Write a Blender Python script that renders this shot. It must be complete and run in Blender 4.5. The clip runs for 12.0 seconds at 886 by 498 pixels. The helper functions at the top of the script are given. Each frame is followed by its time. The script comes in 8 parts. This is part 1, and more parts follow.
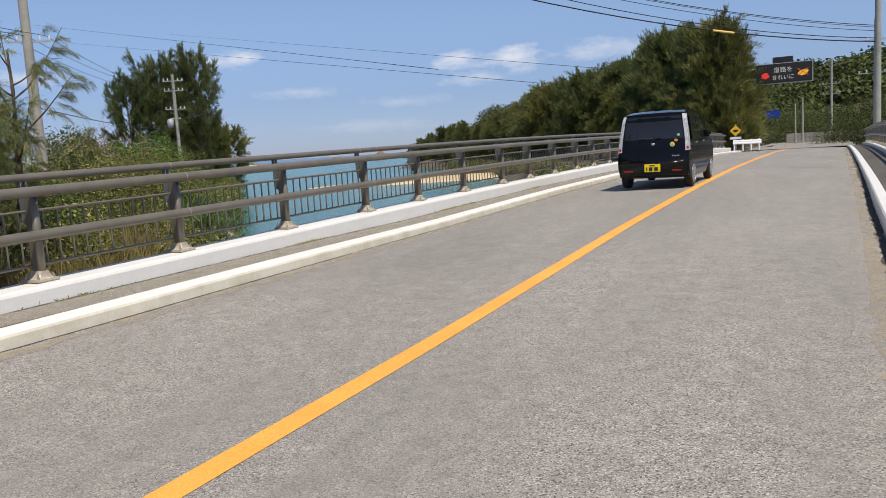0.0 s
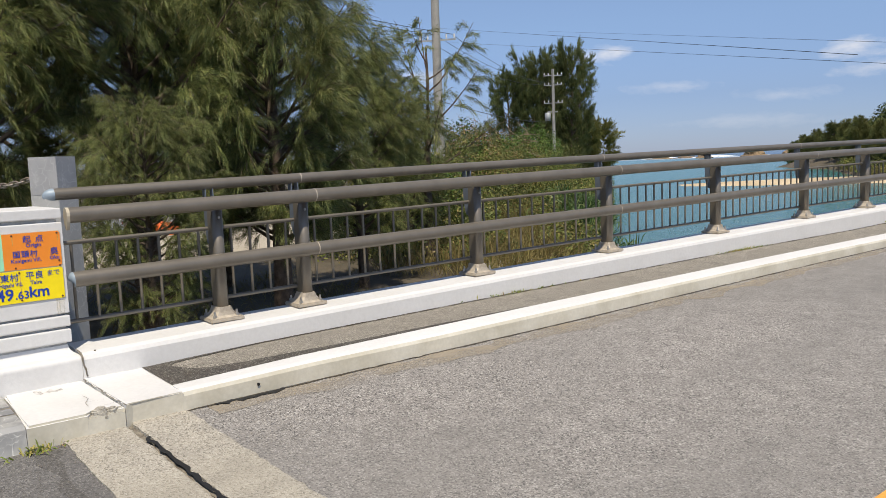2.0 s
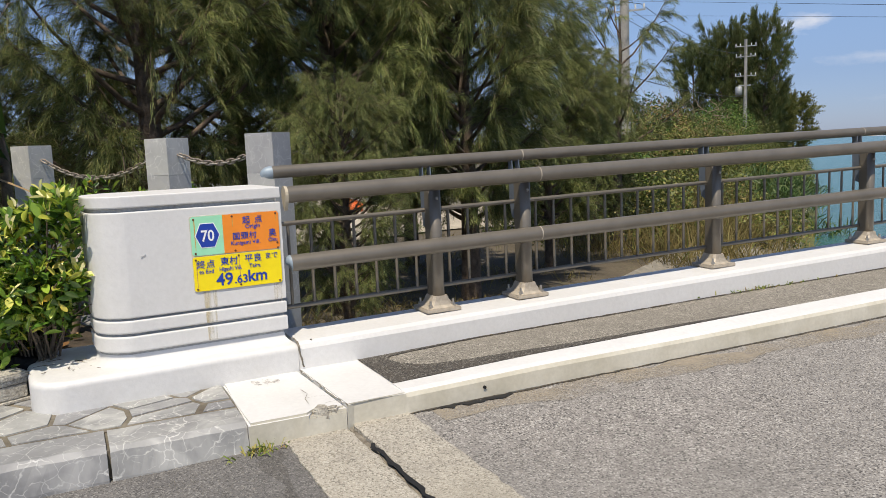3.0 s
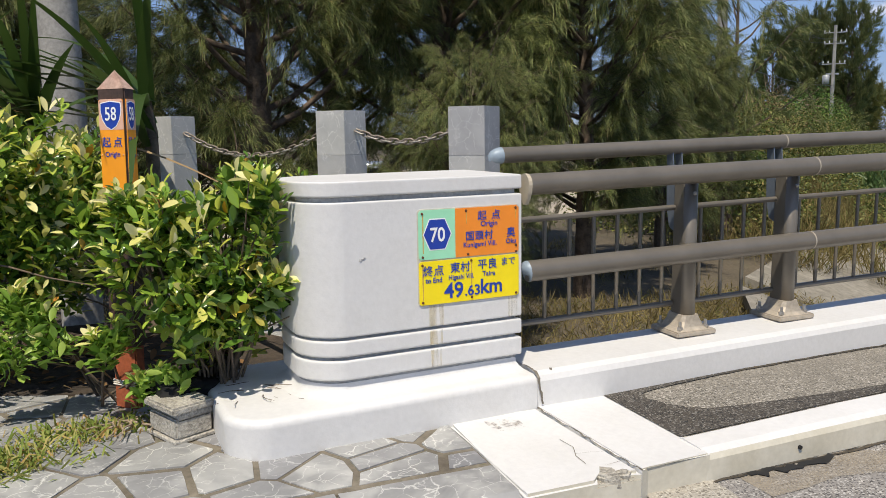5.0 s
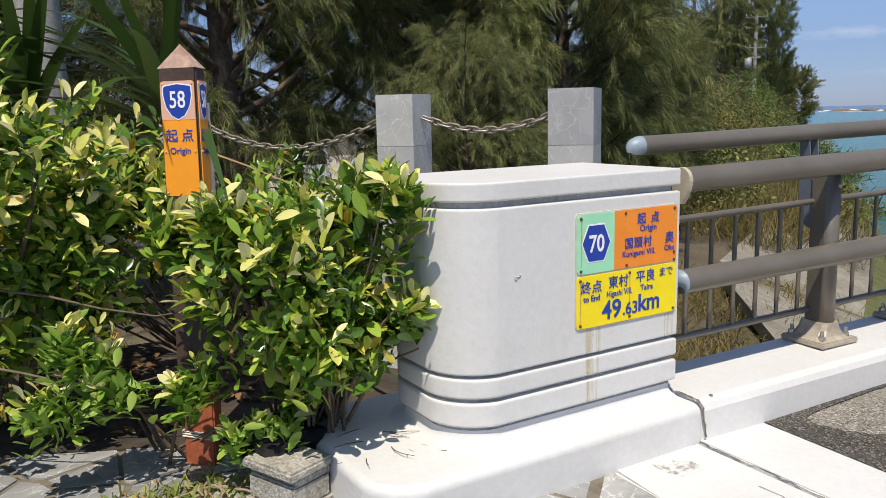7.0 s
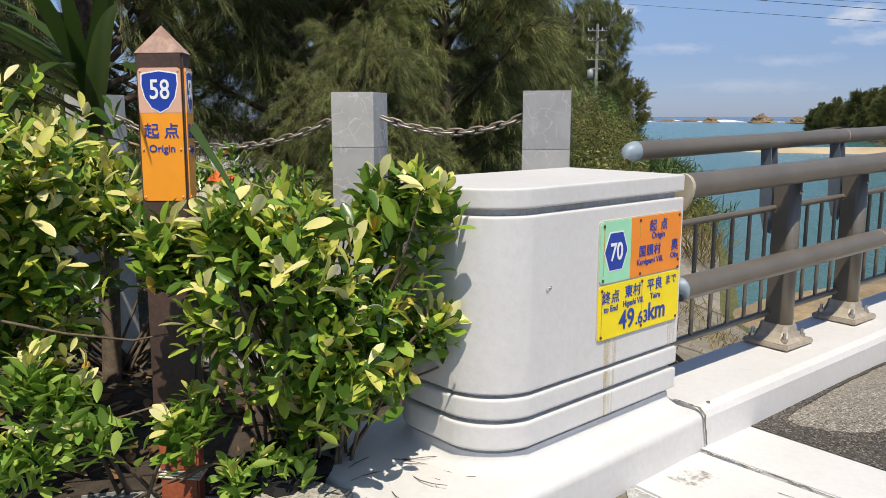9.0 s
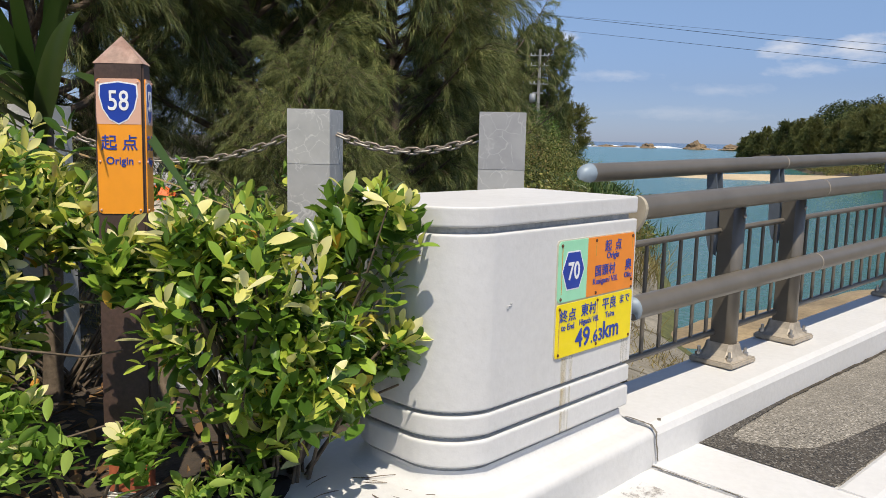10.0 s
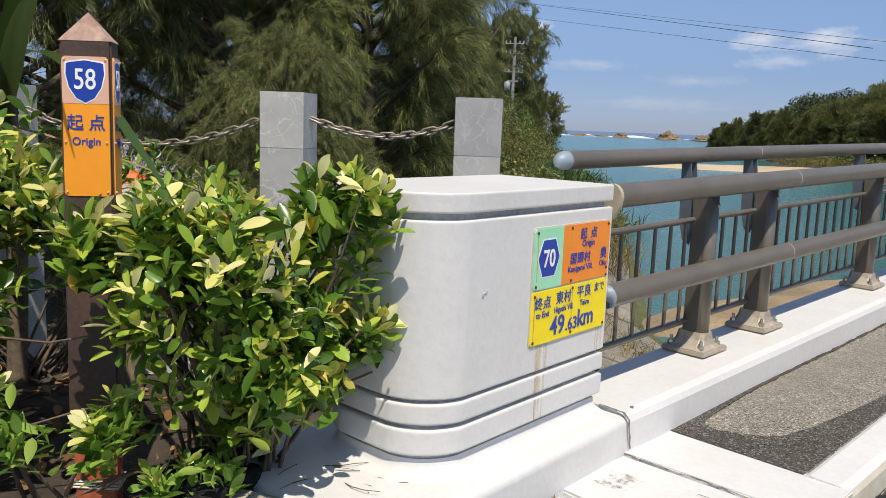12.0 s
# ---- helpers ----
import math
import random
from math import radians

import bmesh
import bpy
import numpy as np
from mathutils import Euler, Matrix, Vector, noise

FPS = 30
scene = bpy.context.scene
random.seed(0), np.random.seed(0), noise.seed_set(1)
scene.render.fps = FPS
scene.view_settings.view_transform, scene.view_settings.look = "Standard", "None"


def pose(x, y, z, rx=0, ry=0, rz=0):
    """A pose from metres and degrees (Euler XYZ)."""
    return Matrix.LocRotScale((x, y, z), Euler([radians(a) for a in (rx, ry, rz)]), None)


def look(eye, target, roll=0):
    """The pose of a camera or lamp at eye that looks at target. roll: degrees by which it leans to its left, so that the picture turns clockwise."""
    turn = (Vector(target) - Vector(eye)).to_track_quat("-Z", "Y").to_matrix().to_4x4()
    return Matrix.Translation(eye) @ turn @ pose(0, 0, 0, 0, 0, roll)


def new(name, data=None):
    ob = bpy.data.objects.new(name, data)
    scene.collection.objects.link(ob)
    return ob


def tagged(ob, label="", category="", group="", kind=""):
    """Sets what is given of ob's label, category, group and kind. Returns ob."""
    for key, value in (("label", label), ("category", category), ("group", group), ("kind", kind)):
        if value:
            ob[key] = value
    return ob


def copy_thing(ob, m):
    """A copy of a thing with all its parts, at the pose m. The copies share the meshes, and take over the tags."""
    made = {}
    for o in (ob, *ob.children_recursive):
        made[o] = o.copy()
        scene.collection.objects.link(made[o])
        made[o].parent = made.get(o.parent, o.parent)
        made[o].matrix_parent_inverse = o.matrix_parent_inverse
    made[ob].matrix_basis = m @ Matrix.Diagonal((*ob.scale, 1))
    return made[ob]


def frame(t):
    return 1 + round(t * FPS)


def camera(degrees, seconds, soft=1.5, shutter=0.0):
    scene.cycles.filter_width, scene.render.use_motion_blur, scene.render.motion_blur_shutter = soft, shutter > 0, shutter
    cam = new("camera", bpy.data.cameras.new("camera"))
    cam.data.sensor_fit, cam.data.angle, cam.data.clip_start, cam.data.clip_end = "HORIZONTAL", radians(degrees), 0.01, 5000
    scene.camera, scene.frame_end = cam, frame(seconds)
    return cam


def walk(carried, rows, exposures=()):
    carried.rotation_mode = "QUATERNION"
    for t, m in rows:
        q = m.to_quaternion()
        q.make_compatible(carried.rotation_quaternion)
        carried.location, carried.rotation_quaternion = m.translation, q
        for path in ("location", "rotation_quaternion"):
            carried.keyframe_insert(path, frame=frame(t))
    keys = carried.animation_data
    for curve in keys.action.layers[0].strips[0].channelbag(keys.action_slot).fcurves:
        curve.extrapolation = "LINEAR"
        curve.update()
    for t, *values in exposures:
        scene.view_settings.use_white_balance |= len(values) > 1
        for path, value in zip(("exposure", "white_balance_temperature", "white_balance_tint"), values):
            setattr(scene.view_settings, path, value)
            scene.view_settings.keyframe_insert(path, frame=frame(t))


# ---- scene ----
cam = camera(58.8, 12.0, soft=0.6)
PATH = [
    (0, (0.171, 0.337, 1.366), (-0.714, 2.113, 1.115), -3.5),
    (0.5, (-0.154, 0.382, 1.337), (-1.341, 1.964, 1.042), -3.2),
    (1, (-0.456, 0.531, 1.395), (-1.937, 1.857, 1.166), -4.5),
    (1.5, (-0.816, 0.612, 1.371), (-2.352, 1.88, 1.192), -4.1),
    (2, (-1.121, 0.628, 1.395), (-2.689, 1.849, 1.174), -2.1),
    (2.5, (-1.518, 0.7, 1.402), (-3.166, 1.798, 1.123), -4.0),
    (3, (-1.889, 0.64, 1.388), (-3.68, 1.493, 1.13), -2.3),
    (3.5, (-2.218, 0.482, 1.428), (-4.021, 1.3, 1.149), -1.5),
    (3.7, (-2.345, 0.428, 1.418), (-4.162, 1.208, 1.117), -0.4),
    (5.3, (-3.42, 0.05, 1.39), (-5.264, 0.762, 1.083), -0.9),
    (5.5, (-3.543, 0.021, 1.388), (-5.389, 0.719, 1.064), -0.8),
    (6, (-3.815, -0.081, 1.401), (-5.692, 0.552, 1.121), -2.2),
    (6.5, (-4.006, -0.238, 1.401), (-5.84, 0.5, 1.1), -1.1),
    (7, (-4.165, -0.434, 1.418), (-5.921, 0.463, 1.082), -1.4),
    (7.2, (-4.228, -0.478, 1.41), (-5.97, 0.437, 1.054), -0.2),
    (8.8, (-4.625, -0.775, 1.408), (-6.221, 0.379, 1.061), 0.4),
    (9, (-4.658, -0.815, 1.413), (-6.207, 0.405, 1.08), 0.0),
    (9.5, (-4.681, -0.848, 1.406), (-6.153, 0.473, 1.106), 1.1),
    (10, (-4.689, -0.874, 1.406), (-6.149, 0.464, 1.125), 1.3),
    (10.5, (-4.684, -0.874, 1.403), (-6.116, 0.495, 1.133), 1.5),
    (11, (-4.685, -0.864, 1.405), (-6.111, 0.507, 1.112), 1.4),
    (11.5, (-4.698, -0.861, 1.403), (-6.124, 0.51, 1.108), 1.7),
    (12, (-4.714, -0.86, 1.399), (-6.123, 0.525, 1.088), 2.1),
]
EXPOSURE = [(0, 0.31, 7300, 10), (2, 0.27, 7280, 10), (3.5, 0.26, 7250, 10), (5.5, 0.22, 7100, 10), (7, 0.26, 7050, 10), (9, 0.24, 7150, 10), (10.5, 0.21, 7150, 10), (11.5, 0.27, 7150, 10), (12, 0.22, 7100, 10)]
walk(cam, [(t, look(eye, target, roll)) for t, eye, target, roll in PATH], exposures=EXPOSURE)


# ---- world and sun ----
SUN_AZ = Vector((0.84, -0.545, 0)).normalized()      # the side that the sun stands on
SUN_EL = radians(62.5)
sun_dir = SUN_AZ * math.cos(SUN_EL) + Vector((0, 0, math.sin(SUN_EL)))

world = bpy.data.worlds.new("world")
scene.world = world
world.use_nodes = True
wn, wl = world.node_tree.nodes, world.node_tree.links
wn.clear()
w_out = wn.new("ShaderNodeOutputWorld")
w_bg = wn.new("ShaderNodeBackground")
w_sky = wn.new("ShaderNodeTexSky")
w_sky.sky_type = "NISHITA"
w_sky.sun_disc = False
w_sky.sun_elevation = SUN_EL
w_sky.sun_rotation = math.atan2(SUN_AZ.x, SUN_AZ.y)
w_sky.air_density = 1.0
w_sky.dust_density = 0.15
w_sky.ozone_density = 1.8
w_bg.inputs["Strength"].default_value = 0.104
w_tint = wn.new("ShaderNodeMix")
w_tint.data_type = "RGBA"
w_tint.blend_type = "MULTIPLY"
w_tint.inputs[0].default_value = 1.0
wl.new(w_sky.outputs[0], w_tint.inputs[6])
sky_now = w_tint.outputs[2]
# the sea air takes the yellow out of the sky's lowest degrees
w_co0 = wn.new("ShaderNodeTexCoord")
w_sep0 = wn.new("ShaderNodeSeparateXYZ")
wl.new(w_co0.outputs["Generated"], w_sep0.inputs[0])
w_haze = wn.new("ShaderNodeValToRGB")
for e_pos, e_col in ((0.07, (0.43, 0.52, 0.84, 1)), (0.157, (0.66, 0.74, 0.97, 1)), (0.31, (0.98, 1.0, 1.12, 1))):
    w_haze.color_ramp.elements.new(e_pos).color = e_col
w_haze.color_ramp.elements[0].color = (0.34, 0.46, 0.90, 1)
w_haze.color_ramp.elements[-1].position = 0.5
w_haze.color_ramp.elements[-1].color = (0.96, 0.95, 1.05, 1)
wl.new(w_sep0.outputs[2], w_haze.inputs[0])
wl.new(w_haze.outputs[0], w_tint.inputs[7])

# low fair-weather clouds over the sea: direction of each, half width and half height
CLOUDS = [(40.4, 7.0, 2.4, 0.7, 0.9), (24.5, 6.3, 2.0, 0.8, 0.9), (20.3, 6.1, 2.8, 1.0, 0.95), (23.8, 4.9, 2.4, 0.6, 0.6), (36.0, 4.6, 3.2, 0.5, 0.4), (28.5, 3.6, 3.2, 0.5, 0.3), (14.5, 6.3, 3.0, 0.9, 0.6), (53.5, 6.0, 3.0, 0.7, 0.5), (30.5, 2.0, 6.0, 0.5, 0.25)]
w_co = wn.new("ShaderNodeTexCoord")
w_sep = wn.new("ShaderNodeSeparateXYZ")
wl.new(w_co.outputs["Generated"], w_sep.inputs[0])


def w_math(op, a, b=None, c=None, clamp=False):
    n = wn.new("ShaderNodeMath")
    n.operation = op
    n.use_clamp = clamp
    for k, v in enumerate((a, b, c)):
        if v is None:
            continue
        if isinstance(v, (int, float)):
            n.inputs[k].default_value = v
        else:
            wl.new(v, n.inputs[k])
    return n.outputs[0]


w_az = w_math("MULTIPLY", w_math("ARCTAN2", w_math("MULTIPLY", w_sep.outputs[0], -1.0), w_sep.outputs[1]), 57.2958)
w_el = w_math("MULTIPLY", w_math("ARCSINE", w_sep.outputs[2]), 57.2958)
w_flat = wn.new("ShaderNodeCombineXYZ")
wl.new(w_math("MULTIPLY", w_az, 0.45), w_flat.inputs[0])
wl.new(w_math("MULTIPLY", w_el, 1.1), w_flat.inputs[1])
w_noise = wn.new("ShaderNodeTexNoise")
w_noise.inputs["Scale"].default_value = 1.0
w_noise.inputs["Detail"].default_value = 7.0
w_noise.inputs["Roughness"].default_value = 0.6
wl.new(w_flat.outputs[0], w_noise.inputs["Vector"])
cover = None
for az, el, hw, hh, amount in CLOUDS:
    du = w_math("MULTIPLY", w_math("SUBTRACT", w_az, az), 1 / hw)
    dv = w_math("MULTIPLY", w_math("SUBTRACT", w_el, el), 1 / hh)
    r2 = w_math("ADD", w_math("MULTIPLY", du, du), w_math("MULTIPLY", dv, dv))
    d = w_math("SUBTRACT", 1.05, w_math("SQRT", r2))
    d = w_math("ADD", d, w_math("MULTIPLY", w_math("SUBTRACT", w_noise.outputs[0], 0.54), 2.3))
    d = w_math("MULTIPLY", w_math("MULTIPLY", d, 0.75, clamp=True), amount)
    cover = d if cover is None else w_math("MAXIMUM", cover, d)
w_mix = wn.new("ShaderNodeMix")
w_mix.data_type = "RGBA"
wl.new(w_math("MULTIPLY", cover, 0.85), w_mix.inputs[0])
wl.new(sky_now, w_mix.inputs[6])
w_mix.inputs[7].default_value = (7.6, 7.7, 8.2, 1)
wl.new(w_mix.outputs[2], w_bg.inputs[0])
wl.new(w_bg.outputs[0], w_out.inputs[0])

sun_data = bpy.data.lights.new("sun", "SUN")
sun_data.energy = 3.9
sun_data.angle = radians(0.55)
sun_data.color = (1.0, 0.955, 0.88)
sun_lamp = new("sun", sun_data)
sun_lamp.matrix_world = look(sun_dir * 60, (0, 0, 0))

# ---- materials ----
def material(name):
    m = bpy.data.materials.new(name)
    m.use_nodes = True
    return m, m.node_tree.nodes, m.node_tree.links, m.node_tree.nodes["Principled BSDF"]


def tex_noise(n, l, scale, detail=4.0, rough=0.55, stretch=None, space="Object"):
    co = n.new("ShaderNodeTexCoord")
    t = n.new("ShaderNodeTexNoise")
    t.inputs["Scale"].default_value = scale
    t.inputs["Detail"].default_value = detail
    t.inputs["Roughness"].default_value = rough
    src = co.outputs[space]
    if stretch:
        mp = n.new("ShaderNodeMapping")
        mp.inputs["Scale"].default_value = stretch
        l.new(src, mp.inputs[0])
        src = mp.outputs[0]
    l.new(src, t.inputs["Vector"])
    return t.outputs["Fac"]


def ramp(n, l, fac, *stops):
    r = n.new("ShaderNodeValToRGB")
    while len(r.color_ramp.elements) < len(stops):
        r.color_ramp.elements.new(0.5)
    for e, (p, c) in zip(r.color_ramp.elements, stops):
        e.position = p
        e.color = (*c, 1)
    l.new(fac, r.inputs[0])
    return r.outputs[0]


def mix(n, l, fac, a, b, blend="MIX"):
    m = n.new("ShaderNodeMix")
    m.data_type = "RGBA"
    m.blend_type = blend
    for k, v in ((0, fac), (6, a), (7, b)):
        if isinstance(v, (int, float)):
            m.inputs[k].default_value = v
        elif isinstance(v, tuple):
            m.inputs[k].default_value = (*v, 1)
        else:
            l.new(v, m.inputs[k])
    return m.outputs[2]


def relief(n, l, bsdf, fac, strength, distance=0.01):
    b = n.new("ShaderNodeBump")
    b.inputs["Strength"].default_value = strength
    b.inputs["Distance"].default_value = distance
    l.new(fac, b.inputs["Height"])
    l.new(b.outputs[0], bsdf.inputs["Normal"])


def worn(name, base, dark, rough=0.7, grain=60.0, blotch=1.5, bump=0.25, metal=0.0, depth=0.004, third=None, tone=0.28):
    """A surface of two tones: fine grain and broad blotches, with a fine relief."""
    m, n, l, b = material(name)
    big = tex_noise(n, l, blotch, 5, 0.6)
    fine = tex_noise(n, l, grain, 3, 0.6)
    c = ramp(n, l, big, (0.35, dark), (0.62, base))
    f = ramp(n, l, fine, (0.3, (1 - tone, 1 - tone, 1 - tone)), (0.7, (1 + 0.4 * tone,) * 3))
    c = mix(n, l, 1.0, c, f, "MULTIPLY")
    if third:
        spots = ramp(n, l, tex_noise(n, l, blotch * 3.3, 6, 0.7), (0.58, (0, 0, 0)), (0.72, (1, 1, 1)))
        c = mix(n, l, spots, c, third)
    l.new(c, b.inputs["Base Color"])
    b.inputs["Roughness"].default_value = rough
    b.inputs["Metallic"].default_value = metal
    relief(n, l, b, fine, bump, depth)
    return m


def asphalt(name, stone, tar, stain, light=(0.42, 0.39, 0.35)):
    m, n, l, b = material(name)
    co = n.new("ShaderNodeTexCoord")
    v = n.new("ShaderNodeTexVoronoi")
    v.inputs["Scale"].default_value = 140.0
    l.new(co.outputs["Object"], v.inputs["Vector"])
    sep = n.new("ShaderNodeSeparateColor")
    l.new(v.outputs["Color"], sep.inputs[0])
    c = ramp(n, l, sep.outputs[0], (0.10, tar), (0.30, stone), (0.76, stone), (0.93, light))
    big = tex_noise(n, l, 0.55, 5, 0.6, (1.0, 0.35, 1.0))
    c = mix(n, l, ramp(n, l, big, (0.38, (0.0, 0.0, 0.0)), (0.66, (0.74, 0.74, 0.74))), c, stain)
    mid = tex_noise(n, l, 6.0, 4, 0.6)
    c = mix(n, l, 1.0, c, ramp(n, l, mid, (0.3, (0.86, 0.86, 0.86)), (0.7, (1.1, 1.1, 1.1))), "MULTIPLY")
    l.new(c, b.inputs["Base Color"])
    b.inputs["Roughness"].default_value = 0.85
    relief(n, l, b, v.outputs["Distance"], 0.5, 0.006)
    return m


def leafy(name, stops, trans=0.35, rough=0.5, spec=0.3, wide=None, each=None):
    """Leaves: each piece has its own tone; part of the light passes through."""
    m, n, l, b = material(name)
    g = n.new("ShaderNodeNewGeometry")
    c = ramp(n, l, g.outputs["Random Per Island"], *stops)
    if wide:
        w = ramp(n, l, tex_noise(n, l, wide, 3, 0.5), (0.35, (0.62, 0.62, 0.62)), (0.65, (1.2, 1.2, 1.2)))
        c = mix(n, l, 1.0, c, w, "MULTIPLY")
    if each:
        o = n.new("ShaderNodeObjectInfo")
        c = mix(n, l, 1.0, c, ramp(n, l, o.outputs["Random"], *each), "MULTIPLY")
    l.new(c, b.inputs["Base Color"])
    b.inputs["Roughness"].default_value = rough
    b.inputs["Specular IOR Level"].default_value = spec
    t = n.new("ShaderNodeBsdfTranslucent")
    l.new(c, t.inputs[0])
    s = n.new("ShaderNodeMixShader")
    s.inputs[0].default_value = trans
    l.new(b.outputs[0], s.inputs[1])
    l.new(t.outputs[0], s.inputs[2])
    l.new(s.outputs[0], n["Material Output"].inputs[0])
    return m


def plain(name, colour, rough=0.5, metal=0.0, spec=0.5, var=0.12, scale=12.0):
    m, n, l, b = material(name)
    f = ramp(n, l, tex_noise(n, l, scale, 5, 0.6), (0.3, tuple(k * (1 - var) for k in colour)), (0.7, tuple(min(1, k * (1 + var)) for k in colour)))
    l.new(f, b.inputs["Base Color"])
    b.inputs["Roughness"].default_value = rough
    b.inputs["Metallic"].default_value = metal
    b.inputs["Specular IOR Level"].default_value = spec
    return m


M_ROAD = asphalt("road_asphalt", (0.27, 0.252, 0.231), (0.06, 0.056, 0.053), (0.205, 0.195, 0.18), (0.50, 0.478, 0.44))
M_WALK = asphalt("walk_asphalt", (0.240, 0.220, 0.183), (0.05, 0.046, 0.04), (0.22, 0.20, 0.165), (0.52, 0.48, 0.42))
M_TAR = asphalt("dark_asphalt", (0.082, 0.070, 0.055), (0.015, 0.015, 0.015), (0.05, 0.046, 0.042), (0.26, 0.245, 0.215))
M_TARGREY = asphalt("patch_asphalt", (0.115, 0.108, 0.10), (0.04, 0.038, 0.036), (0.095, 0.09, 0.083), (0.24, 0.23, 0.21))
M_OLDROAD = asphalt("old_asphalt", (0.155, 0.148, 0.14), (0.06, 0.058, 0.055), (0.12, 0.115, 0.11), (0.3, 0.29, 0.27))
M_WHITE = worn("white_paint", (0.675, 0.67, 0.655), (0.635, 0.628, 0.608), 0.55, 34, 2.6, 0.35, depth=0.004, tone=0.05)
M_CREAM = worn("kerb_paint", (0.62, 0.59, 0.50), (0.50, 0.465, 0.37), 0.7, 40, 3.0, 0.3, depth=0.004, tone=0.07)
M_LINE = worn("orange_line", (0.88, 0.40, 0.075), (0.80, 0.35, 0.06), 0.7, 90, 2.0, 0.2)
M_CONC = worn("joint_concrete", (0.52, 0.49, 0.425), (0.37, 0.34, 0.285), 0.9, 70, 6.0, 0.9, depth=0.010, third=(0.62, 0.60, 0.54), tone=0.5)
M_BAND = asphalt("band_concrete", (0.40, 0.37, 0.315), (0.13, 0.118, 0.098), (0.35, 0.318, 0.255), (0.56, 0.53, 0.46))
M_GAP = plain("joint_seal", (0.012, 0.012, 0.012), 0.7)
M_RAIL = plain("bronze_rail", (0.190, 0.168, 0.136), 0.36, 0.35, 0.5, 0.12, 5)
M_PLATE = plain("cast_base", (0.43, 0.375, 0.30), 0.55, 0.2, 0.4, 0.25, 18)
M_BOLT = plain("bolt_steel", (0.45, 0.43, 0.40), 0.35, 0.9)
M_FIN = plain("bracket_steel", (0.17, 0.20, 0.24), 0.35, 0.3)
M_CAPEND = plain("rail_cap", (0.25, 0.31, 0.36), 0.5, 0.1)
M_CREAMCAP = plain("rail_end_plate", (0.46, 0.40, 0.30), 0.6, 0.0)


def stain(name, colour, amount, scale, stretch=None, cut=(0.42, 0.66)):
    """A thin deposit with ragged, see-through edges."""
    m, n, l, b = material(name)
    a = ramp(n, l, tex_noise(n, l, scale, 6, 0.68, stretch), (cut[0], (0, 0, 0)), (cut[1], (amount,) * 3))
    fine = ramp(n, l, tex_noise(n, l, 90, 2, 0.5), (0.3, tuple(0.75 * k for k in colour)), (0.7, colour))
    l.new(fine, b.inputs["Base Color"])
    b.inputs["Roughness"].default_value = 0.9
    t = n.new("ShaderNodeBsdfTransparent")
    s = n.new("ShaderNodeMixShader")
    l.new(a, s.inputs[0])
    l.new(t.outputs[0], s.inputs[1])
    l.new(b.outputs[0], s.inputs[2])
    l.new(s.outputs[0], n["Material Output"].inputs[0])
    return m


M_DUST = stain("kerb_dust", (0.44, 0.375, 0.28), 0.62, 2.2, (1.0, 0.5, 1.0), (0.34, 0.62))
M_DIRT = worn("crack_dirt", (0.085, 0.07, 0.05), (0.035, 0.03, 0.022), 0.95, 60, 6, 0.5)
M_RUSTFADE = stain("rust_fade", (0.72, 0.55, 0.20), 0.34, 14.0, (1.8, 0.10, 1.0), (0.42, 0.80))
M_GRIME = stain("grime", (0.20, 0.145, 0.09), 0.6, 22.0, None, (0.50, 0.66))
M_JOINT = worn("joint_grit", (0.27, 0.24, 0.19), (0.13, 0.11, 0.085), 0.95, 80, 12, 0.5)
# ---- tools ----
def done(bm, name, mat, parent=None, label="", smooth=False):
    me = bpy.data.meshes.new(name)
    bm.normal_update()
    bm.to_mesh(me)
    bm.free()
    for mt in mat if isinstance(mat, (list, tuple)) else [mat]:
        me.materials.append(mt)
    if smooth:
        me.shade_smooth()
        me.set_sharp_from_angle(angle=radians(36))
    ob = new(name, me)
    if parent:
        ob.parent = parent
    if label:
        ob["label"] = label
    return ob


def part(name, bm, mat, parent, label="", smooth=False):
    return done(bm, name, mat, parent, label, smooth)


def share(name, me, parent, m=None, label=""):
    """One more object on a mesh that exists already."""
    ob = new(name, me)
    ob.parent = parent
    if m is not None:
        ob.matrix_basis = m
    if label:
        ob["label"] = label
    return ob


def empty(name, x=0, y=0, z=0, rz=0):
    ob = new(name)
    ob.empty_display_size = 0.1
    ob.matrix_basis = pose(x, y, z, 0, 0, rz)
    return ob


def block(bm, x0, x1, y0, y1, z0, z1, bevel=0.0, seg=2, m=None):
    r = bmesh.ops.create_cube(bm, size=1.0)
    vs = r["verts"]
    t = Matrix.Translation(((x0 + x1) / 2, (y0 + y1) / 2, (z0 + z1) / 2)) @ Matrix.Diagonal((x1 - x0, y1 - y0, z1 - z0, 1))
    bmesh.ops.transform(bm, matrix=(m @ t) if m else t, verts=vs)
    if bevel:
        es = list({e for v in vs for e in v.link_edges})
        bmesh.ops.bevel(bm, geom=es, offset=bevel, segments=seg, affect="EDGES", clamp_overlap=True)
    return bm


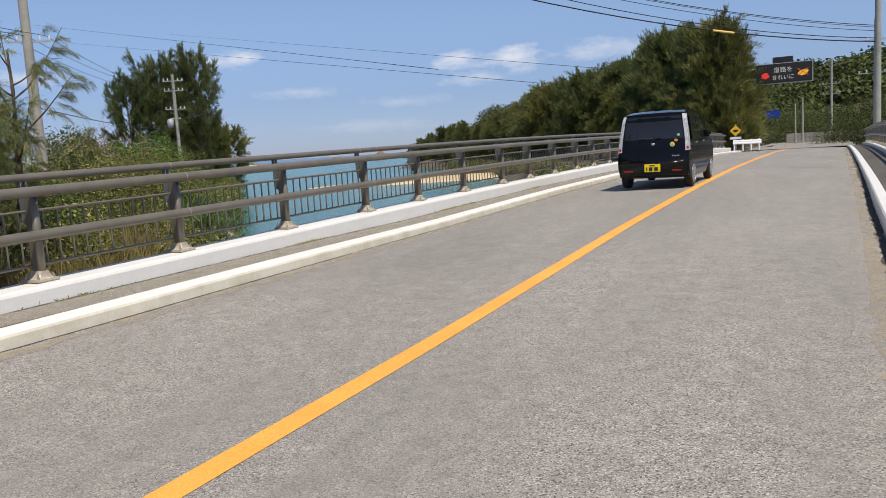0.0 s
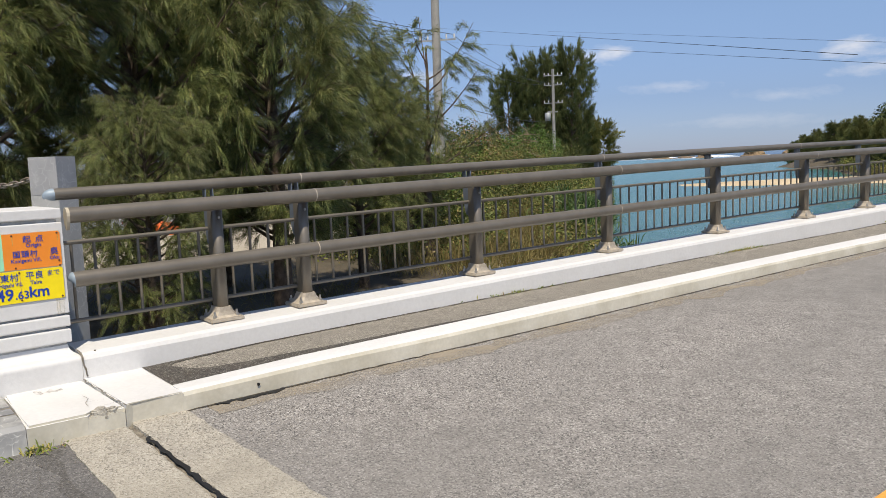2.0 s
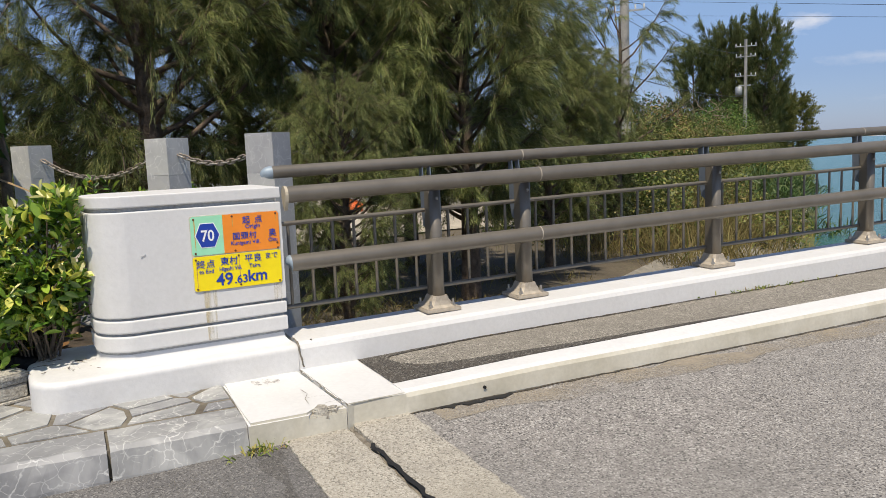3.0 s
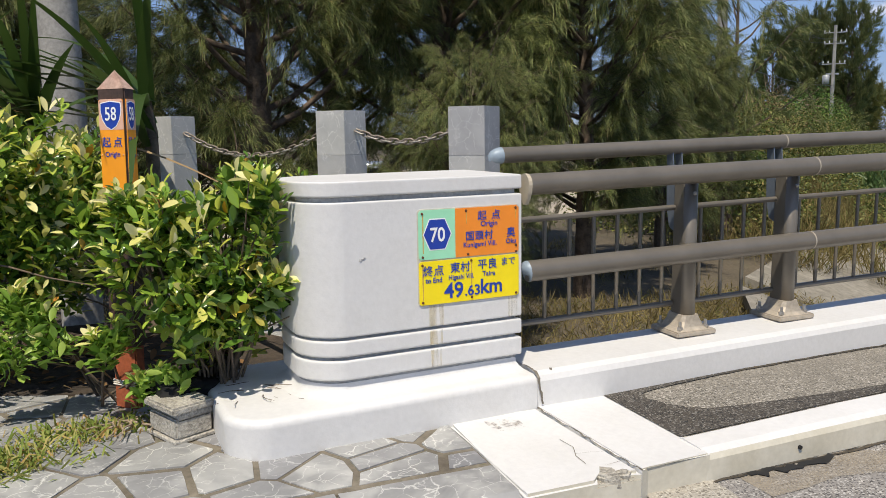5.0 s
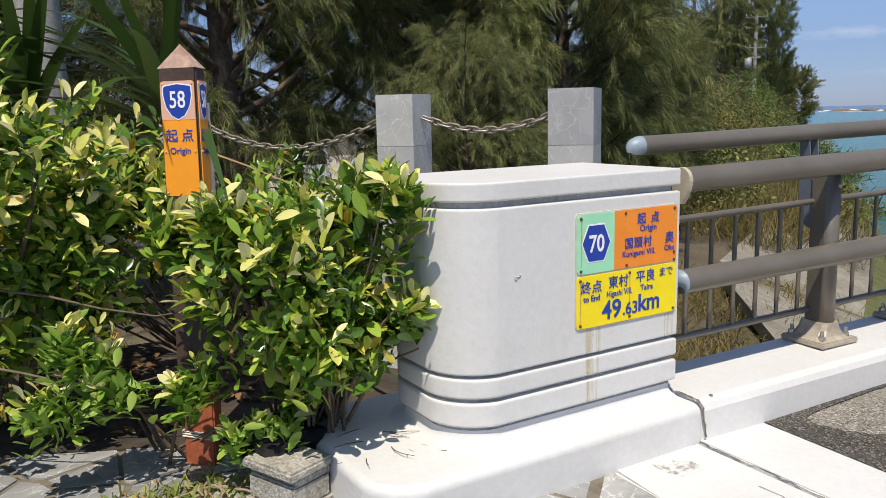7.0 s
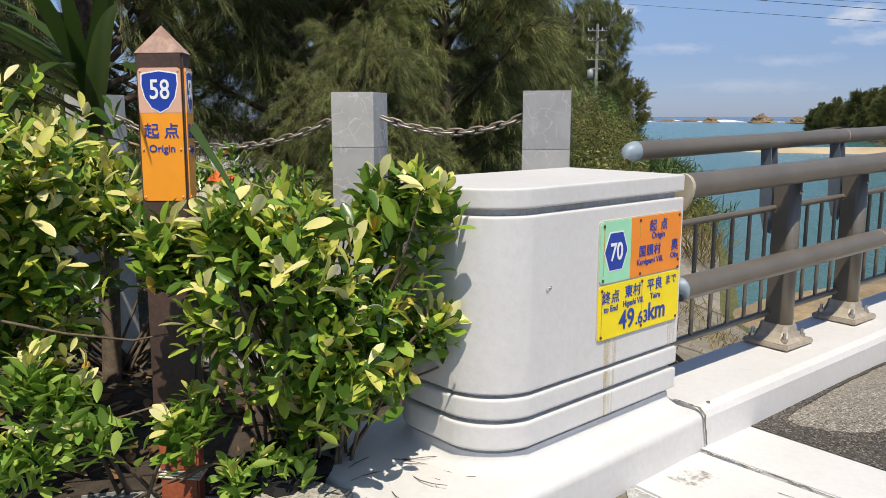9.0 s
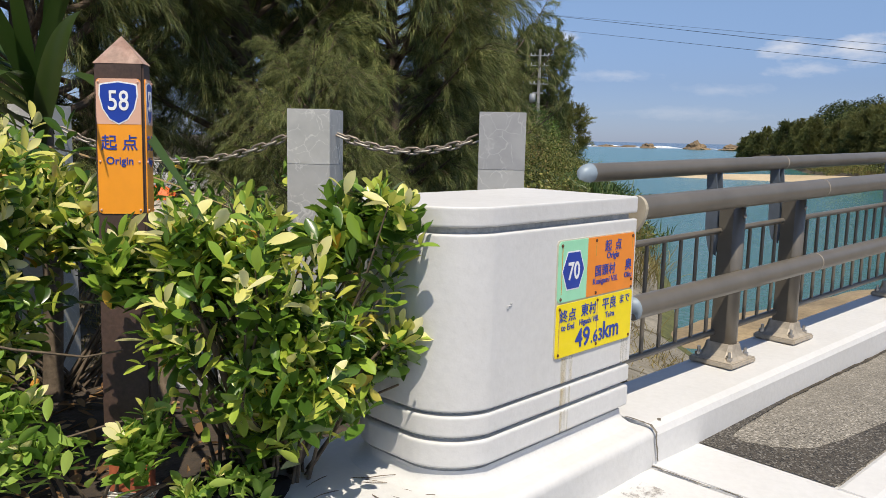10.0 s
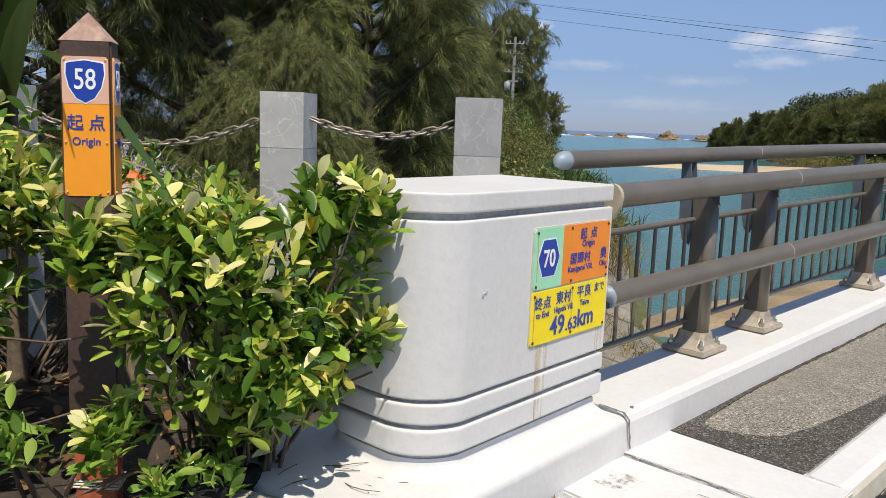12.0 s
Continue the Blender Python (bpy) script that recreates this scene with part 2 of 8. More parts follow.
def tube(bm, pts, radii, n=8, caps=True):
    """A tube through points; radii: one, or one a point."""
    pts = [Vector(p) for p in pts]
    if not isinstance(radii, (list, tuple)):
        radii = [radii] * len(pts)
    rings = []
    for i, p in enumerate(pts):
        a, b = pts[max(i - 1, 0)], pts[min(i + 1, len(pts) - 1)]
        d = (b - a).normalized()
        u = d.cross(Vector((0, 0, 1)))
        u = u.normalized() if u.length > 1e-3 else Vector((1, 0, 0))
        w = d.cross(u)
        rings.append([bm.verts.new(p + radii[i] * (math.cos(2 * math.pi * k / n) * u + math.sin(2 * math.pi * k / n) * w)) for k in range(n)])
    for r, s in zip(rings, rings[1:]):
        for k in range(n):
            f = bm.faces.new((r[k], s[k], s[(k + 1) % n], r[(k + 1) % n]))
            f.smooth = True
    if caps:
        bm.faces.new([bm.verts.new(q.co) for q in reversed(rings[0])])
        bm.faces.new([bm.verts.new(q.co) for q in rings[-1]])
    return bm


def slab(bm, outline, z0, z1, bevel=0.0, seg=2):
    """A plate of a given outline (counter-clockwise)."""
    lo = [bm.verts.new((x, y, z0)) for x, y in outline]
    hi = [bm.verts.new((x, y, z1)) for x, y in outline]
    n = len(outline)
    bm.faces.new(list(reversed(lo)))
    top = bm.faces.new(hi)
    for k in range(n):
        bm.faces.new((lo[k], lo[(k + 1) % n], hi[(k + 1) % n], hi[k]))
    if bevel:
        bmesh.ops.bevel(bm, geom=list(top.edges), offset=bevel, segments=seg, affect="EDGES", clamp_overlap=True)
    return bm


def sweep(bm, section, ys, at):
    """A closed section of (x, z) carried along y; at(y) gives the shift (x, z)."""
    rows = []
    for y in ys:
        dx, dz = at(y)
        rows.append([bm.verts.new((x + dx, y, z + dz)) for x, z in section])
    n = len(section)
    for r, s in zip(rows, rows[1:]):
        for k in range(n):
            bm.faces.new((r[k], r[(k + 1) % n], s[(k + 1) % n], s[k]))
    bm.faces.new(list(reversed(rows[0])))
    bm.faces.new(rows[-1])
    bmesh.ops.recalc_face_normals(bm, faces=bm.faces)
    return bm


def face_material(bm):
    """Faces that look to the road take the second material."""
    bm.normal_update()
    for f in bm.faces:
        f.material_index = 1 if f.normal.x > 0.6 else 0


def raw(name, verts, faces, mat, parent=None, label="", smooth=False):
    """A mesh from numpy arrays: faces all of one size."""
    verts, faces = np.asarray(verts, np.float32), np.asarray(faces, np.int32)
    me = bpy.data.meshes.new(name)
    me.vertices.add(len(verts))
    me.vertices.foreach_set("co", verts.ravel())
    k = faces.shape[1]
    me.loops.add(faces.size)
    me.loops.foreach_set("vertex_index", faces.ravel())
    me.polygons.add(len(faces))
    me.polygons.foreach_set("loop_start", np.arange(0, faces.size, k, dtype=np.int32))
    me.polygons.foreach_set("loop_total", np.full(len(faces), k, np.int32))
    if smooth:
        me.polygons.foreach_set("use_smooth", np.ones(len(faces), bool))
    me.update(calc_edges=True)
    me.materials.append(mat)
    ob = new(name, me)
    if parent:
        ob.parent = parent
    if label:
        ob["label"] = label
    return ob


def grid(name, xs, ys, height, mat, parent=None, smooth=True):
    xs, ys = np.asarray(xs, float), np.asarray(ys, float)
    X, Y = np.meshgrid(xs, ys)
    Z = height(X, Y)
    v = np.stack([X, Y, Z], -1).reshape(-1, 3)
    i = (np.arange(len(ys) - 1)[:, None] * len(xs) + np.arange(len(xs) - 1)[None]).ravel()
    f = np.stack([i, i + 1, i + 1 + len(xs), i + len(xs)], 1)
    return raw(name, v, f, mat, parent, smooth=smooth)


def lettering(text, size, x, y, z, mat, parent, m, name="lettering", align="CENTER", squeeze=1.0, bold=0.0, gap=1.0):
    """Words in the built-in font, as a thin mesh on the plane of m (x along, y up, z out)."""
    c = bpy.data.curves.new(name, "FONT")
    c.body, c.size, c.align_x, c.extrude, c.offset, c.space_character = text, size, align, 0.0006, bold, gap
    c.resolution_u = 3
    tmp = bpy.data.objects.new(name, c)
    scene.collection.objects.link(tmp)
    bpy.context.view_layer.update()
    me = bpy.data.meshes.new_from_object(tmp.evaluated_get(bpy.context.evaluated_depsgraph_get()))
    bpy.data.objects.remove(tmp)
    bpy.data.curves.remove(c)
    me.materials.clear()
    me.materials.append(mat)
    ob = new(name, me)
    ob.parent = parent
    ob.matrix_basis = m @ Matrix.Translation((x, y, z)) @ Matrix.Diagonal((squeeze, 1, 1, 1))
    return ob


def along(ys, vs):
    return lambda y: np.interp(y, ys, vs)


def ZS(y):
    """Top of the white strip that carries the railing: the deck's long arch."""
    return 0.565 - 0.00035 * (y - 30) ** 2


_walk = along([1.5, 2.2, 3, 5, 8, 12, 18, 26, 60], [-0.172, -0.168, -0.159, -0.171, -0.193, -0.236, -0.218, -0.240, -0.245])
_gutter = along([1.5, 2, 3, 5, 8, 12, 18, 26, 60], [-0.292, -0.284, -0.293, -0.320, -0.341, -0.371, -0.361, -0.365, -0.368])
_gutter_r = along([2, 5, 6.3, 8.8, 12.3, 15, 18.6, 24, 60], [-0.331, -0.346, -0.385, -0.45, -0.478, -0.48, -0.416, -0.387, -0.38])
_crown = along([2, 5, 8, 11, 15.5, 19, 25, 36, 60], [-0.328, -0.345, -0.325, -0.298, -0.277, -0.268, -0.263, -0.300, -0.296])


def WALK(y):
    return ZS(y) + _walk(y)


def ROAD(y):
    return ZS(y) + _crown(y)


def road_at(t, y):
    """Height of the carriageway: t from 0 at the left kerb to 1 at the right one."""
    c, g = _crown(y), _gutter(y) * (1 - t) + _gutter_r(y) * t
    return ZS(y) + g + (c - g) * (1 - (2 * t - 1) ** 2)


def KERB_L(y):
    return -5.58 + 0 * y


def KERB_R(y):
    return 0.68 + 0.008 * y


def LINE(y):
    return np.interp(y, [2, 6, 12], [-2.372, -2.386, -2.41])


def polar(az, d):
    """A place in the landscape: degrees to the left of the road's axis, and metres."""
    return 0.17 - d * math.sin(radians(az)), 0.34 + d * math.cos(radians(az))


# ---- ground, water and the bridge ----
WATER = -2.4
M_SOIL = worn("bank_soil", (0.13, 0.105, 0.07), (0.075, 0.062, 0.042), 0.95, 14, 0.4, 0.5, depth=0.03, third=(0.085, 0.095, 0.04))
M_SAND = worn("beach_sand", (0.62, 0.50, 0.33), (0.50, 0.38, 0.23), 0.95, 25, 0.15, 0.2, depth=0.02)
M_LOT = worn("car_park_sand", (0.50, 0.44, 0.34), (0.36, 0.31, 0.23), 0.95, 12, 0.3, 0.3, depth=0.02)


def sea_material():
    m, n, l, b = material("sea_water")
    co = n.new("ShaderNodeTexCoord")
    sep = n.new("ShaderNodeSeparateXYZ")
    l.new(co.outputs["Object"], sep.inputs[0])
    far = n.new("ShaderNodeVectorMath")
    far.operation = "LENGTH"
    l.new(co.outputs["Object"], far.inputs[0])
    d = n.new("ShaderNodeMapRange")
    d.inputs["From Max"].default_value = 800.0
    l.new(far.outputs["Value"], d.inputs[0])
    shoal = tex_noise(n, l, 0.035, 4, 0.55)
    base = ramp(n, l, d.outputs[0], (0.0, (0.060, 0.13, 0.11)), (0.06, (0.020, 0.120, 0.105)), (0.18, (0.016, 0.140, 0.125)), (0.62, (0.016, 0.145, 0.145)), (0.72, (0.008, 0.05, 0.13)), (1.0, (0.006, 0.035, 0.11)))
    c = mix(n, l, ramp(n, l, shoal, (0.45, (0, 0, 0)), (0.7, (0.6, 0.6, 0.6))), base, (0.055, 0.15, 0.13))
    # breaking surf in long broken lines on the reef, and a few small breakers inside
    wave = tex_noise(n, l, 1.0, 5, 0.6, (0.012, 0.05, 1.0))
    reef = ramp(n, l, d.outputs[0], (0.655, (0, 0, 0)), (0.67, (1, 1, 1)), (0.70, (1, 1, 1)), (0.73, (0, 0, 0)))
    foam = mix(n, l, 1.0, reef, ramp(n, l, wave, (0.42, (0, 0, 0)), (0.5, (1, 1, 1))), "MULTIPLY")
    c = mix(n, l, foam, c, (0.85, 0.87, 0.88))
    l.new(c, b.inputs["Base Color"])
    b.inputs["Roughness"].default_value = 0.16
    b.inputs["Specular IOR Level"].default_value = 0.14
    r1 = tex_noise(n, l, 1.3, 5, 0.62, (1.0, 1.6, 1.0))
    relief(n, l, b, r1, 0.55, 0.12)
    return m


M_SEA = sea_material()
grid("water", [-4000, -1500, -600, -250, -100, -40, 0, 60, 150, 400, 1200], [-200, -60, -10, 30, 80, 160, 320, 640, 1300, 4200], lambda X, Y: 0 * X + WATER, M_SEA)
tagged(bpy.data.objects["water"], "clear turquoise river mouth and sea with a surf line", "water", kind="structure")

# shoreline of the near bank, from under the bridge out to the point
SHORE = np.array([(60, 24), (6, 10.5), (-4, 9.2), (-9, 9.8), (-12.5, 12.5), (-16.2, 18.2), (-27.6, 32.5), (-41.5, 47.6), (-66.5, 77), (-90, 100), (-140, 130)], float)


def near_bank(X, Y):
    """Signed distance from the near shore, positive on land."""
    best = np.full(X.shape, 1e9)
    sign = np.ones(X.shape)
    for (ax, ay), (bx, by) in zip(SHORE, SHORE[1:]):
        dx, dy = bx - ax, by - ay
        t = np.clip(((X - ax) * dx + (Y - ay) * dy) / (dx * dx + dy * dy), 0, 1)
        px, py = ax + t * dx, ay + t * dy
        d = np.hypot(X - px, Y - py)
        s = np.where(dx * (Y - ay) - dy * (X - ax) > 0, 1.0, -1.0)
        sign = np.where(d < best, s, sign)
        best = np.minimum(best, d)
    return best * sign


# far bank: the other side of the river, with a sand spit
FAR = np.array([(200, 48), (4, 54), (-8, 56), (-20, 62), (-32, 82), (-48, 104), (-66, 135), (-88, 158), (-128, 260)], float)


def far_bank(X, Y):
    best = np.full(X.shape, 1e9)
    sign = np.ones(X.shape)
    for (ax, ay), (bx, by) in zip(FAR, FAR[1:]):
        dx, dy = bx - ax, by - ay
        t = np.clip(((X - ax) * dx + (Y - ay) * dy) / (dx * dx + dy * dy), 0, 1)
        px, py = ax + t * dx, ay + t * dy
        d = np.hypot(X - px, Y - py)
        s = np.where(dx * (Y - ay) - dy * (X - ax) > 0, -1.0, 1.0)
        sign = np.where(d < best, s, sign)
        best = np.minimum(best, d)
    return best * sign


def bumps(X, Y, scale, seed=0.0):
    return np.sin(X * 1.3 * scale + seed) * np.cos(Y * 1.1 * scale + 1.7 * seed) + 0.6 * np.sin(X * 2.7 * scale - Y * 2.1 * scale + seed * 2.3)


def land(X, Y):
    a = near_bank(X, Y)
    b = far_bank(X, Y)
    za = WATER - 0.9 + 1.0 * (1 - np.exp(-np.clip(a + 1.2, 0, None) / 1.8)) * 1.75 + np.where(a < 0, np.maximum(a, -6) * 0.12, 0)
    zb = WATER - 0.9 + 1.0 * (1 - np.exp(-np.clip(b + 1.5, 0, None) / 4.0)) * 2.9 + np.where(b < 0, np.maximum(b, -6) * 0.12, 0)
    z = np.maximum(za, zb) + 0.06 * bumps(X, Y, 0.5)
    # embankment up to the road
    side = np.clip((-6.95 - X) / 2.2, 0, 1)
    other = np.clip((X - 2.6) / 2.2, 0, 1)
    road = np.asarray(ROAD(np.clip(Y, -20, 75)))
    on_land = (Y < 5.5) | (Y > 60)
    up = np.where(on_land, 1.0, 0.0) * np.where(Y < 5.5, np.clip((5.5 - Y) / 3.5, 0, 1), np.clip((Y - 60) / 3, 0, 1))
    top = np.where(Y < 5.5, np.minimum(road - 0.10, 0.02), road - 0.08)
    k = np.where(X < -3, 1 - side, 1 - other)
    z = np.where(up * k > 0, z + (top - z) * up * k, z)
    # wooded hill beyond the far bank
    hill = 13 * np.exp(-(((X + 40) / 260) ** 2) - (((Y - 330) / 150) ** 2)) + 8 * np.exp(-(((X - 60) / 90) ** 2) - (((Y - 240) / 80) ** 2))
    return z + np.where(b > 45, hill * np.clip((b - 45) / 60, 0, 1), 0)


def steps(a, b, near0, near1, fine, coarse):
    out, v = [], a
    while v < b:
        out.append(v)
        away = max(near0 - v, v - near1, 0)
        v += fine + away * coarse
    return out + [b]


GROUND_X = steps(-900, 700, -45, 6, 0.8, 0.10)
GROUND_Y = steps(-220, 900, -8, 60, 0.8, 0.10)
ground = grid("ground", GROUND_X, GROUND_Y, land, M_SOIL)
tagged(ground, "earth bank with leaf litter sloping down to the river", "ground", kind="structure")

ys_bridge = [2.12 + 0.5 * k for k in range(0, 119)]
END_Y = ys_bridge[-1]

# carriageway of the bridge, its kerbs and the deck beneath
deck = empty("bridge_deck")
tagged(deck, "concrete road bridge deck with asphalt carriageway", "bridge", kind="structure")
xs_road = np.linspace(0, 1, 9)
rows = []
for y in ys_bridge:
    a, b = KERB_L(y) - 0.03, KERB_R(y) + 0.03
    rows.append([(a + (b - a) * t, y, road_at(t, y)) for t in xs_road])
v = np.array(rows).reshape(-1, 3)
i = (np.arange(len(ys_bridge) - 1)[:, None] * 9 + np.arange(8)[None]).ravel()
road_ob = raw("road", v, np.stack([i, i + 1, i + 10, i + 9], 1), M_ROAD, smooth=True)
tagged(road_ob, "worn grey asphalt carriageway with exposed pale aggregate", "road", kind="structure")

bm = bmesh.new()
sweep(bm, [(-6.72, -0.3), (2.4, -0.3), (2.4, -0.9), (-6.72, -0.9)], [1.2] + ys_bridge[::4] + [END_Y], lambda y: (0, ZS(y) - 0.30))
part("deck_slab", bm, M_CONC, deck)


def road_z(x, y):
    a, b = KERB_L(y) - 0.03, KERB_R(y) + 0.03
    return road_at((x - a) / (b - a), y)


# orange centre line, a thin painted layer
rows = []
for y in ys_bridge:
    x = LINE(y)
    rows.append([(x - 0.085, y, road_z(x - 0.085, y) + 0.004), (x + 0.085, y, road_z(x + 0.085, y) + 0.004)])
v = np.array(rows).reshape(-1, 3)
i = np.arange(len(ys_bridge) - 1) * 2
tagged(raw("road_line", v, np.stack([i, i + 1, i + 3, i + 2], 1), M_LINE), "solid orange painted centre line on the asphalt", "road line", kind="structure")

# grit and open joint at the foot of the kerb, ragged along its edge
grit = random.Random(77)
gy = [2.25 + 0.06 * k for k in range(460)]
rows = []
wide = 0.012
for y in gy:
    wide = min(0.034, max(0.002, wide + grit.uniform(-0.009, 0.009)))
    x = KERB_L(y)
    rows.append([(x - 0.012, y, road_z(x, y) + 0.004), (x + wide, y, road_z(x + wide, y) + 0.004)])
v = np.array(rows).reshape(-1, 3)
i = np.arange(len(gy) - 1) * 2
tagged(raw("gutter_grit", v, np.stack([i, i + 1, i + 3, i + 2], 1), M_TAR), "dark ragged line of grit at the foot of the kerb", "grit", kind="structure")

# road before the bridge and after it
old = grid("road_approach", np.linspace(-5.60, 8.0, 12), np.linspace(-26, 1.56, 26), lambda X, Y: road_at(np.clip((X + 5.6) / 6.3, 0, 1), 2.0) + 0.0196 * (np.maximum(Y, -6.0) - 2.0) - 0.010, M_OLDROAD)
tagged(old, "darker patched asphalt of the junction before the bridge", "road", kind="structure")
after = grid("road_beyond", np.linspace(-6.5, 2.0, 8), np.linspace(END_Y, 110, 20), lambda X, Y: ROAD(np.minimum(Y, 72)) + 0.02 + 0 * X, M_ROAD)
tagged(after, "asphalt road running on beyond the bridge", "road", kind="structure")

# expansion joint: two bands of rough concrete and a black seal between
joint = empty("expansion_joint")
tagged(joint, "two cracked concrete bands with a black seal across the road", "expansion joint", kind="structure")
for name, y0, y1, dz, mt in (("concrete_band", 1.495, 1.822, 0.002, M_BAND), ("joint_seal", 1.822, 1.852, -0.010, M_JOINT), ("concrete_band", 1.852, 2.175, 0.005, M_BAND)):
    bm = bmesh.new()
    rnd = random.Random(int(y0 * 100))
    rows = []
    for k in range(106):
        x = -5.60 + k * 0.06
        sl = 0.018 * (x + 5.60)
        w0, w1 = (rnd.uniform(-0.008, 0.008) for _ in "ab")
        ys_b = [y0 + sl + w0, y1 + sl + w1]
        z = road_at((x + 5.6) / 6.3, 2.0) + 0.0196 * (0.5 * (y0 + y1) - 2.0) + dz
        rows.append([bm.verts.new((x, ys_b[0], z - 0.1)), bm.verts.new((x, ys_b[0], z - 0.004)), bm.verts.new((x, ys_b[0] + 0.012, z)), bm.verts.new((x, ys_b[1] - 0.012, z)), bm.verts.new((x, ys_b[1], z - 0.004)), bm.verts.new((x, ys_b[1], z - 0.1))])
    for r, q in zip(rows, rows[1:]):
        for k in range(5):
            bm.faces.new((r[k], q[k], q[k + 1], r[k + 1]))
    part(name, bm, mt, joint)

# left kerb, walkway surface and white strip under the railing
kerb = empty("kerb")
tagged(kerb, "cream-painted concrete kerb, chipped and stained along its foot", "kerb", kind="structure")
ys_k = [2.14, 2.32] + [2.5 + 0.5 * k for k in range(0, 118)]
bm = bmesh.new()
sweep(bm, [(0.012, -0.26), (0.0, -0.055), (-0.012, -0.034), (-0.045, -0.020), (-0.150, 0.004), (-0.168, -0.004), (-0.172, -0.26)], ys_k, lambda y: (KERB_L(y), WALK(y) + 0.004))
# its road edge is fuller next to the slab
for vtx in bm.verts:
    if vtx.co.y < 4.2 and vtx.co.x > KERB_L(vtx.co.y) - 0.06 and vtx.co.z > WALK(vtx.co.y) - 0.07:
        vtx.co.z += 0.020 * max(0.0, 1 - (vtx.co.y - 2.14) / 2.0)
face_material(bm)
part("kerb_stone", bm, [M_WHITE, M_CREAM], kerb)
rows = []
for y in ys_k:
    x0, x1 = -6.42, KERB_L(y) - 0.16
    rows.append([(x0 + (x1 - x0) * t, y, WALK(y) - 0.003) for t in (0, 0.33, 0.66, 1)])
v = np.array(rows).reshape(-1, 3)
i = (np.arange(len(ys_k) - 1)[:, None] * 4 + np.arange(3)[None]).ravel()
tagged(raw("pavement", v, np.stack([i, i + 1, i + 5, i + 4], 1), M_WALK), "narrow grey asphalt walkway with coarse grit", "pavement", kind="structure")

strip = empty("parapet_strip")
tagged(strip, "long white-painted concrete strip carrying the railing", "parapet", kind="structure")
bm = bmesh.new()
ys_s = [1.79] + [2.0 + 0.5 * k for k in range(0, 119)]
sweep(bm, [(-6.318, -0.55), (-6.325, -0.045), (-6.337, -0.020), (-6.365, -0.004), (-6.60, 0.0), (-6.72, 0.0), (-6.735, -0.02), (-6.735, -0.55)], ys_s, lambda y: (0, ZS(y)))
part("strip_concrete", bm, M_WHITE, strip)

# the same on the far side of the road
bm = bmesh.new()
ys_r = [1.0 + 0.5 * k for k in range(0, 121)]
sweep(bm, [(0.0, -0.26), (0.0, -0.02), (0.02, 0.0), (0.16, 0.0), (0.16, -0.26)], ys_r, lambda y: (KERB_R(y), WALK(y) + 0.004))
k2 = done(bm, "kerb_opposite", M_WHITE)
tagged(k2, "white-painted concrete kerb on the other side of the road", "kerb", kind="structure")
bm = bmesh.new()
sweep(bm, [(0.16, -0.26), (0.16, -0.004), (0.92, -0.004), (0.92, -0.26)], ys_r, lambda y: (KERB_R(y), WALK(y)))
tagged(done(bm, "pavement_opposite", M_TAR), "dark asphalt walkway on the other side of the road", "pavement", kind="structure")
bm = bmesh.new()
sweep(bm, [(0.90, -0.3), (0.90, 0.12), (0.92, 0.14), (1.36, 0.14), (1.38, 0.12), (1.38, -0.3)], ys_r, lambda y: (KERB_R(y), WALK(y)))
tagged(done(bm, "parapet_opposite", M_WHITE), "white-painted strip under the opposite railing", "parapet", kind="structure")

# white slab at the bridge's end, with its broken corner; its road side is unpainted cream
bm = bmesh.new()
slab(bm, [(-6.33, 1.34), (-5.95, 1.335), (-5.555, 1.325), (-5.555, 1.62), (-5.64, 1.67), (-5.58, 1.76), (-5.56, 1.816), (-6.33, 1.783)], -0.12, 0.116, 0.012)
face_material(bm)
tagged(done(bm, "end_slab", [M_WHITE, M_CREAM]), "white-painted concrete slab with a broken corner", "slab", kind="structure")
bm = bmesh.new()
slab(bm, [(-6.33, 1.787), (-5.56, 1.82), (-5.578, 1.86), (-5.578, 2.150), (-5.752, 2.165), (-6.34, 2.165)], -0.12, 0.1235, 0.006)
face_material(bm)
tagged(done(bm, "end_slab", [M_WHITE, M_CREAM]), "white-painted concrete slab joined to the kerb", "slab", kind="structure")
bm = bmesh.new()
slab(bm, [(-5.72, 1.60), (-5.557, 1.60), (-5.557, 1.815), (-5.66, 1.80)], -0.12, 0.094, 0.008)
face_material(bm)
tagged(done(bm, "broken_corner", [M_BAND, M_CREAM]), "bare broken concrete at the slab's corner", "slab", kind="structure")
for k, (x, y, rz, s) in enumerate([(-5.62, 1.685, 20, 0.95), (-5.59, 1.75, 70, 0.5)]):
    bm = bmesh.new()
    slab(bm, [(-0.07 * s, -0.03 * s), (0.04 * s, -0.045 * s), (0.075 * s, 0.01 * s), (0.02 * s, 0.05 * s), (-0.05 * s, 0.035 * s)], -0.04, 0.018, 0.008)
    ob = tagged(done(bm, "concrete_chip", M_CONC), "loose broken chip of grey concrete on the slab", "rubble")
    ob.matrix_basis = pose(x, y, 0.100, 6, -8, rz)


def ragged(name, path, half, mat, seed, label, category, wander=0.3):
    """A thin uneven ribbon along a path of (point, sideways) pairs."""
    rnd = random.Random(seed)
    bm = bmesh.new()
    rows = []
    for p, side in path:
        p, side = Vector(p), Vector(side)
        c = p + side * rnd.uniform(-half, half) * wander
        rows.append((bm.verts.new(c - side * half * rnd.uniform(0.35, 1.2)), bm.verts.new(c + side * half * rnd.uniform(0.35, 1.2))))
    for a, b in zip(rows, rows[1:]):
        bm.faces.new((a[0], a[1], b[1], b[0]))
    return tagged(done(bm, name, mat), label, category, kind="structure")


